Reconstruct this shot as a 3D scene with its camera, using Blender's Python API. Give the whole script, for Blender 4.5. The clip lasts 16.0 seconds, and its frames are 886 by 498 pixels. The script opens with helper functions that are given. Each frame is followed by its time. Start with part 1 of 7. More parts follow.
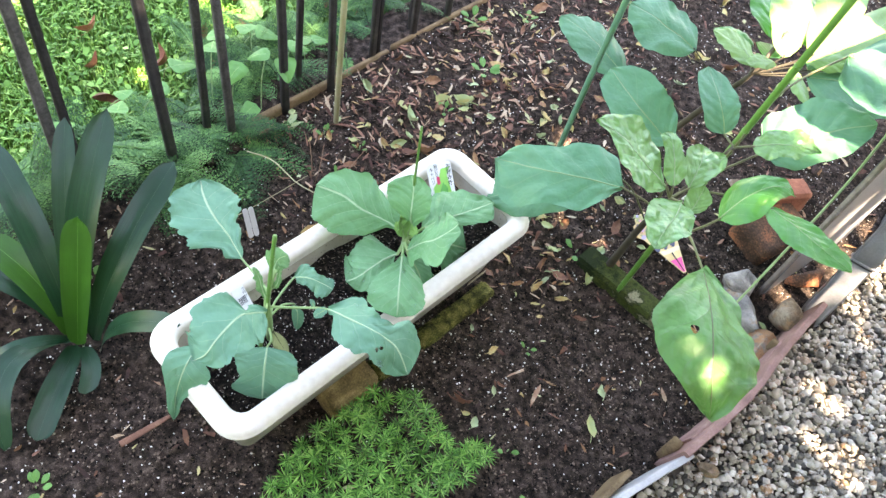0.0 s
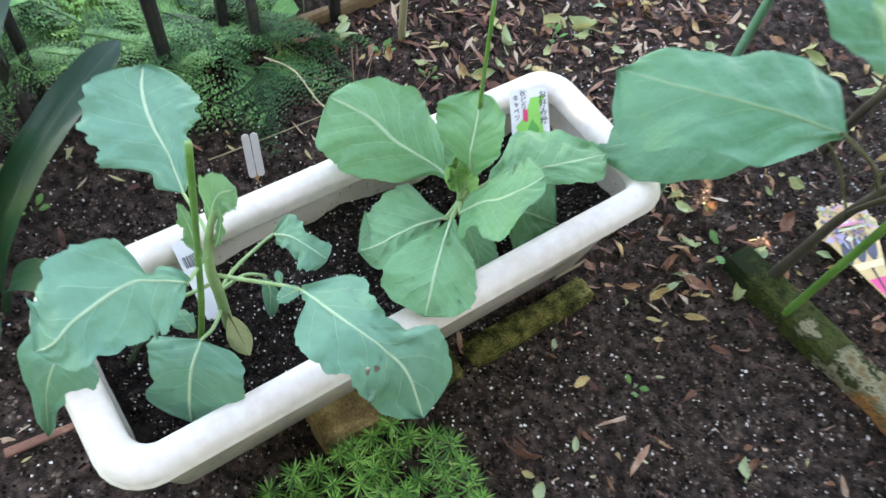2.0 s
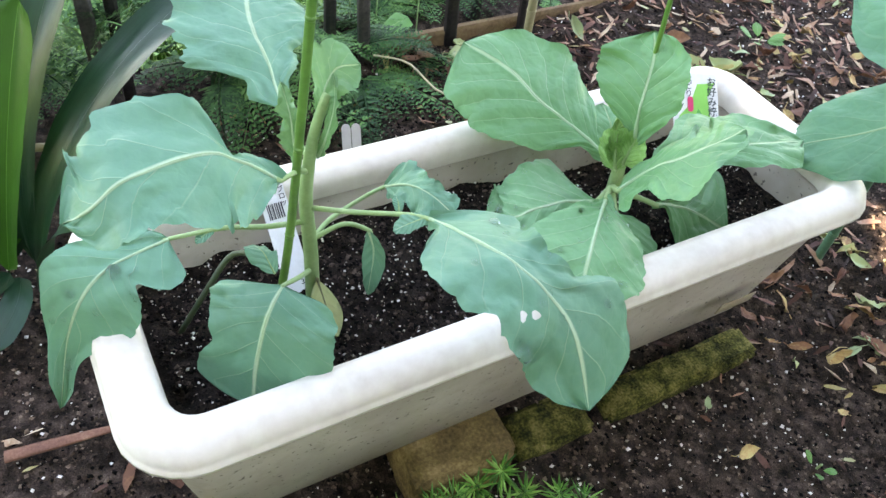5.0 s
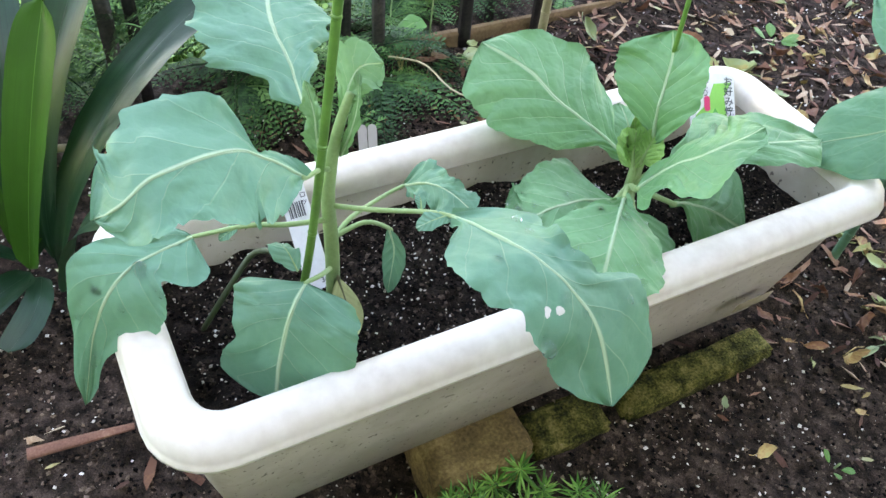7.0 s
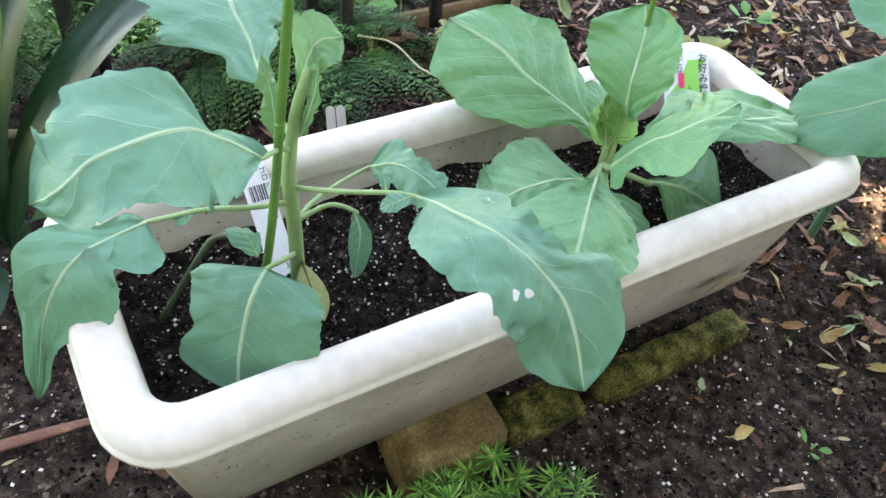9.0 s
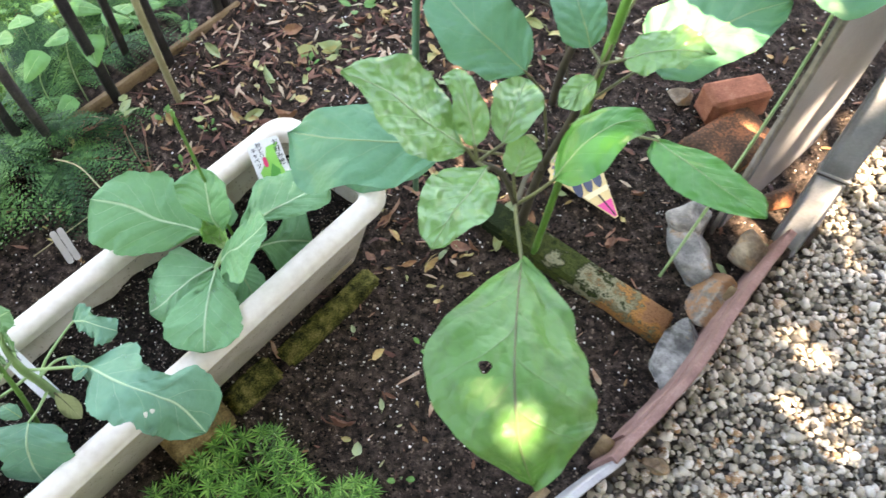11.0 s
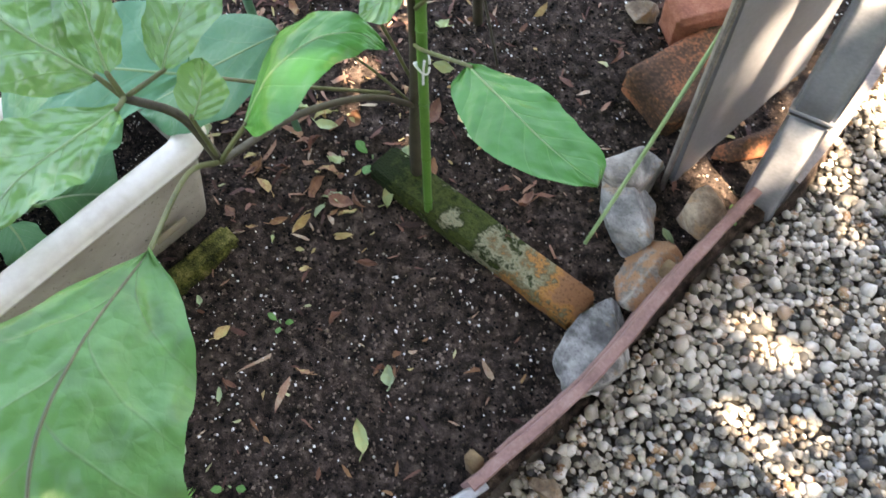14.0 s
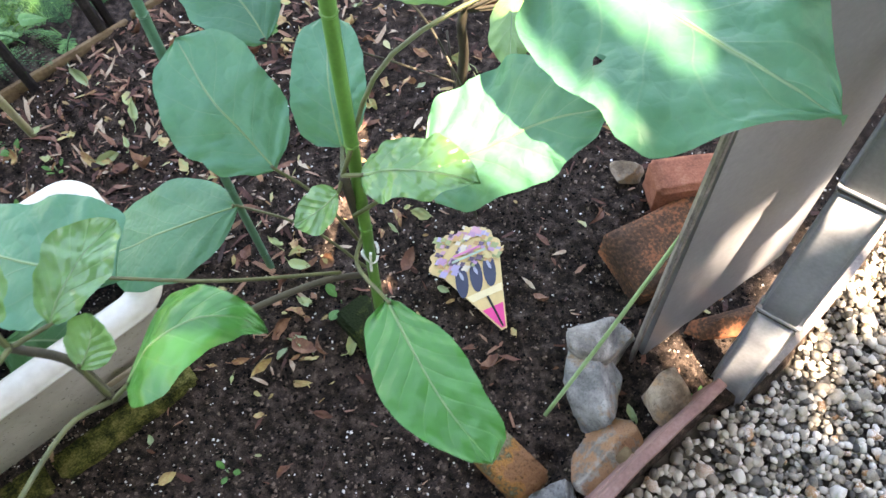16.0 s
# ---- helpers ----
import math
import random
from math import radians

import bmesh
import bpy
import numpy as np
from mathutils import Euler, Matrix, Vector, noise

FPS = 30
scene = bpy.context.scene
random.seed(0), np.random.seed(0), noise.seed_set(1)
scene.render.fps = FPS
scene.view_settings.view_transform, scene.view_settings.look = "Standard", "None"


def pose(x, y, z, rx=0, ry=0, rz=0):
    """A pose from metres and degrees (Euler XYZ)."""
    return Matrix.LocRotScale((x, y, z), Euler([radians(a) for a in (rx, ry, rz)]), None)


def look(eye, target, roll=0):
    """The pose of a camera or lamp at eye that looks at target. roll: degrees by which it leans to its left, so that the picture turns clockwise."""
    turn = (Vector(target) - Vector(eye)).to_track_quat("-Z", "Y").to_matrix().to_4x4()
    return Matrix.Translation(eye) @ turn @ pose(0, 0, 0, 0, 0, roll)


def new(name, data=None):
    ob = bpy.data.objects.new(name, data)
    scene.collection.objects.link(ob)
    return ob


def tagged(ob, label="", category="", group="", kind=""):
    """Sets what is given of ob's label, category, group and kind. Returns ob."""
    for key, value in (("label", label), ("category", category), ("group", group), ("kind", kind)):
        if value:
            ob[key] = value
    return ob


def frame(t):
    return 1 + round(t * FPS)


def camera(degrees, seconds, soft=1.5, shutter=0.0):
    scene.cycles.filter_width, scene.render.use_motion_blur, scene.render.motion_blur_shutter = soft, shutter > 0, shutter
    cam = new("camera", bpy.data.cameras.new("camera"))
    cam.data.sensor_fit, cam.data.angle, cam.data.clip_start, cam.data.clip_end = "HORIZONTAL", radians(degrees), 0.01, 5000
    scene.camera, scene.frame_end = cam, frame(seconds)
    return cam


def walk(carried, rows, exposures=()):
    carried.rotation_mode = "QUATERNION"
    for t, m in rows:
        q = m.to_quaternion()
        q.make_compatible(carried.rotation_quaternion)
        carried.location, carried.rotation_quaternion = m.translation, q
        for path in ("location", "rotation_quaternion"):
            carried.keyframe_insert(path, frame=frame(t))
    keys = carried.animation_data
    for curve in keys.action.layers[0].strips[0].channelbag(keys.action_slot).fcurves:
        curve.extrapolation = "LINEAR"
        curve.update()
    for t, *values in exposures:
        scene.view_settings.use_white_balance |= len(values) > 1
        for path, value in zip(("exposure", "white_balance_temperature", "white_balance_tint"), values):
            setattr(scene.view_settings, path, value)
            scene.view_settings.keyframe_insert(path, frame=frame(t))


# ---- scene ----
cam = camera(59.0, 16.0, shutter=0.35)
PATH = [
    (0, (0.6141, 0.6813, 1.2732), (0.7449, 1.6199, -0.0159), 17.58),
    (0.5, (0.6110, 0.6906, 1.2701), (0.7298, 1.6209, -0.0262), 18.08),
    (1, (0.6205, 0.7451, 1.2438), (0.6936, 1.6377, -0.0821), 19.01),
    (1.5, (0.6860, 0.8659, 1.1122), (0.6603, 1.6999, -0.2530), 16.03),
    (2, (0.6996, 0.9460, 0.8791), (0.6157, 1.8276, -0.4535), 12.89),
    (2.5, (0.6854, 0.9530, 0.7085), (0.4889, 1.9494, -0.5278), 10.68),
    (3, (0.6977, 0.9375, 0.6659), (0.4024, 1.9846, -0.5073), 7.45),
    (3.5, (0.6871, 0.9209, 0.6495), (0.3985, 1.9904, -0.5051), 8.50),
    (4, (0.6719, 0.9195, 0.6377), (0.3921, 1.9975, -0.5111), 9.78),
    (4.5, (0.6714, 0.9208, 0.6310), (0.3839, 1.9963, -0.5182), 9.70),
    (5, (0.6635, 0.9177, 0.6309), (0.3741, 1.9911, -0.5197), 9.93),
    (7.5, (0.6569, 0.9094, 0.6284), (0.3489, 1.9830, -0.5173), 9.21),
    (8, (0.6594, 0.9128, 0.6257), (0.3694, 1.9928, -0.5187), 9.62),
    (8.5, (0.6601, 0.9202, 0.6185), (0.3863, 1.9948, -0.5348), 9.97),
    (9, (0.6623, 0.9238, 0.6157), (0.4037, 1.9918, -0.5473), 10.21),
    (9.5, (0.6771, 0.9306, 0.6134), (0.4560, 1.9946, -0.5609), 9.69),
    (9.7, (0.7129, 0.9417, 0.6661), (0.5037, 1.9656, -0.5455), 9.19),
    (9.8, (0.7170, 0.9570, 0.6767), (0.5573, 2.0239, -0.5050), 8.61),
    (10, (0.7572, 0.9572, 0.8041), (0.6694, 1.9496, -0.4478), 7.59),
    (10.2, (0.8008, 0.9250, 0.9298), (0.7576, 1.8389, -0.3828), 5.87),
    (12.3, (1.0192, 0.9808, 1.1806), (1.1479, 1.7452, -0.2191), 8.44),
    (12.5, (1.0234, 1.0111, 1.1671), (1.1667, 1.7595, -0.2398), 9.31),
    (13, (1.0951, 1.0628, 1.0734), (1.1980, 1.7580, -0.3640), 8.25),
    (13.5, (1.1902, 1.0769, 0.9633), (1.1598, 1.7520, -0.4870), -0.13),
    (14, (1.2126, 1.0944, 0.9231), (1.0824, 1.7796, -0.5169), -6.42),
    (14.5, (1.2004, 1.1447, 0.9331), (1.0216, 1.8716, -0.4810), -7.53),
    (15, (1.2094, 1.1813, 0.9782), (1.0122, 1.9720, -0.3987), -6.69),
    (15.5, (1.2814, 1.1810, 0.9839), (1.0646, 1.9917, -0.3784), -7.07),
    (16, (1.2842, 1.2347, 0.9689), (1.0822, 2.0034, -0.4198), -5.65),
]
walk(cam, [(t, look(eye, target, roll)) for t, eye, target, roll in PATH], [(0, 3.79, 8900, 20), (2, 3.55, 8700, 20), (4.5, 3.66, 9000, 20), (9.5, 3.56, 9200, 20), (10.1, 3.70, 9600, 20), (12.5, 3.37, 9100, 20), (13.5, 3.34, 8900, 20), (14.6, 3.50, 8600, 20), (16, 3.45, 8400, 20)])

# ---- world, sun, exposure ----
SUN_TO = Vector((0.42, -0.30, 1.0)).normalized()
world = bpy.data.worlds.new("sky")
scene.world = world
world.use_nodes = True
wn = world.node_tree
sky = wn.nodes.new("ShaderNodeTexSky")
sky.sky_type = "NISHITA"
sky.sun_disc = False
sky.sun_elevation = math.asin(SUN_TO.z)
sky.sun_rotation = math.atan2(SUN_TO.x, SUN_TO.y)
wn.links.new(sky.outputs[0], wn.nodes["Background"].inputs[0])
wn.nodes["Background"].inputs[1].default_value = 0.15
sun = new("sun", bpy.data.lights.new("sun", "SUN"))
sun.data.energy, sun.data.angle, sun.data.color = 5.0, radians(0.53), (1.0, 0.95, 0.86)
sun.matrix_world = look(SUN_TO * 20, (0, 0, 0))


# ---- helpers of this scene ----
def rng(seed):
    return np.random.default_rng(seed)


def lerp(a, b, k):
    return a + (b - a) * k


def V(*p):
    return np.array(p, float)


def unit(v):
    return v / max(np.linalg.norm(v), 1e-9)


def mesh_from(name, verts, faces, uvs=None, smooth=True):
    """A mesh from points and faces (arrays of one face size, or lists); uvs: one pair a point."""
    me = bpy.data.meshes.new(name)
    if isinstance(faces, np.ndarray):
        n, k = faces.shape
        me.vertices.add(len(verts))
        me.vertices.foreach_set("co", np.asarray(verts, np.float32).ravel())
        me.loops.add(n * k)
        me.loops.foreach_set("vertex_index", faces.astype(np.int32).ravel())
        me.polygons.add(n)
        me.polygons.foreach_set("loop_start", np.arange(0, n * k, k, dtype=np.int32))
        me.update(calc_edges=True)
    else:
        me.from_pydata([tuple(v) for v in verts], [], faces)
    if uvs is not None:
        layer = me.uv_layers.new(name="UVMap")
        idx = np.zeros(len(me.loops), np.int32)
        me.loops.foreach_get("vertex_index", idx)
        layer.data.foreach_set("uv", np.asarray(uvs, np.float32)[idx].ravel())
    me.polygons.foreach_set("use_smooth", np.full(len(me.polygons), smooth))
    me.update()
    return me


def part(name, mesh, material, parent=None, label="", m=None):
    """Links a mesh (or a bmesh) as one object, under parent where one is given."""
    if isinstance(mesh, bmesh.types.BMesh):
        me = bpy.data.meshes.new(name)
        mesh.to_mesh(me)
        mesh.free()
        mesh = me
    if material is not None and not mesh.materials:
        mesh.materials.append(material)
    ob = new(name, mesh)
    if parent is not None:
        ob.parent = parent
    if m is not None:
        ob.matrix_basis = m
    if label:
        ob["label"] = label
    return ob


def thing(name, label, category, m=None, group="", kind=""):
    ob = new(name)
    ob.empty_display_size = 0.02
    if m is not None:
        ob.matrix_basis = m
    return tagged(ob, label, category, group, kind)


def tube(path, radii, sides=8, close=True):
    """Points and faces of a tapered tube along a path."""
    path = np.asarray(path, float)
    n = len(path)
    radii = np.broadcast_to(np.asarray(radii, float), (n,)) if np.ndim(radii) == 0 or len(np.atleast_1d(radii)) == n else np.interp(np.linspace(0, 1, n), np.linspace(0, 1, len(radii)), radii)
    tan = np.gradient(path, axis=0)
    tan /= np.linalg.norm(tan, axis=1)[:, None] + 1e-12
    ref = V(0.31, 0.17, 0.93) if abs(tan[0] @ unit(V(0.31, 0.17, 0.93))) < 0.9 else V(1, 0, 0)
    verts = []
    for p, t, r in zip(path, tan, radii):
        a = unit(np.cross(t, ref))
        b = np.cross(t, a)
        ref = np.cross(a, t)
        for k in range(sides):
            ang = 2 * math.pi * k / sides
            verts.append(p + r * (math.cos(ang) * a + math.sin(ang) * b))
    faces = []
    for i in range(n - 1):
        for k in range(sides):
            faces.append((i * sides + k, i * sides + (k + 1) % sides, (i + 1) * sides + (k + 1) % sides, (i + 1) * sides + k))
    if close:
        faces.append(tuple(range(sides))[::-1])
        faces.append(tuple(range((n - 1) * sides, n * sides)))
    return verts, faces


def tube_mesh(name, path, radii, sides=8):
    v, f = tube(path, radii, sides)
    return mesh_from(name, v, f)


def spline(points, n=16):
    """A smooth curve through points (Catmull-Rom)."""
    p = [np.asarray(q, float) for q in points]
    if len(p) == 2:
        return np.array([lerp(p[0], p[1], k) for k in np.linspace(0, 1, n)])
    p = [2 * p[0] - p[1], *p, 2 * p[-1] - p[-2]]
    out = []
    segs = len(p) - 3
    for k in np.linspace(0, segs - 1e-6, n):
        i = int(k)
        t = k - i
        a, b, c, d = p[i:i + 4]
        out.append(0.5 * (2 * b + (c - a) * t + (2 * a - 5 * b + 4 * c - d) * t * t + (3 * b - a - 3 * c + d) * t ** 3))
    return np.array(out)


def value_noise(x, y, seed=0):
    """Smooth noise in -1..1 on arrays."""
    xi, yi = np.floor(x).astype(np.int64), np.floor(y).astype(np.int64)
    fx, fy = x - xi, y - yi
    fx, fy = fx * fx * (3 - 2 * fx), fy * fy * (3 - 2 * fy)

    def h(a, b):
        k = (a * 374761393 + b * 668265263 + seed * 974711) & 0xFFFFFFFF
        k = ((k ^ (k >> 13)) * 1274126177) & 0xFFFFFFFF
        return ((k ^ (k >> 16)) & 0xFFFF) / 32767.5 - 1
    return (h(xi, yi) * (1 - fx) + h(xi + 1, yi) * fx) * (1 - fy) + (h(xi, yi + 1) * (1 - fx) + h(xi + 1, yi + 1) * fx) * fy


def fbm(x, y, octaves=4, seed=0):
    s, a = 0, 1.0
    for o in range(octaves):
        s = s + a * value_noise(x * 2 ** o, y * 2 ** o, seed + o * 17)
        a *= 0.5
    return s


def frame_matrix(origin, right, up):
    right, up = unit(np.asarray(right, float)), unit(np.asarray(up, float))
    n = unit(np.cross(right, up))
    up = np.cross(n, right)
    return Matrix(((right[0], up[0], n[0], origin[0]), (right[1], up[1], n[1], origin[1]), (right[2], up[2], n[2], origin[2]), (0, 0, 0, 1)))


def box_bm(sx, sy, sz, bevel=0.003, segments=2, wobble=0.0, seed=0, cuts=0):
    """A bevelled box, centred in x and y, standing on z = 0."""
    bm = bmesh.new()
    bmesh.ops.create_cube(bm, size=1)
    for v in bm.verts:
        v.co = Vector((v.co.x * sx, v.co.y * sy, (v.co.z + 0.5) * sz))
    if cuts:
        bmesh.ops.subdivide_edges(bm, edges=bm.edges[:], cuts=cuts, use_grid_fill=True)
    if bevel:
        sharp = [e for e in bm.edges if e.calc_face_angle(0) > 0.7]
        bmesh.ops.bevel(bm, geom=sharp, offset=bevel, segments=segments, affect="EDGES")
    if wobble:
        for v in bm.verts:
            v.co += Vector(noise.noise_vector(v.co * 28 + Vector((seed * 3.7, seed, 0)))) * wobble
            v.co += Vector(noise.noise_vector(v.co * 90 + Vector((seed, 0, seed)))) * wobble * 0.4
    for f in bm.faces:
        f.smooth = True
    return bm


# ---- materials ----
def node_mat(name):
    m = bpy.data.materials.new(name)
    m.use_nodes = True
    nt = m.node_tree
    return m, nt, nt.nodes["Principled BSDF"]


def add(nt, kind, **values):
    n = nt.nodes.new(kind)
    for k, v in values.items():
        n.inputs[k.replace("_", " ")].default_value = v
    return n


def math_node(nt, op, a, b=0.0, c=None):
    n = nt.nodes.new("ShaderNodeMath")
    n.operation = op
    for i, x in enumerate((a, b) if c is None else (a, b, c)):
        if isinstance(x, (int, float)):
            n.inputs[i].default_value = x
        else:
            nt.links.new(x, n.inputs[i])
    return n.outputs[0]


def ramp(nt, fac, stops):
    n = nt.nodes.new("ShaderNodeValToRGB")
    el = n.color_ramp.elements
    while len(el) < len(stops):
        el.new(0.5)
    for e, (pos, col) in zip(el, stops):
        e.position, e.color = pos, (*col, 1)
    nt.links.new(fac, n.inputs[0])
    return n.outputs[0]


def mix(nt, fac, a, b, mode="MIX"):
    n = nt.nodes.new("ShaderNodeMix")
    n.data_type, n.blend_type = "RGBA", mode
    for sock, x in ((n.inputs[0], fac), (n.inputs[6], a), (n.inputs[7], b)):
        if isinstance(x, (int, float)):
            sock.default_value = x
        elif isinstance(x, tuple):
            sock.default_value = (*x, 1)
        else:
            nt.links.new(x, sock)
    return n.outputs[2]


def noise_tex(nt, scale, detail=4.0, rough=0.55, coord="Object", distortion=0.0):
    tc = nt.nodes.new("ShaderNodeTexCoord")
    n = nt.nodes.new("ShaderNodeTexNoise")
    n.inputs["Scale"].default_value, n.inputs["Detail"].default_value = scale, detail
    n.inputs["Roughness"].default_value, n.inputs["Distortion"].default_value = rough, distortion
    nt.links.new(tc.outputs[coord], n.inputs["Vector"])
    return n.outputs["Fac"]


def bump(nt, bsdf, height, strength=0.3, distance=0.002):
    n = nt.nodes.new("ShaderNodeBump")
    n.inputs["Strength"].default_value, n.inputs["Distance"].default_value = strength, distance
    nt.links.new(height, n.inputs["Height"])
    nt.links.new(n.outputs[0], bsdf.inputs["Normal"])


def rough_mat(name, stops, scale=30.0, fine=300.0, rough=0.85, bumps=0.4, dist=0.002, spec=0.3, island=0.0, rand=0.0):
    """A mottled matt surface: two scales of noise through a ramp; island / rand: shift by piece."""
    m, nt, b = node_mat(name)
    f = math_node(nt, "ADD", math_node(nt, "MULTIPLY", noise_tex(nt, scale, 5), 0.65), math_node(nt, "MULTIPLY", noise_tex(nt, fine, 3), 0.35))
    if island:
        g = nt.nodes.new("ShaderNodeNewGeometry")
        f = math_node(nt, "ADD", f, math_node(nt, "MULTIPLY", math_node(nt, "SUBTRACT", g.outputs["Random Per Island"], 0.5), island))
    if rand:
        g = nt.nodes.new("ShaderNodeObjectInfo")
        f = math_node(nt, "ADD", f, math_node(nt, "MULTIPLY", math_node(nt, "SUBTRACT", g.outputs["Random"], 0.5), rand))
    nt.links.new(ramp(nt, f, stops), b.inputs["Base Color"])
    b.inputs["Roughness"].default_value = rough
    b.inputs["Specular IOR Level"].default_value = spec
    if bumps:
        bump(nt, b, f, bumps, dist)
    return m


def leaf_mat(name, base, dark, vein, rough=0.45, veins=7.0, slope=0.9, glow=0.25, coat=0.0, mid=0.035, vein_w=0.10, blotch=None, spec=0.5, quilt=0.5, vein_mix=0.55, net=0.0, stripes=0.0, pucker=0.0):
    """A leaf: veins drawn from the leaf's own run (u along the midrib, v across)."""
    m, nt, b = node_mat(name)
    uv = nt.nodes.new("ShaderNodeUVMap")
    sep = nt.nodes.new("ShaderNodeSeparateXYZ")
    nt.links.new(uv.outputs[0], sep.inputs[0])
    u, v = sep.outputs[0], sep.outputs[1]
    s = math_node(nt, "ABSOLUTE", math_node(nt, "SUBTRACT", math_node(nt, "MULTIPLY", v, 2.0), 1.0))
    wob = math_node(nt, "MULTIPLY", math_node(nt, "SUBTRACT", noise_tex(nt, 14.0, 2), 0.5), 0.6)
    side = math_node(nt, "MULTIPLY", math_node(nt, "GREATER_THAN", v, 0.5), 0.45)
    q = math_node(nt, "ADD", math_node(nt, "ADD", math_node(nt, "MULTIPLY", u, veins), side), wob)
    q = math_node(nt, "SUBTRACT", q, math_node(nt, "MULTIPLY", math_node(nt, "POWER", s, 0.8), slope * veins * 0.28))
    d = math_node(nt, "ABSOLUTE", math_node(nt, "SUBTRACT", math_node(nt, "FRACT", q), 0.5))
    mr = nt.nodes.new("ShaderNodeMapRange")
    mr.interpolation_type = "SMOOTHSTEP"
    for k, x in zip(("From Min", "From Max", "To Min", "To Max"), (0.0, vein_w, 1.0, 0.0)):
        mr.inputs[k].default_value = x
    nt.links.new(d, mr.inputs["Value"])
    mm = nt.nodes.new("ShaderNodeMapRange")
    mm.interpolation_type = "SMOOTHSTEP"
    for k, x in zip(("From Min", "From Max", "To Min", "To Max"), (mid * 0.4, mid * 1.6, 1.0, 0.0)):
        mm.inputs[k].default_value = x
    nt.links.new(s, mm.inputs["Value"])
    fade = math_node(nt, "SUBTRACT", 1.0, math_node(nt, "MULTIPLY", s, 0.75))
    mask = math_node(nt, "MAXIMUM", math_node(nt, "MULTIPLY", math_node(nt, "MULTIPLY", mr.outputs[0], fade), vein_mix), mm.outputs[0])
    big, fine = noise_tex(nt, 14.0, 4), noise_tex(nt, 160.0, 3)
    col = mix(nt, ramp(nt, big, [(0.35, (0, 0, 0)), (0.68, (1, 1, 1))]), base, dark)
    col = mix(nt, math_node(nt, "MULTIPLY", fine, 0.35), col, tuple(0.75 * c for c in dark))
    if blotch:
        col = mix(nt, math_node(nt, "MULTIPLY", ramp(nt, noise_tex(nt, 26.0, 3), [(0.52, (0, 0, 0)), (0.62, (1, 1, 1))]), 0.7), col, blotch)
    cell = None
    if net:
        vo = nt.nodes.new("ShaderNodeTexVoronoi")
        vo.feature = "DISTANCE_TO_EDGE"
        vo.inputs["Scale"].default_value = 95.0
        tc = nt.nodes.new("ShaderNodeTexCoord")
        nt.links.new(tc.outputs["Object"], vo.inputs["Vector"])
        cell = ramp(nt, vo.outputs["Distance"], [(0.0, (1, 1, 1)), (0.10, (0, 0, 0))])
        col = mix(nt, math_node(nt, "MULTIPLY", cell, net), col, vein)
    if stripes:
        cx = nt.nodes.new("ShaderNodeCombineXYZ")
        nt.links.new(math_node(nt, "MULTIPLY", u, 2.5), cx.inputs[0])
        nt.links.new(math_node(nt, "MULTIPLY", v, 46.0), cx.inputs[1])
        sn = nt.nodes.new("ShaderNodeTexNoise")
        sn.inputs["Scale"].default_value = 1.0
        nt.links.new(cx.outputs[0], sn.inputs["Vector"])
        col = mix(nt, math_node(nt, "MULTIPLY", ramp(nt, sn.outputs["Fac"], [(0.4, (0, 0, 0)), (0.6, (1, 1, 1))]), stripes), col, tuple(0.5 * c for c in base))
    oi = nt.nodes.new("ShaderNodeObjectInfo")
    col = mix(nt, math_node(nt, "MULTIPLY", oi.outputs["Random"], 0.25), col, tuple(1.25 * c for c in base))
    col = mix(nt, mask, col, vein)
    nt.links.new(col, b.inputs["Base Color"])
    b.inputs["Roughness"].default_value = rough
    b.inputs["Specular IOR Level"].default_value = spec
    b.inputs["Coat Weight"].default_value = coat
    b.inputs["Coat Roughness"].default_value = 0.25
    h = math_node(nt, "ADD", math_node(nt, "MULTIPLY", d, quilt), math_node(nt, "MULTIPLY", fine, 0.15))
    h = math_node(nt, "SUBTRACT", h, math_node(nt, "MULTIPLY", mask, 0.3))
    if cell is not None:
        h = math_node(nt, "ADD", h, math_node(nt, "MULTIPLY", math_node(nt, "MINIMUM", vo.outputs["Distance"], 0.3), net * 9.0))
    if pucker:
        lump = nt.nodes.new("ShaderNodeTexVoronoi")
        lump.feature = "SMOOTH_F1"
        lump.inputs["Scale"].default_value = 78.0
        tl = nt.nodes.new("ShaderNodeTexCoord")
        nt.links.new(tl.outputs["Object"], lump.inputs["Vector"])
        h = math_node(nt, "SUBTRACT", math_node(nt, "ADD", h, math_node(nt, "MULTIPLY", noise_tex(nt, 46.0, 2), 2.2 * pucker)), math_node(nt, "MULTIPLY", lump.outputs["Distance"], 1.3 * pucker))
    bump(nt, b, h, 0.55 + 0.35 * pucker, 0.0025 + 0.0035 * pucker)
    tr = nt.nodes.new("ShaderNodeBsdfTranslucent")
    nt.links.new(mix(nt, 0.3, col, (0.24, 0.48, 0.12)), tr.inputs[0])
    ms = nt.nodes.new("ShaderNodeMixShader")
    ms.inputs[0].default_value = glow
    nt.links.new(b.outputs[0], ms.inputs[1])
    nt.links.new(tr.outputs[0], ms.inputs[2])
    nt.links.new(ms.outputs[0], nt.nodes["Material Output"].inputs[0])
    return m


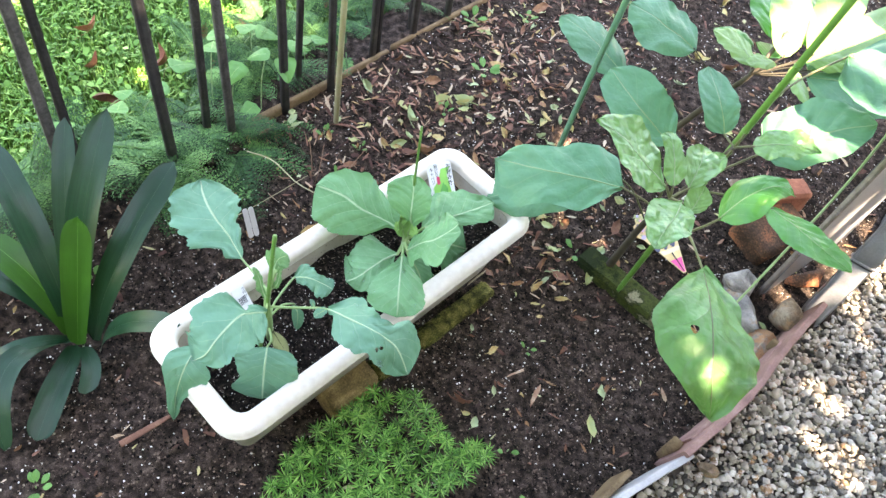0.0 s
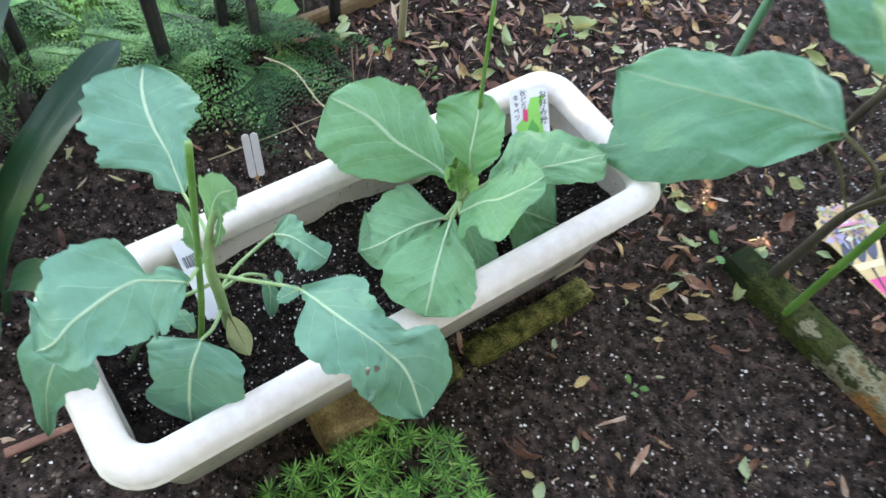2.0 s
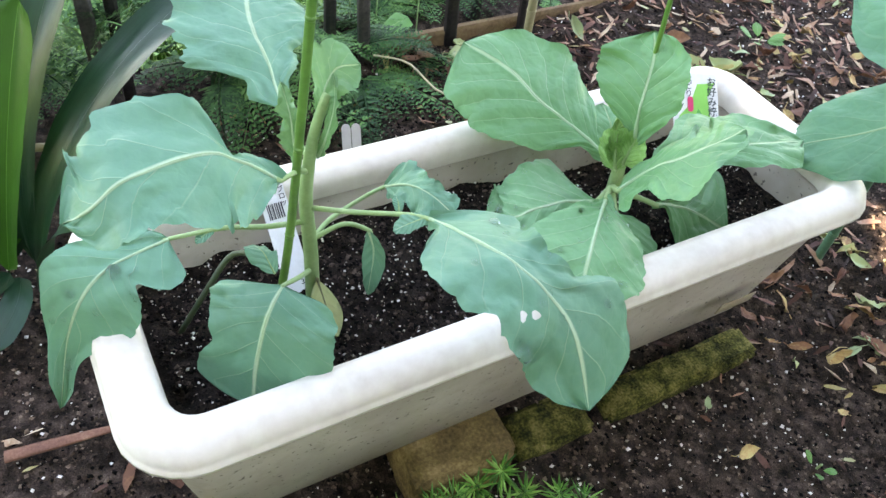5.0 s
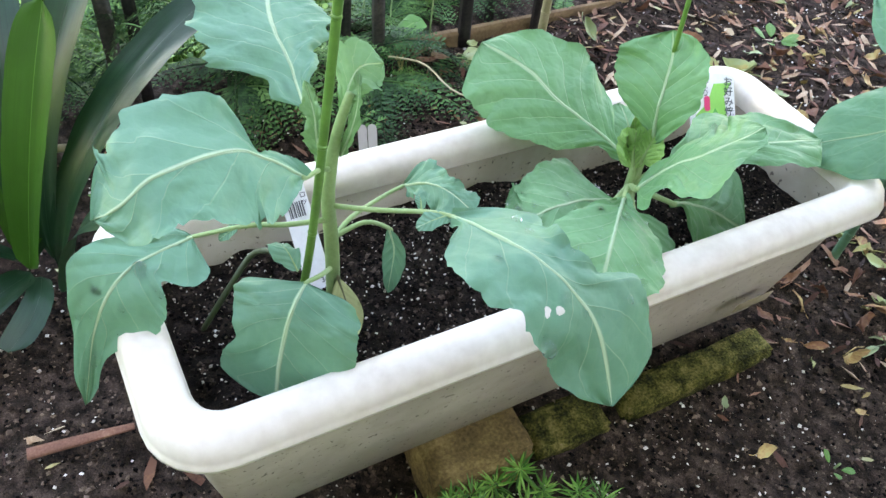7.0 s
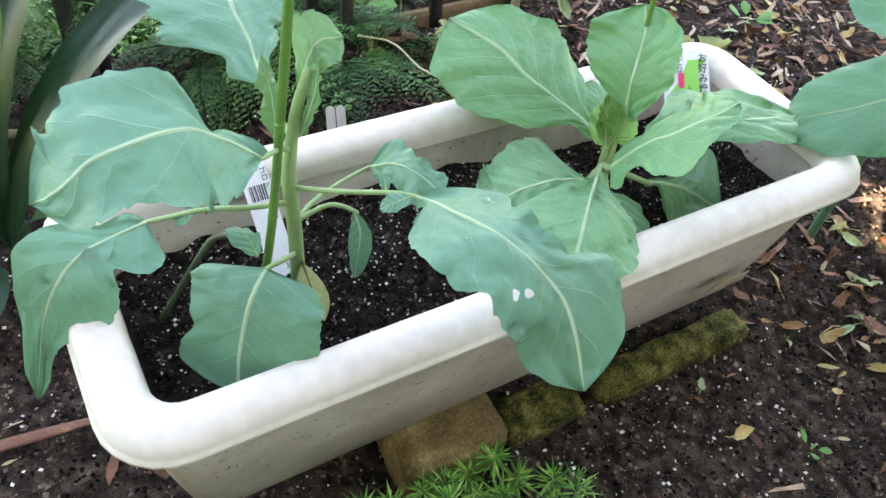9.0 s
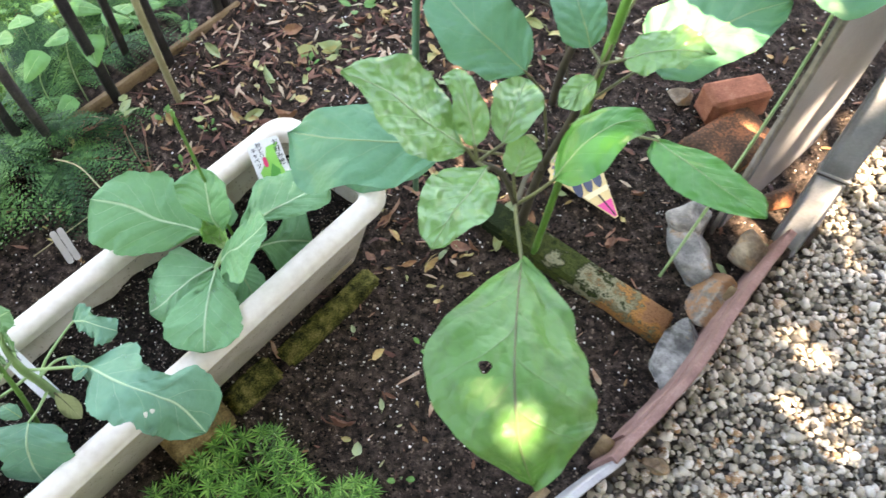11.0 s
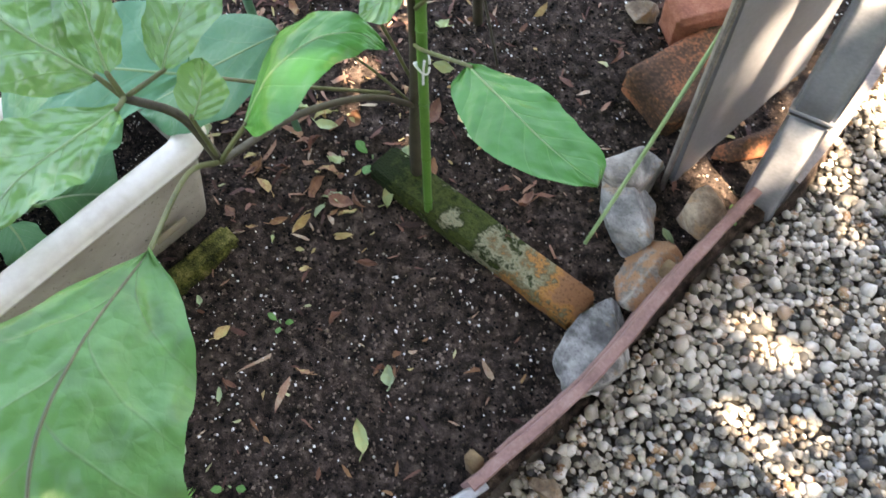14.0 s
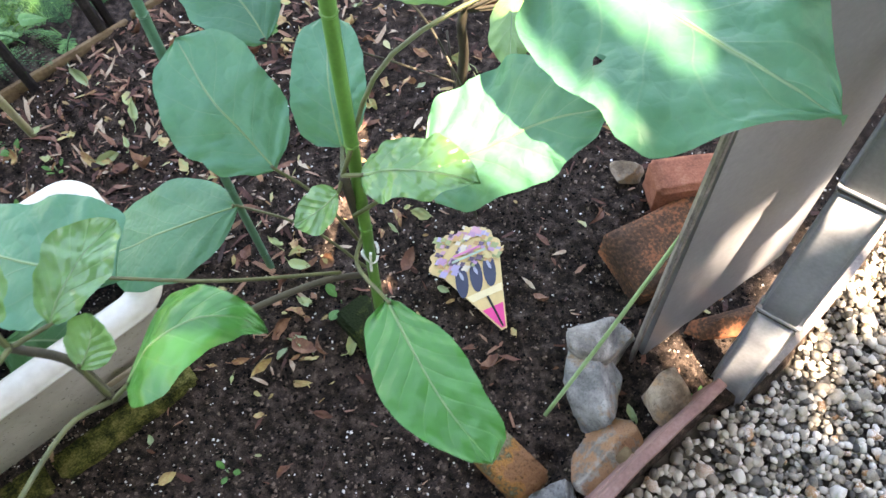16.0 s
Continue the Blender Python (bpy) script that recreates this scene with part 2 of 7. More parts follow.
def dirty_shaded_plastic():
    """Cream plastic with grime and dark specks; base tone darkened for shade below the rim."""
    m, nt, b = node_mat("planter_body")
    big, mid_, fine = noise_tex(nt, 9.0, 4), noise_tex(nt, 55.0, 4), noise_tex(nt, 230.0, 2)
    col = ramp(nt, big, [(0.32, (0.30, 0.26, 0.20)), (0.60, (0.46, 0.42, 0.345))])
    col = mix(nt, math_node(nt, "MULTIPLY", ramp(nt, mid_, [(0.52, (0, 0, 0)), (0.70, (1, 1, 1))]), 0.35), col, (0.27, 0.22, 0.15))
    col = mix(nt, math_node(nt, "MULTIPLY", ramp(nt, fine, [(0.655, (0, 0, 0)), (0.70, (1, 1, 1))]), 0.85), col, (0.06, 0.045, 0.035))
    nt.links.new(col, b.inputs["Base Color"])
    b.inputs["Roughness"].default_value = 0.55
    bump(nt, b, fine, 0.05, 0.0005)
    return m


def stone_mat(name, lo, hi, rust, much, stretch, turn):
    """Rock with thin strata along one direction and rusty patches."""
    m, nt, b = node_mat(name)
    tc = nt.nodes.new("ShaderNodeTexCoord")
    mp = nt.nodes.new("ShaderNodeMapping")
    mp.inputs["Rotation"].default_value = (radians(turn * 0.4), radians(turn), radians(turn * 0.7))
    mp.inputs["Scale"].default_value = (1, 1, stretch)
    nt.links.new(tc.outputs["Object"], mp.inputs["Vector"])
    n1 = nt.nodes.new("ShaderNodeTexNoise")
    n1.inputs["Scale"].default_value, n1.inputs["Detail"].default_value, n1.inputs["Roughness"].default_value = 30.0, 8.0, 0.65
    nt.links.new(mp.outputs[0], n1.inputs["Vector"])
    strata = n1.outputs["Fac"]
    fine = noise_tex(nt, 420.0, 4)
    col = ramp(nt, strata, [(0.30, tuple(0.45 * c for c in lo)), (0.45, lo), (0.56, tuple((p + q) / 2 for p, q in zip(lo, hi))), (0.68, hi)])
    col = mix(nt, math_node(nt, "MULTIPLY", ramp(nt, noise_tex(nt, 38.0, 5, 0.65), [(0.62 - 0.28 * much, (0, 0, 0)), (0.72 - 0.28 * much, (1, 1, 1))]), 0.85), col, rust)
    col = mix(nt, math_node(nt, "MULTIPLY", ramp(nt, fine, [(0.30, (1, 1, 1)), (0.45, (0, 0, 0))]), 0.55), col, tuple(0.25 * c for c in lo))
    nt.links.new(col, b.inputs["Base Color"])
    b.inputs["Roughness"].default_value = 0.82
    b.inputs["Specular IOR Level"].default_value = 0.3
    bump(nt, b, math_node(nt, "ADD", strata, math_node(nt, "MULTIPLY", fine, 0.3)), 0.9, 0.004)
    return m


def patch_brick():
    """A long brick, mossy at one end, pale with lichen in the middle and bare orange at the other end."""
    m, nt, b = node_mat("lichen_brick")
    tc = nt.nodes.new("ShaderNodeTexCoord")
    sep = nt.nodes.new("ShaderNodeSeparateXYZ")
    nt.links.new(tc.outputs["Object"], sep.inputs[0])
    f = math_node(nt, "ADD", math_node(nt, "MULTIPLY", sep.outputs[0], 1.9), math_node(nt, "MULTIPLY", noise_tex(nt, 24.0, 6, 0.65), 1.25))
    g = noise_tex(nt, 260.0, 4)
    f = math_node(nt, "ADD", f, math_node(nt, "MULTIPLY", g, 0.16))
    col = ramp(nt, f, [(0.42, (0.012, 0.020, 0.006)), (0.56, (0.050, 0.065, 0.016)), (0.66, (0.020, 0.028, 0.009)), (0.74, (0.22, 0.21, 0.13)), (0.84, (0.13, 0.10, 0.05)), (0.90, (0.34, 0.155, 0.045)), (1.0, (0.24, 0.12, 0.06))])
    col = mix(nt, math_node(nt, "MULTIPLY", ramp(nt, g, [(0.30, (1, 1, 1)), (0.46, (0, 0, 0))]), 0.6), col, (0.015, 0.013, 0.008))
    nt.links.new(col, b.inputs["Base Color"])
    b.inputs["Roughness"].default_value = 0.95
    b.inputs["Specular IOR Level"].default_value = 0.12
    bump(nt, b, math_node(nt, "ADD", f, g), 0.9, 0.003)
    return m


MAT = {}
MAT["soil"] = rough_mat("soil", [(0.36, (0.0035, 0.0027, 0.0022)), (0.50, (0.031, 0.0223, 0.0176)), (0.60, (0.082, 0.059, 0.046)), (0.73, (0.19, 0.147, 0.118))], 70, 760, 0.95, 1.0, 0.006, 0.12)
MAT["potting"] = rough_mat("potting", [(0.38, (0.004, 0.003, 0.0025)), (0.52, (0.017, 0.0125, 0.010)), (0.62, (0.036, 0.027, 0.022)), (0.75, (0.085, 0.066, 0.054))], 90, 760, 0.95, 1.0, 0.005, 0.12)
MAT["potting_crumb"] = rough_mat("potting_crumb", [(0.28, (0.003, 0.0024, 0.002)), (0.55, (0.017, 0.0125, 0.010)), (0.80, (0.046, 0.034, 0.028)), (0.96, (0.13, 0.10, 0.085))], 40, 500, 0.95, 0.6, 0.001, 0.12, island=0.9)
MAT["crumb"] = rough_mat("crumb", [(0.24, (0.0035, 0.0026, 0.0022)), (0.51, (0.039, 0.0279, 0.0216)), (0.77, (0.098, 0.070, 0.054)), (0.97, (0.23, 0.175, 0.135))], 40, 500, 0.95, 0.6, 0.001, 0.12, island=0.9)
MAT["perlite"] = rough_mat("perlite", [(0.15, (0.26, 0.23, 0.19)), (0.45, (0.60, 0.57, 0.52)), (0.8, (0.82, 0.80, 0.76))], 90, 700, 0.9, 0.4, 0.0006, 0.3, island=0.8)
MAT["mulch"] = rough_mat("mulch", [(0.1, (0.028, 0.014, 0.010)), (0.40, (0.095, 0.042, 0.030)), (0.62, (0.22, 0.105, 0.070)), (0.80, (0.34, 0.20, 0.13)), (0.97, (0.50, 0.40, 0.28))], 40, 500, 0.75, 0.5, 0.001, 0.3, island=0.95)
MAT["dry_leaf"] = rough_mat("dry_leaf", [(0.15, (0.13, 0.055, 0.030)), (0.45, (0.30, 0.16, 0.07)), (0.7, (0.42, 0.34, 0.14)), (0.95, (0.40, 0.43, 0.24))], 30, 300, 0.7, 0.4, 0.001, 0.3, island=0.9)
MAT["fallen"] = rough_mat("fallen", [(0.10, (0.15, 0.065, 0.040)), (0.35, (0.33, 0.17, 0.09)), (0.5, (0.50, 0.38, 0.16)), (0.7, (0.36, 0.42, 0.18)), (0.95, (0.33, 0.43, 0.25))], 30, 300, 0.65, 0.4, 0.001, 0.35, rand=0.9)
MAT["pebble"] = rough_mat("pebble", [(0.08, (0.044, 0.043, 0.041)), (0.20, (0.130, 0.118, 0.100)), (0.36, (0.28, 0.248, 0.198)), (0.56, (0.42, 0.378, 0.308)), (0.78, (0.53, 0.495, 0.43)), (0.90, (0.62, 0.59, 0.54)), (0.98, (0.32, 0.19, 0.10))], 60, 600, 0.66, 0.25, 0.001, 0.3, island=0.97)
MAT["pebble_piece"] = rough_mat("pebble_piece", [(0.08, (0.044, 0.043, 0.041)), (0.20, (0.130, 0.118, 0.100)), (0.36, (0.28, 0.248, 0.198)), (0.56, (0.42, 0.378, 0.308)), (0.78, (0.53, 0.495, 0.43)), (0.90, (0.62, 0.59, 0.54)), (0.98, (0.32, 0.19, 0.10))], 60, 600, 0.66, 0.25, 0.001, 0.3, rand=0.97)
MAT["grit"] = rough_mat("grit", [(0.3, (0.030, 0.025, 0.020)), (0.7, (0.11, 0.095, 0.075))], 60, 500, 0.95, 0.6, 0.003, 0.2)
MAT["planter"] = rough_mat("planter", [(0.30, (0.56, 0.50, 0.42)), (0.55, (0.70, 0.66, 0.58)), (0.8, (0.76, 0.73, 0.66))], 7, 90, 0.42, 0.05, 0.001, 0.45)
MAT["lawn_soil"] = rough_mat("lawn_soil", [(0.3, (0.035, 0.085, 0.016)), (0.7, (0.10, 0.20, 0.036))], 12, 160, 0.95, 0.6, 0.004, 0.2)
MAT["fence"] = rough_mat("fence_wood", [(0.3, (0.016, 0.014, 0.015)), (0.52, (0.045, 0.040, 0.041)), (0.8, (0.15, 0.135, 0.13))], 22, 240, 0.7, 0.5, 0.002, 0.3, rand=0.25)
MAT["edging"] = rough_mat("edging_wood", [(0.3, (0.09, 0.055, 0.03)), (0.7, (0.26, 0.18, 0.10))], 25, 240, 0.85, 0.5, 0.002, 0.2)
MAT["board"] = rough_mat("board_wood", [(0.25, (0.14, 0.075, 0.065)), (0.55, (0.27, 0.155, 0.135)), (0.85, (0.40, 0.29, 0.25))], 30, 260, 0.7, 0.5, 0.002, 0.3)
MAT["grey_wood"] = rough_mat("grey_wood", [(0.25, (0.26, 0.262, 0.27)), (0.55, (0.42, 0.422, 0.43)), (0.85, (0.56, 0.56, 0.56))], 14, 200, 0.5, 0.3, 0.002, 0.45)
MAT["dark_post"] = rough_mat("dark_post", [(0.25, (0.145, 0.150, 0.160)), (0.55, (0.26, 0.267, 0.28)), (0.85, (0.42, 0.425, 0.43))], 14, 200, 0.34, 0.25, 0.001, 0.5)
MAT["panel_grey"] = rough_mat("panel_grey", [(0.25, (0.125, 0.126, 0.132)), (0.55, (0.185, 0.187, 0.195)), (0.85, (0.27, 0.27, 0.275))], 9, 160, 0.42, 0.12, 0.001, 0.45)
MAT["dark_strip"] = rough_mat("dark_strip", [(0.25, (0.050, 0.050, 0.052)), (0.55, (0.10, 0.10, 0.102)), (0.85, (0.22, 0.215, 0.21))], 14, 200, 0.5, 0.25, 0.001, 0.4)
MAT["worn_edge"] = rough_mat("worn_edge", [(0.3, (0.10, 0.085, 0.075)), (0.6, (0.26, 0.225, 0.20)), (0.85, (0.46, 0.42, 0.38))], 40, 300, 0.85, 0.6, 0.002, 0.2)
MAT["rib_pale"] = rough_mat("rib_pale", [(0.3, (0.25, 0.40, 0.23)), (0.7, (0.38, 0.53, 0.34))], 40, 400, 0.5, 0.1, 0.0005, 0.4)
MAT["rib_green"] = rough_mat("rib_green", [(0.3, (0.13, 0.24, 0.09)), (0.7, (0.20, 0.33, 0.14))], 40, 400, 0.5, 0.1, 0.0005, 0.4)
MAT["moss_brick"] = rough_mat("moss_brick", [(0.38, (0.006, 0.006, 0.003)), (0.46, (0.022, 0.024, 0.007)), (0.53, (0.062, 0.065, 0.015)), (0.61, (0.15, 0.135, 0.040)), (0.72, (0.24, 0.19, 0.10))], 45, 420, 0.95, 1.0, 0.006, 0.12, rand=0.06)
MAT["lichen_brick"] = patch_brick()
MAT["tan_brick"] = rough_mat("tan_brick", [(0.34, (0.05, 0.036, 0.016)), (0.50, (0.17, 0.12, 0.05)), (0.62, (0.30, 0.22, 0.10)), (0.72, (0.38, 0.31, 0.17))], 24, 300, 0.95, 1.0, 0.003, 0.15)
MAT["red_brick"] = rough_mat("red_brick", [(0.3, (0.13, 0.050, 0.032)), (0.52, (0.29, 0.110, 0.066)), (0.66, (0.36, 0.16, 0.10)), (0.8, (0.46, 0.30, 0.22))], 30, 300, 0.9, 0.8, 0.003, 0.15)
MAT["dirty_brick"] = rough_mat("dirty_brick", [(0.40, (0.050, 0.030, 0.020)), (0.49, (0.11, 0.058, 0.034)), (0.55, (0.28, 0.105, 0.050)), (0.68, (0.38, 0.15, 0.075))], 11, 220, 0.9, 0.9, 0.003, 0.15)
MAT["stone"] = stone_mat("stone", (0.165, 0.150, 0.130), (0.40, 0.365, 0.315), (0.30, 0.19, 0.10), 0.15, 4.0, 35)
MAT["blue_stone"] = stone_mat("blue_stone", (0.165, 0.165, 0.155), (0.38, 0.37, 0.34), (0.30, 0.20, 0.12), 0.22, 2.0, 60)
MAT["rust_stone"] = stone_mat("rust_stone", (0.20, 0.17, 0.14), (0.42, 0.37, 0.31), (0.38, 0.18, 0.08), 0.72, 1.6, 20)
MAT["slab_stone"] = stone_mat("slab_stone", (0.14, 0.14, 0.13), (0.46, 0.45, 0.42), (0.25, 0.18, 0.11), 0.05, 7.0, 80)
MAT["warm_stone"] = stone_mat("warm_stone", (0.19, 0.14, 0.095), (0.42, 0.34, 0.25), (0.34, 0.21, 0.11), 0.40, 2.2, 75)
MAT["cane"] = rough_mat("cane", [(0.3, (0.055, 0.16, 0.028)), (0.7, (0.11, 0.26, 0.05))], 25, 300, 0.4, 0.1, 0.0005, 0.5)
MAT["blue_cane"] = rough_mat("blue_cane", [(0.3, (0.05, 0.15, 0.09)), (0.7, (0.10, 0.24, 0.15))], 25, 300, 0.4, 0.1, 0.0005, 0.5)
MAT["bamboo"] = rough_mat("bamboo", [(0.3, (0.22, 0.20, 0.10)), (0.7, (0.38, 0.34, 0.20))], 25, 300, 0.55, 0.2, 0.0005, 0.4)
MAT["stem_green"] = rough_mat("stem_green", [(0.3, (0.17, 0.29, 0.11)), (0.7, (0.29, 0.43, 0.20))], 40, 400, 0.5, 0.1, 0.0005, 0.4)
MAT["stem_purple"] = rough_mat("stem_purple", [(0.3, (0.030, 0.026, 0.018)), (0.6, (0.075, 0.064, 0.045)), (0.8, (0.14, 0.135, 0.085))], 30, 300, 0.6, 0.3, 0.0005, 0.35)
MAT["petiole"] = rough_mat("petiole", [(0.3, (0.075, 0.080, 0.035)), (0.7, (0.15, 0.155, 0.07))], 40, 300, 0.5, 0.1, 0.0005, 0.4)
MAT["white_plastic"] = rough_mat("white_plastic", [(0.3, (0.60, 0.60, 0.58)), (0.7, (0.78, 0.78, 0.76))], 40, 300, 0.4, 0.05, 0.0003, 0.5)
MAT["planter_body"] = dirty_shaded_plastic()
MAT["broccoli"] = leaf_mat("broccoli_leaf", (0.108, 0.290, 0.180), (0.070, 0.212, 0.132), (0.36, 0.50, 0.32), rough=0.50, veins=6, slope=0.9, glow=0.10, mid=0.03, vein_w=0.032, vein_mix=0.4, net=0.03, spec=0.38, pucker=0.3)
MAT["broccoli_young"] = leaf_mat("broccoli_young", (0.150, 0.350, 0.150), (0.105, 0.260, 0.110), (0.36, 0.52, 0.26), rough=0.48, veins=6, slope=0.9, glow=0.15, mid=0.03, vein_w=0.05, vein_mix=0.35, net=0.05)
MAT["cabbage"] = leaf_mat("cabbage_leaf", (0.120, 0.325, 0.145), (0.082, 0.245, 0.102), (0.32, 0.48, 0.27), rough=0.46, veins=7, slope=1.2, glow=0.15, mid=0.03, vein_w=0.04, vein_mix=0.5, net=0.05, spec=0.38, pucker=0.28)
MAT["cabbage_heart"] = leaf_mat("cabbage_heart", (0.230, 0.460, 0.140), (0.165, 0.370, 0.105), (0.40, 0.56, 0.24), rough=0.46, veins=8, slope=1.2, glow=0.15, mid=0.04, vein_w=0.10, vein_mix=0.45, quilt=0.5, net=0.12, pucker=0.5)
MAT["eggplant"] = leaf_mat("eggplant_leaf", (0.082, 0.262, 0.136), (0.052, 0.188, 0.095), (0.21, 0.33, 0.17), rough=0.42, veins=5, slope=1.3, glow=0.2, mid=0.02, vein_w=0.045, vein_mix=0.30, quilt=0.35, net=0.06, spec=0.36, pucker=0.22)
MAT["eggplant_old"] = leaf_mat("eggplant_old", (0.105, 0.285, 0.080), (0.066, 0.200, 0.052), (0.16, 0.15, 0.10), rough=0.40, veins=5, slope=0.9, glow=0.22, mid=0.014, vein_w=0.04, vein_mix=0.30, quilt=0.6, net=0.05, blotch=(0.06, 0.15, 0.045), pucker=0.45)
MAT["eggplant_young"] = leaf_mat("eggplant_young", (0.150, 0.330, 0.110), (0.105, 0.255, 0.078), (0.28, 0.40, 0.20), rough=0.24, veins=6, slope=1.1, glow=0.18, mid=0.02, vein_w=0.07, vein_mix=0.22, quilt=0.22, net=0.0, pucker=0.9, spec=0.75)
# lighter copy of the eggplant leaf, with direct sun put into its colour
MAT["eggplant_sunlit"] = leaf_mat("eggplant_sunlit", (0.200, 0.380, 0.110), (0.145, 0.290, 0.080), (0.34, 0.46, 0.20), rough=0.38, veins=5, slope=0.9, glow=0.28, mid=0.02, vein_w=0.05, vein_mix=0.35, quilt=0.5, net=0.05)
MAT["eggplant_gloss"] = leaf_mat("eggplant_gloss", (0.045, 0.235, 0.038), (0.030, 0.165, 0.026), (0.12, 0.30, 0.075), rough=0.33, veins=6, slope=0.9, glow=0.1, mid=0.02, vein_w=0.05, vein_mix=0.3, pucker=0.35)
MAT["clivia"] = leaf_mat("clivia_leaf", (0.010, 0.055, 0.025), (0.0055, 0.034, 0.015), (0.02, 0.06, 0.03), rough=0.33, veins=2, slope=0.0, glow=0.04, mid=0.010, vein_mix=0.0, spec=0.27, quilt=0.0, stripes=0.7)
MAT["clivia_young"] = leaf_mat("clivia_young", (0.030, 0.130, 0.014), (0.019, 0.088, 0.010), (0.08, 0.23, 0.04), rough=0.35, veins=2, slope=0.0, glow=0.15, mid=0.015, vein_mix=0.0, quilt=0.0, stripes=0.35, spec=0.25)
MAT["yellow_leaf"] = leaf_mat("yellow_leaf", (0.42, 0.46, 0.20), (0.34, 0.36, 0.14), (0.5, 0.5, 0.25), rough=0.6, glow=0.2, blotch=(0.05, 0.05, 0.03))
MAT["fern"] = rough_mat("fern", [(0.15, (0.013, 0.048, 0.018)), (0.5, (0.042, 0.130, 0.042)), (0.9, (0.125, 0.29, 0.085))], 24, 200, 0.6, 0.1, 0.0005, 0.20, island=0.40, rand=0.60)
MAT["sedum"] = rough_mat("sedum", [(0.2, (0.025, 0.12, 0.018)), (0.55, (0.085, 0.29, 0.045)), (0.9, (0.26, 0.50, 0.12))], 20, 200, 0.45, 0.1, 0.0005, 0.4, island=0.8)
MAT["grass"] = rough_mat("grass", [(0.15, (0.035, 0.125, 0.016)), (0.5, (0.095, 0.27, 0.040)), (0.9, (0.24, 0.43, 0.10))], 8, 100, 0.55, 0.1, 0.0005, 0.3, island=0.8)
MAT["vine"] = leaf_mat("vine_leaf", (0.10, 0.32, 0.07), (0.07, 0.23, 0.05), (0.20, 0.42, 0.12), rough=0.45, veins=4, slope=1.0, glow=0.3, vein_mix=0.3)
MAT["weed"] = leaf_mat("weed_leaf", (0.10, 0.30, 0.06), (0.07, 0.22, 0.05), (0.18, 0.4, 0.12), rough=0.45, veins=4, slope=1.0, glow=0.25, vein_mix=0.2)
MAT["crown_leaf"] = rough_mat("crown_leaf", [(0.2, (0.03, 0.08, 0.02)), (0.8, (0.09, 0.18, 0.04))], 8, 100, 0.5, 0.1, 0.001, 0.35, island=0.5)
MAT["dark_stalk"] = rough_mat("dark_stalk", [(0.3, (0.03, 0.05, 0.025)), (0.7, (0.07, 0.11, 0.05))], 40, 400, 0.5, 0.1, 0.0005, 0.4)
MAT["bark"] = rough_mat("bark", [(0.3, (0.05, 0.035, 0.025)), (0.7, (0.16, 0.12, 0.09))], 20, 200, 0.9, 0.8, 0.004, 0.2)


def water_mat():
    m, nt, b = node_mat("water")
    b.inputs["Base Color"].default_value = (1, 1, 1, 1)
    b.inputs["Roughness"].default_value = 0.02
    b.inputs["IOR"].default_value = 1.33
    b.inputs["Transmission Weight"].default_value = 1.0
    return m


MAT["water"] = water_mat()


def plain(name, col, rough=0.5, spec=0.4):
    return rough_mat(name, [(0.3, tuple(0.85 * c for c in col)), (0.7, col)], 60, 500, rough, 0.05, 0.0003, spec)


# ---- large structure ----
U, W = V(0.625, 0.781, 0), V(-0.781, 0.625, 0)      # along the planter and the fence; towards the fence
FENCE0 = V(0.274, 1.774, 0)
BOARD_LINE = [(0.86, 0.92), (1.065, 1.130), (1.20, 1.226), (1.31, 1.343), (1.41, 1.475), (1.508, 1.590), (1.575, 1.63), (1.735, 1.895), (1.80, 2.00), (1.94, 2.235), (2.16, 2.60), (2.52, 3.2)]


def board_x(y):
    """Where the edge between bed and gravel runs."""
    p = np.array(BOARD_LINE)
    return np.interp(y, p[:, 1], p[:, 0], left=0.90 + 0, right=2.55)


def fence_side(x, y):
    """Distance beyond the fence line (positive: lawn)."""
    return (x - FENCE0[0]) * W[0] + (y - FENCE0[1]) * W[1]


def soil_z(x, y):
    k = np.clip((y - 1.45) / 0.65, 0, 1)
    h = -0.010 + 0.052 * k * k * (3 - 2 * k) + 0.007 * fbm(x * 5, y * 5, 3, 3) + 0.0045 * fbm(x * 30, y * 30, 3, 5) + 0.003 * np.maximum(fbm(x * 85, y * 85, 2, 6), -0.3)
    return h


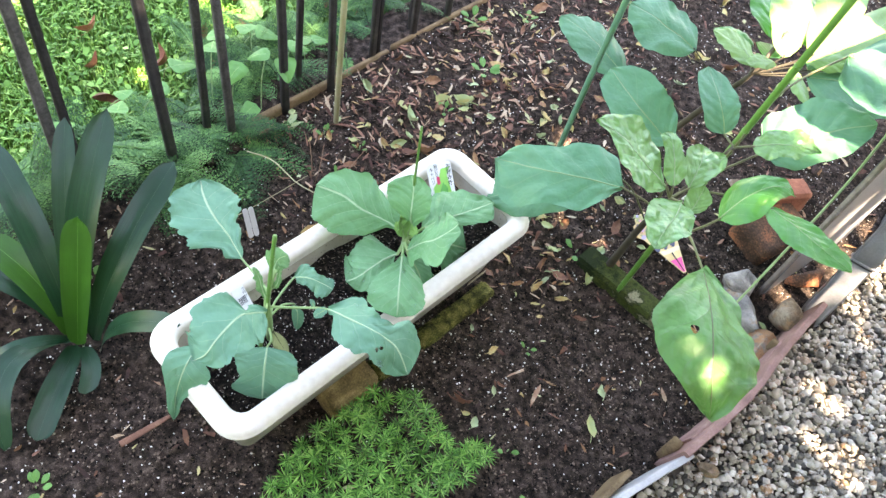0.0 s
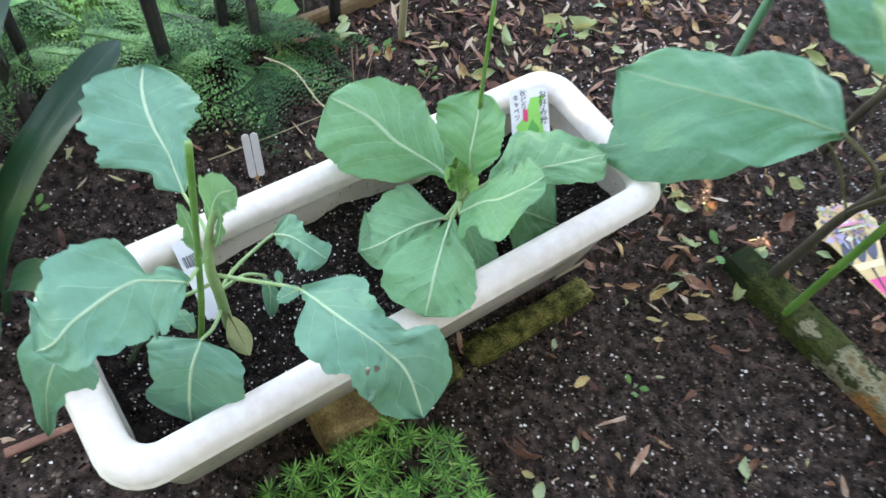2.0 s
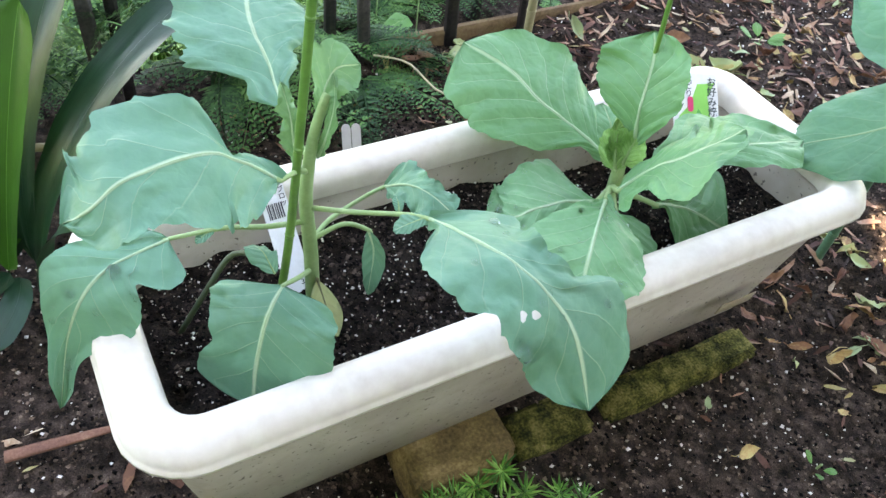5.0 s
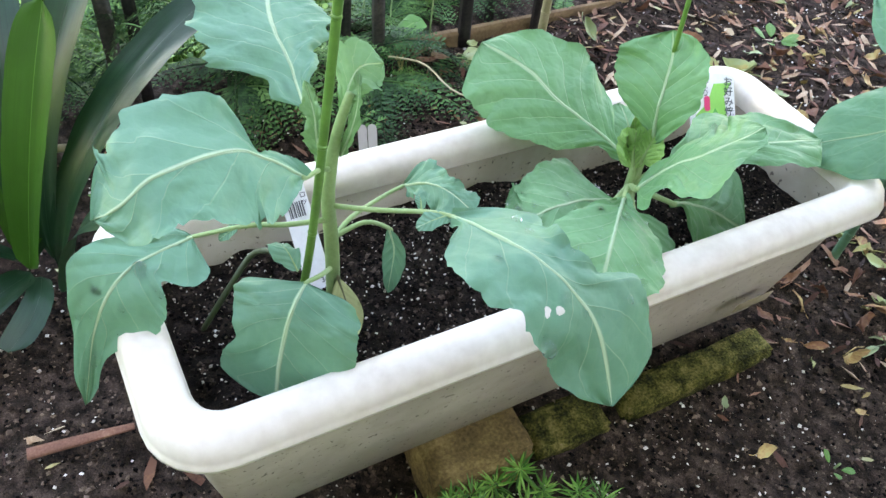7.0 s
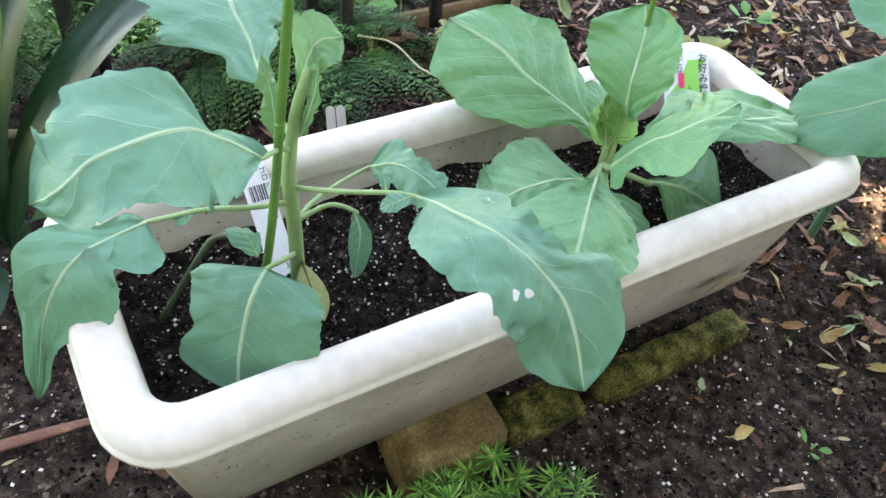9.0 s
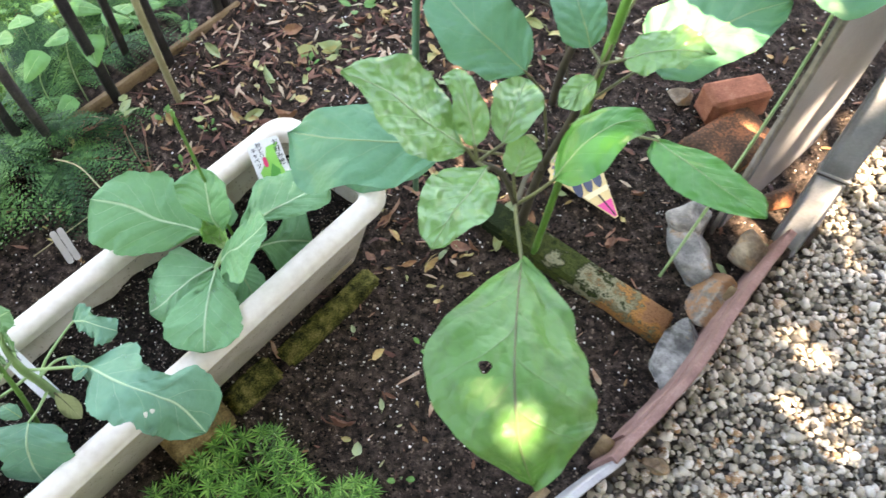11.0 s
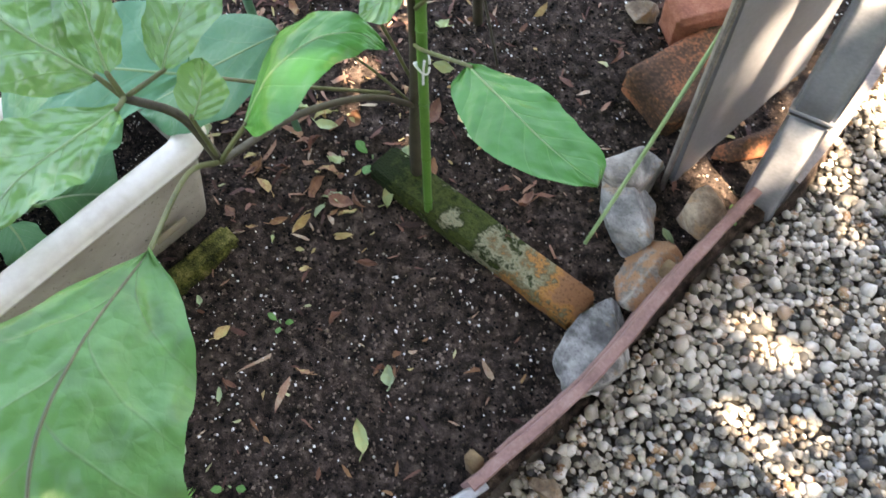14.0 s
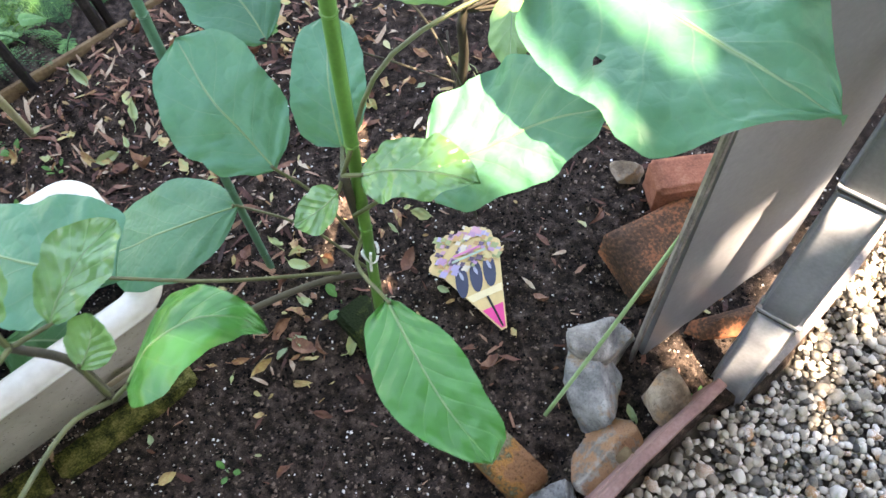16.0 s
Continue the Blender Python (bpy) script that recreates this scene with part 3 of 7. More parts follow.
def build_ground():
    # one far sheet, and the fine soil of the bed upon it
    n = 40
    a = np.concatenate([-np.geomspace(30, 1.9, 12), np.linspace(-1.6, 1.6, 9), np.geomspace(1.9, 30, 12)])
    gx, gy = np.meshgrid(a + 0.6, a + 1.6)
    gz = np.full_like(gx, -0.05)
    k = len(a)
    idx = np.arange(k * k).reshape(k, k)
    faces = np.stack([idx[:-1, :-1], idx[:-1, 1:], idx[1:, 1:], idx[1:, :-1]], -1).reshape(-1, 4)
    g = part("ground", mesh_from("ground", np.stack([gx, gy, gz], -1).reshape(-1, 3), faces), MAT["lawn_soil"])
    tagged(g, "flat earth with patchy short grass around the garden", "ground", kind="structure")
    step = 0.0065
    xs, ys = np.arange(-0.55, 2.35, step), np.arange(0.55, 3.1, step)
    gx, gy = np.meshgrid(xs, ys)
    gz = soil_z(gx, gy)
    gz = gz - 0.035 * np.clip((gx - board_x(gy) + 0.0) / 0.02, 0, 1)
    idx = np.arange(gx.size).reshape(gx.shape)
    faces = np.stack([idx[:-1, :-1], idx[:-1, 1:], idx[1:, 1:], idx[1:, :-1]], -1).reshape(-1, 4)
    keep = (gx < board_x(gy) + 0.03) & (fence_side(gx, gy) < 0.10)
    ok = keep.reshape(-1)[faces].all(1)
    s = part("bed_soil", mesh_from("bed_soil", np.stack([gx, gy, gz], -1).reshape(-1, 3), faces[ok]), MAT["soil"])
    tagged(s, "dark crumbly garden soil of the planting bed", "soil", kind="structure")
    # gravel bed below the pebbles
    xs, ys = np.arange(0.85, 3.0, 0.03), np.arange(0.3, 3.3, 0.03)
    gx, gy = np.meshgrid(xs, ys)
    gz = -0.018 + 0.004 * fbm(gx * 12, gy * 12, 2, 9)
    idx = np.arange(gx.size).reshape(gx.shape)
    faces = np.stack([idx[:-1, :-1], idx[:-1, 1:], idx[1:, 1:], idx[1:, :-1]], -1).reshape(-1, 4)
    ok = (gx > board_x(gy) - 0.035).reshape(-1)[faces].all(1)
    s = part("gravel_bed", mesh_from("gravel_bed", np.stack([gx, gy, gz], -1).reshape(-1, 3), faces[ok]), MAT["grit"])
    tagged(s, "brown grit below the pale pebbles of the path", "gravel", kind="structure")
    return s


GRAVEL = build_ground()


# ---- planter ----
PL_C = V(0.592, 1.381, 0.0155)
PL_M = Matrix.Translation(PL_C) @ Matrix.Rotation(radians(50.75), 4, "Z")
SOIL_IN = 0.160


def build_shade_walls():
    """Plain unseen walls, added south and east to hold sky light off the bed."""
    w = part("shade_wall_south", box_bm(9.0, 0.20, 2.4, 0.005, 1), rough_mat("plaster", [(0.3, (0.30, 0.28, 0.25)), (0.7, (0.42, 0.40, 0.36))], 3, 120, 0.9, 0.3, 0.002, 0.2), None, "", Matrix.Translation((1.2, -1.10, -0.05)))
    tagged(w, "plain grey unseen wall, added to block sky light from the south", "wall", kind="structure")
    e = part("shade_wall_east", box_bm(0.20, 6.0, 1.8, 0.005, 1), w.data.materials[0], None, "", Matrix.Translation((4.3, 2.10, -0.05)))
    tagged(e, "plain grey unseen wall, added to block sky light from the east", "wall", kind="structure")


build_shade_walls()


def ring(hl, hw, r, n=7):
    """A rounded rectangle, counter-clockwise."""
    out = []
    for cx, cy, a0 in ((hl - r, hw - r, 0), (-hl + r, hw - r, 90), (-hl + r, -hw + r, 180), (hl - r, -hw + r, 270)):
        for k in range(n):
            a = radians(a0 + 90 * k / (n - 1))
            out.append((cx + r * math.cos(a), cy + r * math.sin(a)))
    return out


def lathe_ring(profile, hl, hw, r):
    """Sweeps (offset, z) pairs around the rounded rectangle."""
    verts, faces = [], []
    k = 0
    for off, z in profile:
        pts = ring(hl + off, hw + off, max(r + off, 0.021))
        k = len(pts)
        verts += [(x, y, z) for x, y in pts]
    for i in range(len(profile) - 1):
        for j in range(k):
            faces.append((i * k + j, i * k + (j + 1) % k, (i + 1) * k + (j + 1) % k, (i + 1) * k + j))
    return verts, faces


def build_planter():
    t = thing("planter", "long white plastic planter box with a rolled rim, weathered", "planter", PL_M)
    hl, hw, r = 0.306, 0.0955, 0.0245
    prof_body = [(-0.031, 0.024), (-0.028, 0.019), (-0.024, 0.021), (-0.012, 0.090), (0.004, 0.180), (0.003, 0.188), (-0.009, 0.188), (-0.020, 0.120), (-0.030, 0.045), (-0.034, 0.034)]
    v, f = lathe_ring(prof_body, hl, hw, r)
    k = len(v) // len(prof_body)
    f.append(tuple(range(k))[::-1])
    f.append(tuple(range(len(v) - k, len(v))))
    part("body", mesh_from("body", v, f), MAT["planter_body"], t, "cream plastic trough specked with dirt, toned darker for shade")
    prof = [(-0.0135, 0.178), (-0.0135, 0.190), (-0.011, 0.197), (-0.005, 0.2005), (0.004, 0.2010), (0.011, 0.1993), (0.016, 0.1955), (0.0185, 0.190), (0.0190, 0.1865), (0.0205, 0.1855), (0.0205, 0.1825), (0.017, 0.1825), (0.0150, 0.189), (0.008, 0.194), (-0.004, 0.195), (-0.009, 0.190), (-0.0095, 0.178)]
    v, f = lathe_ring(prof, hl, hw, r)
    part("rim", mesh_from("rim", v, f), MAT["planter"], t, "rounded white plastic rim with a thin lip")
    for x in (-0.20, 0.20):
        bm = box_bm(0.06, 0.11, 0.010, 0.003)
        part("foot", bm, MAT["planter"], t, "", Matrix.Translation((x, 0, 0.014)))
    st = box_bm(0.045, 0.0012, 0.016, 0.0003, 1)
    part("sticker", st, plain("sticker", (0.33, 0.28, 0.19), 0.7), t, "worn beige maker's sticker", Matrix.Translation((0.222, -0.0905, 0.065)) @ pose(0, 0, 0, 9, 0, 0))
    # potting soil inside
    n1, n2 = 120, 44
    gx, gy = np.meshgrid(np.linspace(-0.292, 0.292, n1), np.linspace(-0.084, 0.084, n2))
    gz = SOIL_IN - PL_C[2] + 0.006 * fbm(gx * 14, gy * 14, 3, 21) + 0.003 * fbm(gx * 60, gy * 60, 2, 22) - 0.012 * np.exp(-((gx - 0.13) / 0.06) ** 2)
    idx = np.arange(gx.size).reshape(gx.shape)
    faces = np.stack([idx[:-1, :-1], idx[:-1, 1:], idx[1:, 1:], idx[1:, :-1]], -1).reshape(-1, 4)
    s = part("potting_soil", mesh_from("potting_soil", np.stack([gx, gy, gz], -1).reshape(-1, 3), faces), MAT["potting"], None, "", PL_M.copy())
    tagged(s, "black potting soil with white perlite in the planter", "soil", kind="stuff")
    return t


PLANTER = build_planter()


# ---- leaves ----
def width_profile(kind, u, rnd, lobes=0.0):
    if kind == "cabbage":
        w = np.sin(np.pi * np.clip(u, 0, 1) ** 0.62) ** 0.55
        w = w * (1 + 0.035 * np.sin(u * 31 + rnd) + 0.03 * np.sin(u * 17 + 2 * rnd))
    elif kind == "broccoli":
        w = np.clip((u + 0.01) / 0.34, 0, 1) ** 0.75 * np.sqrt(np.clip(1 - (np.clip(u - 0.55, 0, 1) / 0.45) ** 2, 0, 1)) ** 0.9
        w = w * (1 + lobes * np.sin(u * 21 + rnd) * np.clip(1.25 - u, 0.2, 1) + 0.035 * np.sin(u * 57 + rnd) + 0.02 * np.sin(u * 93 + 2 * rnd))
        w = w + lobes * 1.1 * np.exp(-((u - 0.05) / 0.035) ** 2)
    elif kind == "eggplant":
        w = np.sin(np.pi * np.clip(u, 0, 1) ** 0.80) ** 0.72
        w = w * (1 + 0.055 * np.sin(u * 13 + rnd) + 0.02 * np.sin(u * 29 + rnd))
    elif kind == "strap":
        w = np.clip(u / 0.05, 0, 1) ** 0.4 * np.sqrt(np.clip(1 - (np.clip(u - 0.86, 0, 1) / 0.14) ** 2, 0, 1)) * (0.58 + 0.42 * np.sin(np.pi * np.clip(u * 0.72, 0, 1)))
    elif kind == "heart":
        w = np.sin(np.pi * np.clip(u, 0, 1) ** 0.5) ** 0.6 * (1 - 0.25 * u)
    else:
        w = np.sin(np.pi * np.clip(u, 0, 1) ** 0.9) ** 0.85
    return np.clip(w, 0.0, 1.3)


def leaf_mesh(base, tip, left, right, kind, seed=0, sag=0.0, curl=0.0, ruffle=0.0, nu=36, nv=12, hole=None, twist=0.0, lobes=0.0):
    """A leaf between base and tip, its widest places near left and right; sag bows the midrib, curl bows it across, ruffle waves its edge."""
    base, tip, left, right = (np.asarray(q, float) for q in (base, tip, left, right))
    axis = tip - base
    length = np.linalg.norm(axis)
    ax = axis / length
    side = right - left
    side = side - (side @ ax) * ax
    half = np.linalg.norm(side) / 2
    sd = unit(side)
    nrm = np.cross(sd, ax)
    if nrm[2] < 0:
        nrm = -nrm
    centre = (left + right) / 2 - (base + tip) / 2
    bow = centre @ nrm
    drift = centre @ sd
    r = rng(seed)
    ph = r.uniform(0, 6.28, 6)
    u = np.linspace(0, 1, nu)
    v = np.linspace(-1, 1, 2 * nv + 1)
    uu, vv = np.meshgrid(u, v, indexing="ij")
    wl, wr = width_profile(kind, u, ph[0], lobes), width_profile(kind, u, ph[1], lobes)
    w = np.where(vv < 0, wl[:, None], wr[:, None]) * half
    arch = 4 * uu * (1 - uu)
    out = base[None, None] + axis[None, None] * uu[..., None]
    off = (bow + sag * length) * arch - curl * half * vv ** 2 * arch ** 0.5
    off = off + ruffle * half * vv ** 2 * (0.6 * np.sin(uu * 15 + ph[2] + 1.5 * np.sign(vv)) + 0.4 * np.sin(uu * 34 + ph[3] * np.sign(vv)))
    off = off + 0.05 * half * value_noise(uu * 5 + ph[4], vv * 2.5 + ph[5], seed)
    off = off + 0.035 * half * np.abs(np.sin(uu * 19 - np.abs(vv) * 5 + ph[2])) * np.abs(vv)
    lat = drift * arch + w * vv
    forward = 0.10 * length * np.abs(vv) * np.sin(np.pi * uu) if kind not in ("strap", "heart") else 0
    if kind == "heart":
        forward = -0.22 * length * np.abs(vv) * (1 - uu)
    out = out + lat[..., None] * sd + off[..., None] * nrm + (np.asarray(forward)[..., None] if np.ndim(forward) else forward) * ax
    if twist:
        out = out + (twist * half * vv * uu)[..., None] * nrm
    k = 2 * nv + 1
    verts = out.reshape(-1, 3)
    idx = np.arange(nu * k).reshape(nu, k)
    faces = np.stack([idx[:-1, :-1], idx[:-1, 1:], idx[1:, 1:], idx[1:, :-1]], -1).reshape(-1, 4)
    if hole is not None:
        c = verts[faces].mean(1)
        k0 = np.argmin(np.linalg.norm(c[:, :2] - np.asarray(hole[:2]), axis=1))
        d = np.linalg.norm(c - c[k0], axis=1)
        faces = faces[d > hole[3] * (1 + 0.35 * np.sin(c[:, 0] * 900) * np.cos(c[:, 1] * 700))]
    uvs = np.stack([uu, (vv + 1) / 2], -1).reshape(-1, 2)
    mid = out[:, nv]
    return mesh_from("leaf", verts, faces, uvs), mid, nrm


def add_leaf(plant, spec, kind, material, stem, joint=None, rib=0.0022, seed=0, label="", rib_mat=None, **kw):
    """One leaf with its petiole and midrib, under the plant."""
    base, tip, left, right = spec
    me, mid, nrm = leaf_mesh(base, tip, left, right, kind, seed=seed, **kw)
    ob = part("leaf", me, material, plant, label)
    n = len(mid)
    below = mid - nrm * rib * 0.35
    v, f = tube(below[: int(n * 0.93)], np.linspace(rib, rib * 0.25, int(n * 0.93)), 6)
    part("midrib", mesh_from("midrib", v, f), rib_mat or stem, ob)
    if joint is not None:
        path = spline([*[np.asarray(j, float) for j in joint], below[0], below[1]], 14)
        v, f = tube(path, np.linspace(rib * 1.5, rib * 0.95, len(path)), 7)
        part("petiole", mesh_from("petiole", v, f), stem, plant)
    return ob


def blade_points(mid, across, uu, ww, curl):
    """Points of a leaf's face: uu along the midrib, ww metres to its side; curl bends the sides down."""
    mid = np.asarray(mid, float)
    curve = spline(mid, 65)
    k = np.clip(uu * 64, 0, 63.999)
    i = k.astype(int)
    f = (k - i)[..., None]
    p = curve[i] * (1 - f) + curve[i + 1] * f
    tan = np.gradient(curve, axis=0)
    for _ in range(6):
        tan[1:-1] = (tan[:-2] + tan[1:-1] * 2 + tan[2:]) / 4
    tan = tan / np.linalg.norm(tan, axis=1, keepdims=True)
    axis = unit(mid[-1] - mid[0])
    t = unit_rows(tan * 0.65 + axis * 0.35)
    side = np.asarray(across, float)[None] - (t @ np.asarray(across, float))[:, None] * t
    side = unit_rows(side)
    nrm = np.cross(side, t)
    if nrm[:, 2].sum() < 0:
        nrm = -nrm
    s, n = side[np.round(k).astype(int)], nrm[np.round(k).astype(int)]
    return p + s * ww[..., None] - n * (curl * ww * np.abs(ww) / 0.05 * np.sign(ww))[..., None], n


def unit_rows(a):
    return a / np.linalg.norm(a, axis=1, keepdims=True)

def blade_mesh(mid, across, left, right, curl, seed=0, ruffle=0.10, crinkle=1.0, nu=84, nv=16, holes=()):
    """A leaf from its midrib and its half-widths (mm, base to tip) on both sides."""
    r = rng(seed)
    ph = r.uniform(0, 6.28, 8)
    u = np.linspace(0, 1, nu)
    v = np.linspace(-1, 1, 2 * nv + 1)
    uu, vv = np.meshgrid(u, v, indexing="ij")
    st = np.linspace(0, 1, len(left))
    ends = np.clip(u / 0.06, 0, 1) ** 0.6 * np.clip((1 - u) / 0.06, 0, 1) ** 0.5
    ws = []
    for k, row in enumerate((left, right)):
        w = np.interp(u, st, np.array(row) / 1000.0)
        for _ in range(5):
            w[1:-1] = (w[:-2] + 2 * w[1:-1] + w[2:]) / 4
        w = w * ends * (1 + crinkle * (0.016 * np.sin(u * 47 + ph[k]) + 0.011 * np.sin(u * 83 + ph[k + 2]) + 0.007 * np.sin(u * 131 + ph[k + 1]) + 0.05 * np.clip(crinkle - 0.6, 0, 2) * np.abs(np.sin(u * 13 + ph[k + 4])) + 0.10 * np.clip(crinkle - 0.95, 0, 0.5) * (((u * 9.3 + ph[k + 5]) % 1.0) ** 0.8 - 0.5) * 2 * np.clip((0.92 - u) / 0.12, 0, 1)))
        ws.append(w)
    w = np.where(vv < 0, ws[0][:, None], ws[1][:, None])
    out, nrm = blade_points(mid, across, uu, w * vv, curl)
    half = max(max(left), max(right)) / 1000.0
    off = ruffle * half * np.abs(vv) ** 2.5 * (0.6 * np.sin(uu * 14 + ph[4] + 1.7 * np.sign(vv)) + 0.4 * np.sin(uu * 31 + ph[5] * np.sign(vv)) + 0.07 * crinkle * np.sin(uu * 67 + ph[2] * np.sign(vv)))
    off = off + 0.07 * half * (value_noise(uu * 5 + ph[6], vv * 2.5 + ph[7], seed) - 0.5) * np.abs(vv) ** 0.5
    off = off + 0.014 * half * (value_noise(uu * 14 + ph[7], vv * 7 + ph[6], seed + 9) - 0.5)
    off = off + 0.035 * half * np.abs(np.sin(uu * 17 - np.abs(vv) * 5 + ph[3] + (vv > 0) * 1.4)) * np.abs(vv) ** 0.6
    out = out + off[..., None] * nrm
    k = 2 * nv + 1
    verts = out.reshape(-1, 3)
    idx = np.arange(nu * k).reshape(nu, k)
    faces = np.stack([idx[:-1, :-1], idx[:-1, 1:], idx[1:, 1:], idx[1:, :-1]], -1).reshape(-1, 4)
    for hu, hv, rad in holes:
        i, j = int(hu * (nu - 1)), int((hv + 1) / 2 * (k - 1))
        c = out[i, j]
        gone = np.linalg.norm(verts[faces].mean(1) - c, axis=1) < rad
        edge = np.intersect1d(faces[gone].ravel(), faces[~gone].ravel())
        d = verts[edge] - c
        ln = np.linalg.norm(d, axis=1, keepdims=True)
        verts[edge] = c + d / ln * rad * (1 + 0.13 * np.sin(3 * np.arctan2(d[:, 1:2], d[:, 0:1]) + hu * 40))
        faces = faces[~gone]
    uvs = np.stack([uu, (vv + 1) / 2], -1).reshape(-1, 2)
    return mesh_from("leaf", verts, faces, uvs), out, nrm


DROPS = []


def add_blade(plant, row, material, stem, joint=None, rib=0.0019, label="", drops=0, seed=0, rib_len=0.93, rib_mat=None, **kw):
    mid, across, left, right, curl = row
    me, out, nrm = blade_mesh(mid, across, left, right, curl, seed=seed, **kw)
    ob = part("leaf", me, material, plant, label)
    n, k = out.shape[:2]
    line = out[:, k // 2] - nrm[:, k // 2] * rib * 0.30
    m = int(n * rib_len)
    v, f = tube(line[:m], np.linspace(rib, rib * 0.2, m), 6)
    part("midrib", mesh_from("midrib", v, f), rib_mat or stem, ob)
    if joint is not None:
        path = spline([*[np.asarray(j, float) for j in joint], line[0], line[2]], 16)
        v, f = tube(path, np.linspace(rib * 1.55, rib * 1.0, len(path)), 8)
        part("petiole", mesh_from("petiole", v, f), stem, plant)
    r = rng(seed + 500)
    for _ in range(drops):
        i, j = r.integers(3, n - 4), r.integers(2, k - 2)
        DROPS.append((out[i, j], nrm[i, j], r.choice([0.0012, 0.0017, 0.0023, 0.0032, 0.0048], p=[0.34, 0.33, 0.22, 0.09, 0.02])))
    return ob



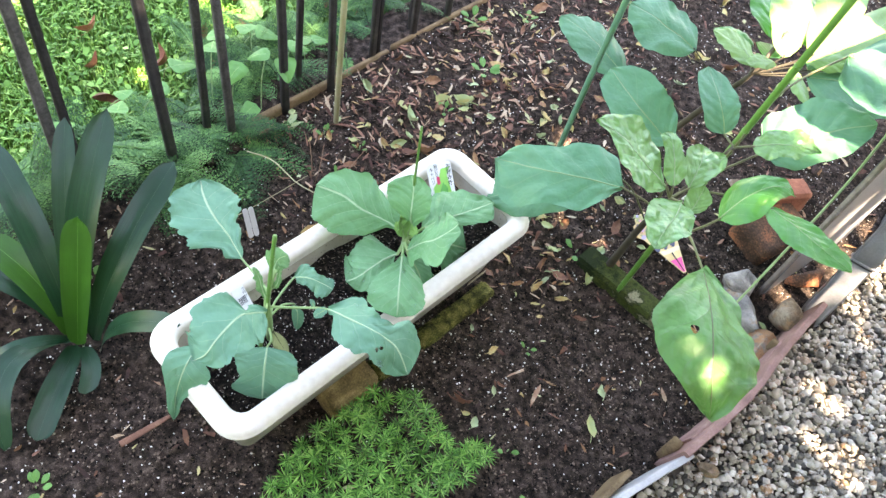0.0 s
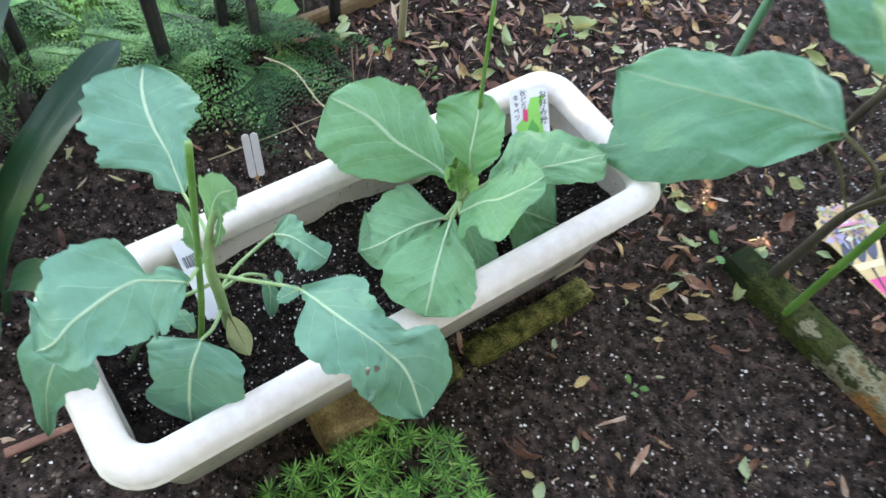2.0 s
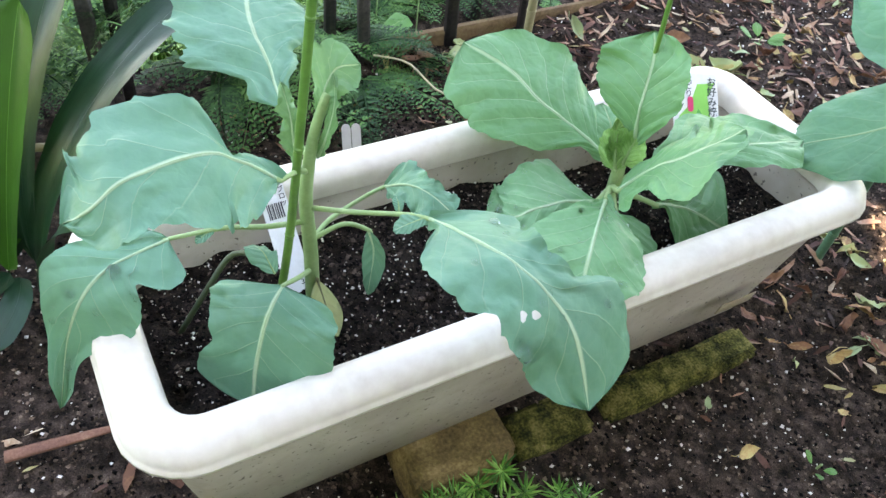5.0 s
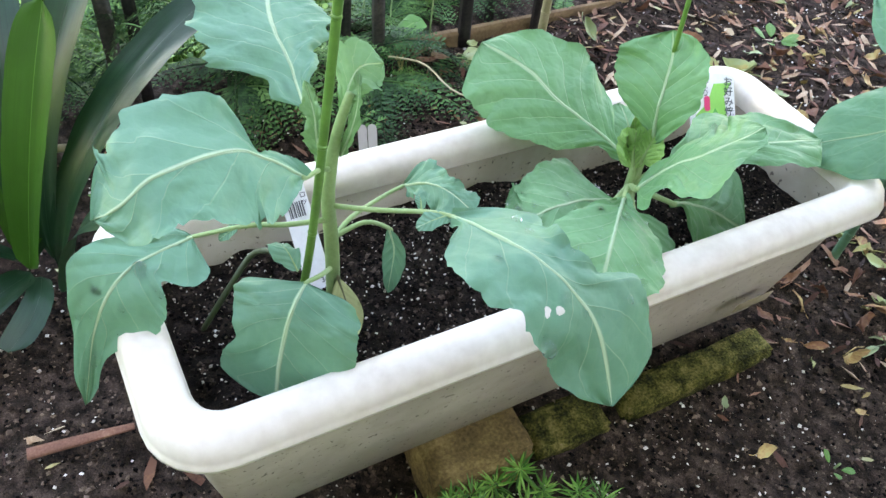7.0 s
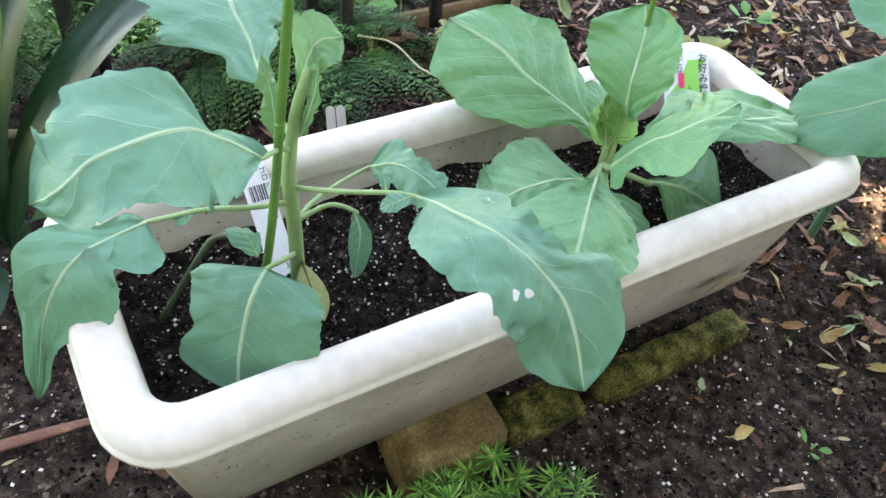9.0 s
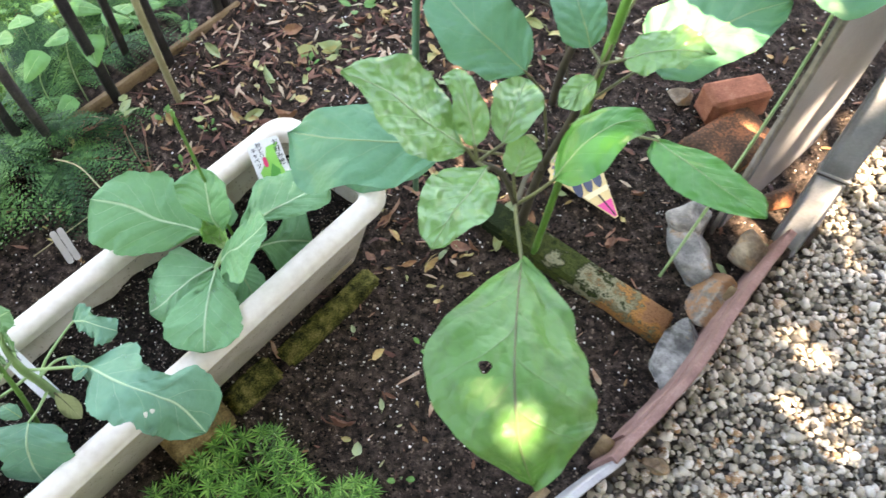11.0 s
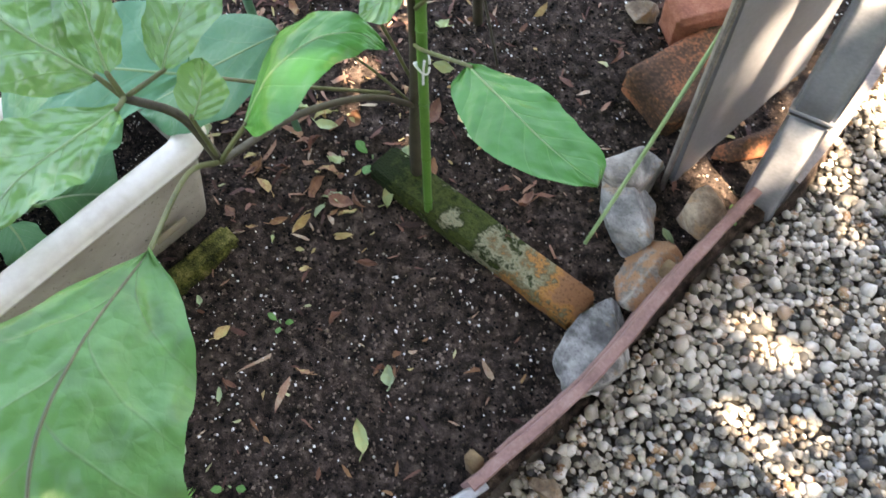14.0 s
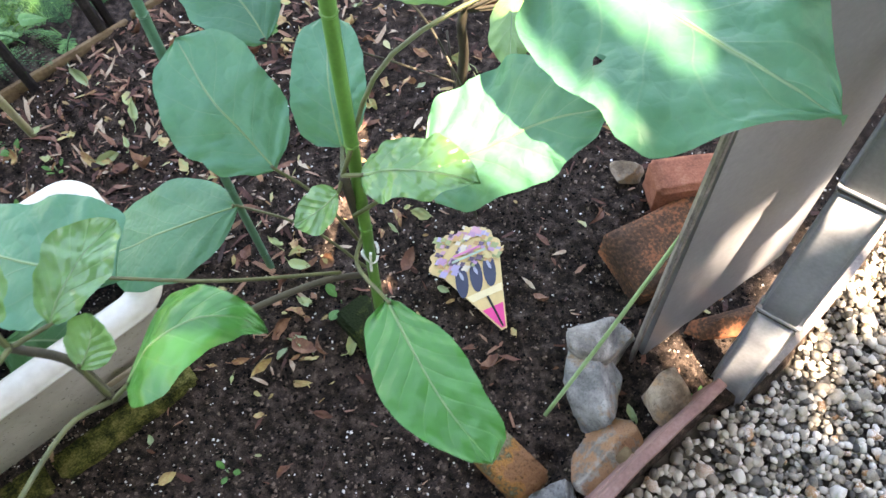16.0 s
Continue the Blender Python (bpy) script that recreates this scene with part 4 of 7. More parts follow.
# ---- broccoli ----
# a leaf's row: midrib, direction across it, half-widths in mm on both sides, bend of the sides
def build_broccoli():
    p = thing("broccoli_plant", "young broccoli plant with grey-green lobed leaves in the planter", "plant")
    path = spline([(0.477, 1.259, 0.150), (0.475, 1.258, 0.218), (0.473, 1.256, 0.257), (0.473, 1.257, 0.282), (0.477, 1.259, 0.320), (0.483, 1.264, 0.350)], 26)
    part("stem", tube_mesh("stem", path, [0.0056, 0.0054, 0.0050, 0.0044, 0.0036, 0.0028], 10), MAT["stem_green"], p, "thick pale green stem")
    m, st = MAT["broccoli"], MAT["stem_green"]
    rows = [
        (([(0.482, 1.212, 0.322), (0.468, 1.197, 0.340), (0.454, 1.181, 0.352), (0.437, 1.141, 0.357), (0.427, 1.122, 0.346), (0.413, 1.116, 0.335)], (0.71, -0.65, -0.26), [6, 15, 16, 15, 14, 8, 6, 18, 30, 39, 39, 47, 49, 48, 44, 39, 36, 34, 35, 36, 37, 36, 33, 26, 14], [8, 8, 16, 24, 30, 37, 40, 41, 42, 42, 42, 41, 38, 31, 29, 30, 30, 29, 28, 22, 18, 11, 7, 3, 1], 0.15), [(0.473, 1.257, 0.290), (0.478, 1.236, 0.308)], dict(seed=2, ruffle=0.11, crinkle=1.35)),
        (([(0.404, 1.198, 0.246), (0.395, 1.177, 0.248), (0.388, 1.157, 0.248), (0.383, 1.138, 0.238), (0.378, 1.122, 0.210), (0.374, 1.103, 0.155)], (0.93, 0.37, -0.03), [14, 13, 12, 10, 10, 14, 18, 24, 27, 30, 30, 30, 28, 23, 20, 17, 14, 12, 11, 8, 3], [2, 29, 33, 34, 35, 32, 27, 18, 29, 34, 37, 38, 38, 38, 36, 32, 18, 10, 7, 7, 5], -0.04), [(0.474, 1.257, 0.245), (0.458, 1.227, 0.258), (0.434, 1.217, 0.254)], dict(seed=3, ruffle=0.05, crinkle=0.6, drops=22)),
        (([(0.422, 1.313, 0.285), (0.393, 1.343, 0.298), (0.368, 1.364, 0.305), (0.345, 1.393, 0.309), (0.331, 1.422, 0.310)], (0.77, 0.61, -0.18), [10, 22, 18, 44, 58, 54, 50, 56, 58, 56, 50, 50, 40, 22, 8], [8, 10, 10, 20, 26, 24, 36, 46, 44, 50, 52, 46, 44, 34, 18], 0.08), [(0.476, 1.258, 0.290), (0.452, 1.290, 0.276)], dict(seed=4, ruffle=0.06, crinkle=1.3)),
        (([(0.562, 1.249, 0.298), (0.588, 1.234, 0.311), (0.619, 1.220, 0.320), (0.647, 1.213, 0.312), (0.669, 1.208, 0.293), (0.692, 1.191, 0.255)], (0.62, 0.77, -0.14), [4, 4, 4, 11, 22, 33, 39, 41, 41, 38, 41, 41, 35, 33, 34, 39, 40, 39, 37, 36, 35, 32, 26, 18, 6], [8, 40, 50, 52, 50, 48, 43, 39, 34, 29, 26, 24, 24, 25, 24, 25, 29, 39, 46, 47, 47, 44, 44, 42, 37], 0.12), [(0.474, 1.257, 0.258), (0.509, 1.255, 0.272), (0.546, 1.251, 0.291)], dict(seed=5, ruffle=0.09, crinkle=1.2, drops=12, holes=((0.60, -0.52, 0.0024), (0.63, -0.42, 0.0026), (0.61, -0.60, 0.0018)), nu=90, nv=26)),
        (([(0.486, 1.203, 0.240), (0.488, 1.184, 0.239), (0.489, 1.171, 0.230), (0.490, 1.159, 0.206), (0.491, 1.151, 0.172)], (0.97, 0.11, 0.16), [8, 46, 47, 48, 48, 47, 45, 44, 43, 40, 37, 34, 37, 43, 46, 47, 43], [3, 29, 37, 41, 44, 45, 46, 46, 48, 49, 48, 47, 47, 42, 36, 27, 16], 0.12), [(0.475, 1.257, 0.195), (0.488, 1.219, 0.232)], dict(seed=6, ruffle=0.05, crinkle=0.5)),
        (([(0.496, 1.336, 0.225), (0.518, 1.328, 0.243), (0.540, 1.320, 0.249), (0.559, 1.318, 0.240)], (0.30, -0.90, -0.30), [5, 20, 20, 18, 15, 10, 10, 11, 13, 14, 12], [5, 10, 10, 12, 12, 16, 19, 22, 21, 16, 10], 0.30), [(0.475, 1.258, 0.222), (0.477, 1.282, 0.226), (0.488, 1.316, 0.226)], dict(seed=7, ruffle=0.25, crinkle=1.5)),
        (([(0.479, 1.258, 0.318), (0.480, 1.263, 0.345), (0.484, 1.272, 0.363), (0.496, 1.281, 0.366)], (0.74, -0.37, -0.56), [3, 3, 3, 4, 8, 14, 17, 18, 17, 13, 5], [3, 3, 3, 4, 8, 13, 16, 17, 15, 11, 4], 0.20), None, dict(seed=8, ruffle=0.12, crinkle=1.6)),
        (([(0.472, 1.249, 0.295), (0.466, 1.253, 0.315), (0.462, 1.256, 0.333), (0.452, 1.263, 0.348)], (0.83, 0.55, 0.00), [2, 3, 4, 6, 9, 5, 4, 7, 5, 3, 1], [2, 2, 3, 3, 3, 3, 3, 4, 4, 3, 2], 0.20), None, dict(seed=9, ruffle=0.4, crinkle=2.5)),
        (([(0.478, 1.262, 0.300), (0.486, 1.258, 0.322), (0.489, 1.262, 0.345), (0.484, 1.270, 0.362)], (0.85, -0.30, 0.10), [2, 3, 4, 5, 4, 3, 4, 3, 3, 2, 1], [2, 3, 3, 4, 4, 4, 3, 3, 3, 2, 1], 0.20), None, dict(seed=12, ruffle=0.4, crinkle=2.0)),
        (([(0.505, 1.290, 0.222), (0.512, 1.286, 0.208), (0.514, 1.280, 0.190), (0.514, 1.276, 0.168)], (0.90, -0.20, 0.10), [2, 5, 8, 9, 10, 10, 10, 9, 7, 5, 2], [2, 5, 8, 9, 10, 10, 10, 9, 7, 5, 2], 0.30), [(0.475, 1.258, 0.226), (0.490, 1.280, 0.230)], dict(seed=10, ruffle=0.05, nu=24, nv=6)),
    ]
    for row, joint, kw in rows:
        add_blade(p, row, MAT["broccoli_young"] if kw["seed"] in (8, 9, 12) else m, st, joint, rib=0.0013, rib_mat=MAT["rib_pale"], **kw)
    # small lobes on the long petiole and the folded lobe above the low leaf
    for row in (([(0.560, 1.249, 0.297), (0.552, 1.243, 0.293), (0.544, 1.237, 0.288)], (0.6, -0.7, 0.0), [4, 7, 9, 8, 4], [4, 6, 7, 6, 3], 0.1),
                ([(0.541, 1.252, 0.290), (0.538, 1.257, 0.293), (0.534, 1.261, 0.294)], (0.8, 0.5, 0.0), [2, 3, 4, 3, 1], [2, 3, 4, 3, 1], 0.1),
                ([(0.428, 1.214, 0.253), (0.424, 1.208, 0.250), (0.420, 1.203, 0.246)], (0.8, -0.5, 0.0), [2, 5, 6, 5, 2], [2, 4, 5, 4, 2], 0.1),
                ([(0.478, 1.206, 0.243), (0.466, 1.212, 0.252), (0.455, 1.218, 0.248)], (0.7, 0.5, -0.4), [3, 9, 13, 12, 5], [3, 8, 11, 10, 4], 0.4)):
        add_blade(p, row, m, st, None, rib=0.0008, seed=13, nu=18, nv=6)
    part("stalk", tube_mesh("stalk", spline([(0.406, 1.190, 0.156), (0.421, 1.209, 0.195), (0.431, 1.225, 0.218), (0.451, 1.224, 0.230), (0.470, 1.212, 0.238)], 18), 0.0022, 7), MAT["dark_stalk"], p, "dark bare stalk bent to the soil")
    add_leaf(p, ((0.482, 1.255, 0.190), (0.512, 1.232, 0.166), (0.488, 1.236, 0.178), (0.506, 1.252, 0.172)), "oval", MAT["yellow_leaf"], MAT["petiole"], [(0.480, 1.262, 0.150)], rib=0.0010, seed=11, nu=14, nv=6, curl=0.3, label="withered yellow leaf with dark spots")
    return p


build_broccoli()


# ---- cabbage ----
def build_cabbage():
    p = thing("cabbage_plant", "young cabbage plant with broad rounded green leaves", "plant")
    ctr = V(0.656, 1.466, 0.205)
    part("stem", tube_mesh("stem", spline([(0.660, 1.484, 0.145), (0.658, 1.476, 0.175), ctr + V(0, 0, 0.02)], 12), [0.007, 0.0062, 0.0055], 9), MAT["stem_green"], p, "short pale stalk")
    m, st = MAT["cabbage"], MAT["stem_green"]
    rows = [
        (([(0.653, 1.468, 0.217), (0.617, 1.474, 0.232), (0.578, 1.474, 0.249), (0.541, 1.484, 0.264), (0.497, 1.486, 0.274)], (0.25, 0.93, 0.26), [3, 3, 4, 7, 16, 27, 35, 41, 47, 56, 61, 61, 61, 59, 60, 53, 41], [2, 5, 8, 12, 26, 41, 46, 53, 58, 61, 61, 56, 47, 47, 35, 27, 16], 0.08), dict(seed=20, drops=8)),
        (([(0.661, 1.464, 0.243), (0.656, 1.463, 0.275), (0.654, 1.473, 0.295), (0.652, 1.487, 0.312), (0.645, 1.504, 0.325)], (0.95, -0.21, 0.21), [4, 4, 12, 21, 27, 32, 36, 38, 41, 43, 44, 44, 43, 42, 40, 31, 18], [8, 8, 14, 20, 25, 29, 31, 32, 32, 32, 32, 31, 29, 24, 19, 14, 6], -0.08), dict(seed=21)),
        (([(0.662, 1.430, 0.222), (0.680, 1.423, 0.258), (0.699, 1.417, 0.283), (0.716, 1.424, 0.298), (0.732, 1.438, 0.308)], (0.00, -1.00, 0.00), [10, 22, 24, 24, 37, 41, 39, 49, 50, 52, 51, 51, 50, 50, 48, 41, 33], [10, 30, 36, 32, 33, 28, 36, 45, 50, 51, 45, 33, 24, 22, 19, 17, 10], 0.08), dict(seed=22)),
        (([(0.680, 1.478, 0.224), (0.715, 1.498, 0.237), (0.757, 1.519, 0.248), (0.795, 1.549, 0.246)], (0.34, -0.94, 0.00), [8, 16, 22, 27, 39, 55, 61, 61, 59, 57, 55, 53, 50, 31, 22, 23, 26], [10, 10, 10, 10, 11, 12, 14, 18, 21, 23, 26, 28, 29, 29, 28, 17, 5], 0.10), dict(seed=23)),
        (([(0.696, 1.467, 0.192), (0.715, 1.481, 0.187), (0.740, 1.492, 0.177), (0.769, 1.501, 0.160)], (0.00, -0.98, -0.22), [4, 4, 4, 4, 5, 6, 8, 13, 17, 24, 33, 46, 54, 60, 67, 58, 19], [3, 3, 3, 16, 28, 42, 46, 43, 40, 37, 34, 31, 27, 23, 16, 8, 3], 0.10), dict(seed=24)),
        (([(0.656, 1.422, 0.217), (0.657, 1.382, 0.230), (0.660, 1.336, 0.234), (0.664, 1.299, 0.226)], (0.98, 0.18, -0.12), [5, 6, 11, 21, 31, 40, 46, 49, 48, 39, 20], [5, 9, 18, 28, 35, 40, 44, 45, 42, 33, 18], 0.10), dict(seed=25, drops=30)),
        (([(0.649, 1.439, 0.196), (0.628, 1.413, 0.208), (0.608, 1.387, 0.212), (0.591, 1.370, 0.206), (0.574, 1.366, 0.192)], (0.29, -0.96, 0.00), [6, 26, 53, 52, 52, 51, 50, 48, 47, 46, 45, 46, 47, 53, 52, 51, 39], [0, 0, 9, 15, 18, 24, 28, 31, 34, 35, 33, 31, 28, 22, 16, 8, 1], 0.10), dict(seed=26, drops=34)),
    ]
    for row, kw in rows:
        add_blade(p, row, m, st, [ctr - V(0, 0, 0.01)], ruffle=0.06, rib=0.0019, rib_mat=MAT["rib_pale"], **kw)
    heart = [
        ((0.652, 1.462, 0.226), (0.640, 1.472, 0.260), (0.634, 1.456, 0.245), (0.658, 1.476, 0.248), dict(curl=-0.7, ruffle=0.12, seed=27)),
        ((0.658, 1.460, 0.226), (0.662, 1.470, 0.258), (0.646, 1.460, 0.244), (0.674, 1.460, 0.246), dict(curl=-0.7, ruffle=0.12, seed=28)),
        ((0.654, 1.456, 0.220), (0.646, 1.452, 0.262), (0.634, 1.452, 0.245), (0.662, 1.458, 0.245), dict(curl=-0.6, ruffle=0.15, seed=31)),
        ((0.668, 1.445, 0.185), (0.704, 1.392, 0.160), (0.672, 1.402, 0.175), (0.718, 1.424, 0.172), dict(curl=0.2, ruffle=0.05, seed=29)),
        ((0.652, 1.486, 0.205), (0.622, 1.535, 0.226), (0.612, 1.498, 0.222), (0.660, 1.528, 0.222), dict(curl=0.2, ruffle=0.05, seed=30)),
    ]
    for base, tip, l, r, kw in heart:
        add_leaf(p, (base, tip, l, r), "cabbage", MAT["cabbage_heart"] if kw["seed"] in (27, 28, 31) else m, st, [ctr - V(0, 0, 0.01)], rib=0.0018, **kw)
    return p


build_cabbage()


def build_drops():
    """Water drops lying on the leaves."""
    bm = bmesh.new()
    bmesh.ops.create_uvsphere(bm, u_segments=12, v_segments=8, radius=1)
    for f in bm.faces:
        f.smooth = True
    me = bpy.data.meshes.new("drop")
    bm.to_mesh(me)
    bm.free()
    me.materials.append(MAT["water"])
    for c, n, rad in DROPS:
        z = Vector(n).normalized()
        x = z.orthogonal().normalized()
        y = z.cross(x)
        rot = Matrix((x, y, z)).transposed().to_4x4()
        o = new("water_drop", me)
        o.matrix_world = Matrix.Translation(Vector(c) + z * rad * 0.30) @ rot @ Matrix.Diagonal((rad, rad * 1.15, rad * 0.72, 1))
        tagged(o, "clear round water drop lying on a leaf", "water drop", "water drops on leaves")


build_drops()


# ---- eggplants ----
def build_eggplant():
    p = thing("eggplant", "eggplant bush with large wavy green leaves tied to a cane", "plant")
    n1, n2, n3 = V(1.122, 1.566, 0.468), V(1.017, 1.361, 0.480), V(0.974, 1.366, 0.541)
    fork = V(1.097, 1.627, 0.184)
    bark = MAT["stem_purple"]
    part("trunk", tube_mesh("trunk", spline([(1.085, 1.640, -0.02), (1.089, 1.632, 0.079), fork, (1.111, 1.598, 0.324), n1], 24), [0.0095, 0.0078, 0.0062, 0.0050, 0.0040], 10), bark, p, "woody brown stem")
    part("branch", tube_mesh("branch", spline([fork, (1.073, 1.546, 0.307), (1.040, 1.447, 0.414), n2], 20), [0.0038, 0.0032, 0.0028], 8), bark, p)
    part("branch", tube_mesh("branch", spline([n2, (1.000, 1.371, 0.517), n3], 10), [0.0034, 0.0030], 8), bark, p)
    pet, big, young, gloss = MAT["petiole"], MAT["eggplant"], MAT["eggplant_young"], MAT["eggplant_gloss"]
    rows = [
        # holed leaf over the gravel edge
        (([(1.013, 1.267, 0.536), (1.004, 1.204, 0.560), (1.000, 1.147, 0.566), (1.005, 1.102, 0.545), (1.021, 1.080, 0.500)], (0.98, -0.06, -0.20), [8, 23, 39, 55, 68, 66, 60, 45, 28, 14, 3], [8, 33, 52, 60, 64, 66, 70, 72, 58, 33, 10], 0.15), [n2, (1.012, 1.330, 0.513)], MAT["eggplant_old"], dict(seed=41, crinkle=0.3, ruffle=0.09, holes=((0.48, -0.32, 0.0052),), nu=90, nv=26)),
        # wrinkled young leaves on the side shoot
        (([(0.964, 1.369, 0.556), (0.926, 1.380, 0.580), (0.890, 1.396, 0.600), (0.851, 1.404, 0.614)], (-0.24, -0.96, -0.13), [4, 4, 13, 22, 31, 36, 41, 42, 43, 42, 41, 38, 32, 27, 20, 16, 5], [16, 16, 24, 30, 35, 39, 38, 36, 34, 33, 32, 25, 19, 16, 12, 7, 3], -0.08), [n3], young, dict(seed=42, ruffle=0.10, crinkle=0.7)),
        (([(0.971, 1.369, 0.559), (0.965, 1.386, 0.580), (0.956, 1.410, 0.598), (0.948, 1.422, 0.602)], (0.99, 0.10, 0.00), [5, 8, 10, 12, 15, 15, 14, 14, 12, 11, 12, 13, 13, 13, 13, 13, 13], [2, 10, 13, 15, 17, 18, 18, 16, 14, 12, 11, 11, 9, 9, 8, 7, 4], 0.15), [n3], young, dict(seed=43, ruffle=0.15, crinkle=0.7)),
        (((0.997, 1.382, 0.549), (1.019, 1.451, 0.562), (0.982, 1.408, 0.566), (1.031, 1.406, 0.564)), [n3], young, dict(seed=44, curl=-0.15, ruffle=0.08)),
        (([(0.982, 1.348, 0.557), (0.967, 1.314, 0.570), (0.950, 1.285, 0.575), (0.934, 1.254, 0.570)], (0.99, 0.14, -0.09), [5, 5, 27, 30, 34, 35, 35, 35, 35, 34, 32, 30, 27, 24, 19, 14, 6], [2, 12, 15, 19, 22, 23, 25, 27, 28, 28, 26, 22, 18, 13, 12, 9, 3], -0.08), [n3], young, dict(seed=45, crinkle=0.4, ruffle=0.10)),
        (((1.010, 1.366, 0.521), (1.020, 1.392, 0.550), (1.000, 1.384, 0.536), (1.035, 1.377, 0.534)), [n2], young, dict(seed=46)),
        # glossy pair
        (([(1.046, 1.359, 0.527), (1.067, 1.374, 0.558), (1.095, 1.388, 0.575), (1.121, 1.392, 0.577), (1.137, 1.390, 0.566)], (-0.15, -0.97, -0.18), [8, 24, 33, 33, 30, 24, 18, 13, 9, 5, 2], [8, 26, 32, 33, 29, 23, 18, 13, 9, 5, 2], 0.30), [n2, (1.032, 1.358, 0.505)], gloss, dict(seed=47, ruffle=0.06, crinkle=0.25)),
        (([(1.175, 1.473, 0.452), (1.204, 1.431, 0.466), (1.234, 1.393, 0.473), (1.269, 1.360, 0.475)], (-0.67, -0.74, 0.00), [3, 8, 12, 18, 23, 26, 28, 29, 30, 29, 29, 27, 26, 25, 24, 19, 9], [12, 20, 26, 28, 31, 32, 34, 35, 34, 33, 31, 28, 24, 20, 15, 11, 5], 0.10), [(1.111, 1.598, 0.324), (1.135, 1.521, 0.408)], gloss, dict(seed=48, ruffle=0.05, crinkle=0.25)),
        # broad leaves
        (([(0.955, 1.469, 0.432), (0.898, 1.468, 0.437), (0.832, 1.479, 0.425), (0.763, 1.509, 0.396)], (0.09, -0.98, -0.20), [4, 53, 58, 62, 64, 65, 64, 63, 60, 54, 48, 45, 41, 37, 30, 21, 2], [8, 8, 20, 31, 41, 50, 53, 55, 53, 51, 57, 62, 66, 68, 60, 40, 4], 0.08), [(1.083, 1.580, 0.269), (1.015, 1.506, 0.373)], big, dict(seed=49, ruffle=0.06, crinkle=0.25)),
        (((0.973, 1.620, 0.309), (0.788, 1.590, 0.202), (0.888, 1.656, 0.295), (0.897, 1.544, 0.255)), [fork, (1.037, 1.629, 0.265)], big, dict(seed=50, curl=0.12, ruffle=0.06)),
        (([(1.044, 1.600, 0.414), (1.010, 1.625, 0.428), (0.975, 1.650, 0.443), (0.930, 1.702, 0.456)], (0.58, 0.73, 0.35), [9, 18, 25, 39, 43, 43, 44, 49, 51, 53, 51, 48, 44, 42, 38, 32, 22], [6, 21, 31, 39, 45, 49, 51, 52, 52, 53, 53, 54, 54, 50, 44, 33, 19], -0.05), [fork + V(0, 0, 0.05), (1.072, 1.608, 0.362)], big, dict(seed=51, ruffle=0.06, crinkle=0.25)),
        (([(1.113, 1.597, 0.462), (1.104, 1.617, 0.480), (1.094, 1.647, 0.492), (1.080, 1.707, 0.497)], (1.00, -0.05, 0.00), [12, 20, 25, 30, 31, 32, 32, 33, 33, 32, 32, 31, 30, 29, 26, 22, 13], [4, 13, 18, 22, 24, 27, 28, 30, 31, 31, 31, 30, 30, 27, 24, 18, 10], -0.10), [n1], big, dict(seed=52, ruffle=0.06, crinkle=0.25)),
        (([(1.141, 1.556, 0.487), (1.171, 1.552, 0.505), (1.206, 1.547, 0.514), (1.235, 1.544, 0.512)], (-0.13, -0.93, -0.33), [17, 17, 17, 23, 25, 28, 27, 26, 27, 29, 28, 25, 22, 19, 15, 10, 1], [14, 14, 19, 23, 24, 25, 21, 20, 21, 22, 20, 14, 11, 8, 6, 3, 1], 0.15), [n1], young, dict(seed=53, crinkle=0.5, ruffle=0.14)),
        (([(1.180, 1.584, 0.455), (1.227, 1.593, 0.485), (1.272, 1.598, 0.520), (1.315, 1.596, 0.545)], (-0.09, -0.92, -0.39), [38, 58, 62, 62, 65, 69, 62, 51, 41, 26, 18], [21, 32, 44, 46, 45, 45, 45, 43, 36, 22, 10], 0.05), [n1 - V(0, 0, 0.06)], big, dict(seed=54, ruffle=0.06, crinkle=0.25)),
        (([(1.269, 1.699, 0.580), (1.332, 1.644, 0.598), (1.384, 1.598, 0.606), (1.445, 1.552, 0.606)], (0.72, 0.67, 0.17), [44, 68, 75, 80, 83, 81, 88, 84, 53, 21, 3], [61, 83, 102, 100, 98, 96, 86, 76, 55, 27, 5], 0.05), [n1, (1.162, 1.611, 0.560)], big, dict(seed=55, crinkle=0.25, ruffle=0.06, holes=((0.36, -0.62, 0.005),), nu=70, nv=24)),
        (((1.117, 1.560, 0.453), (1.079, 1.542, 0.422), (1.088, 1.566, 0.439), (1.111, 1.536, 0.432)), [n1], young, dict(seed=56)),
    ]
    for spec, joint, m, kw in rows:
        if len(spec) == 5:
            add_blade(p, spec, m, pet, joint, rib=0.0013, rib_mat=pet if m is MAT["eggplant_old"] else MAT["rib_green"], **kw)
        else:
            add_leaf(p, spec, "eggplant", m, pet, joint, rib=0.0012, rib_mat=MAT["rib_green"], **kw)
    return p


build_eggplant()


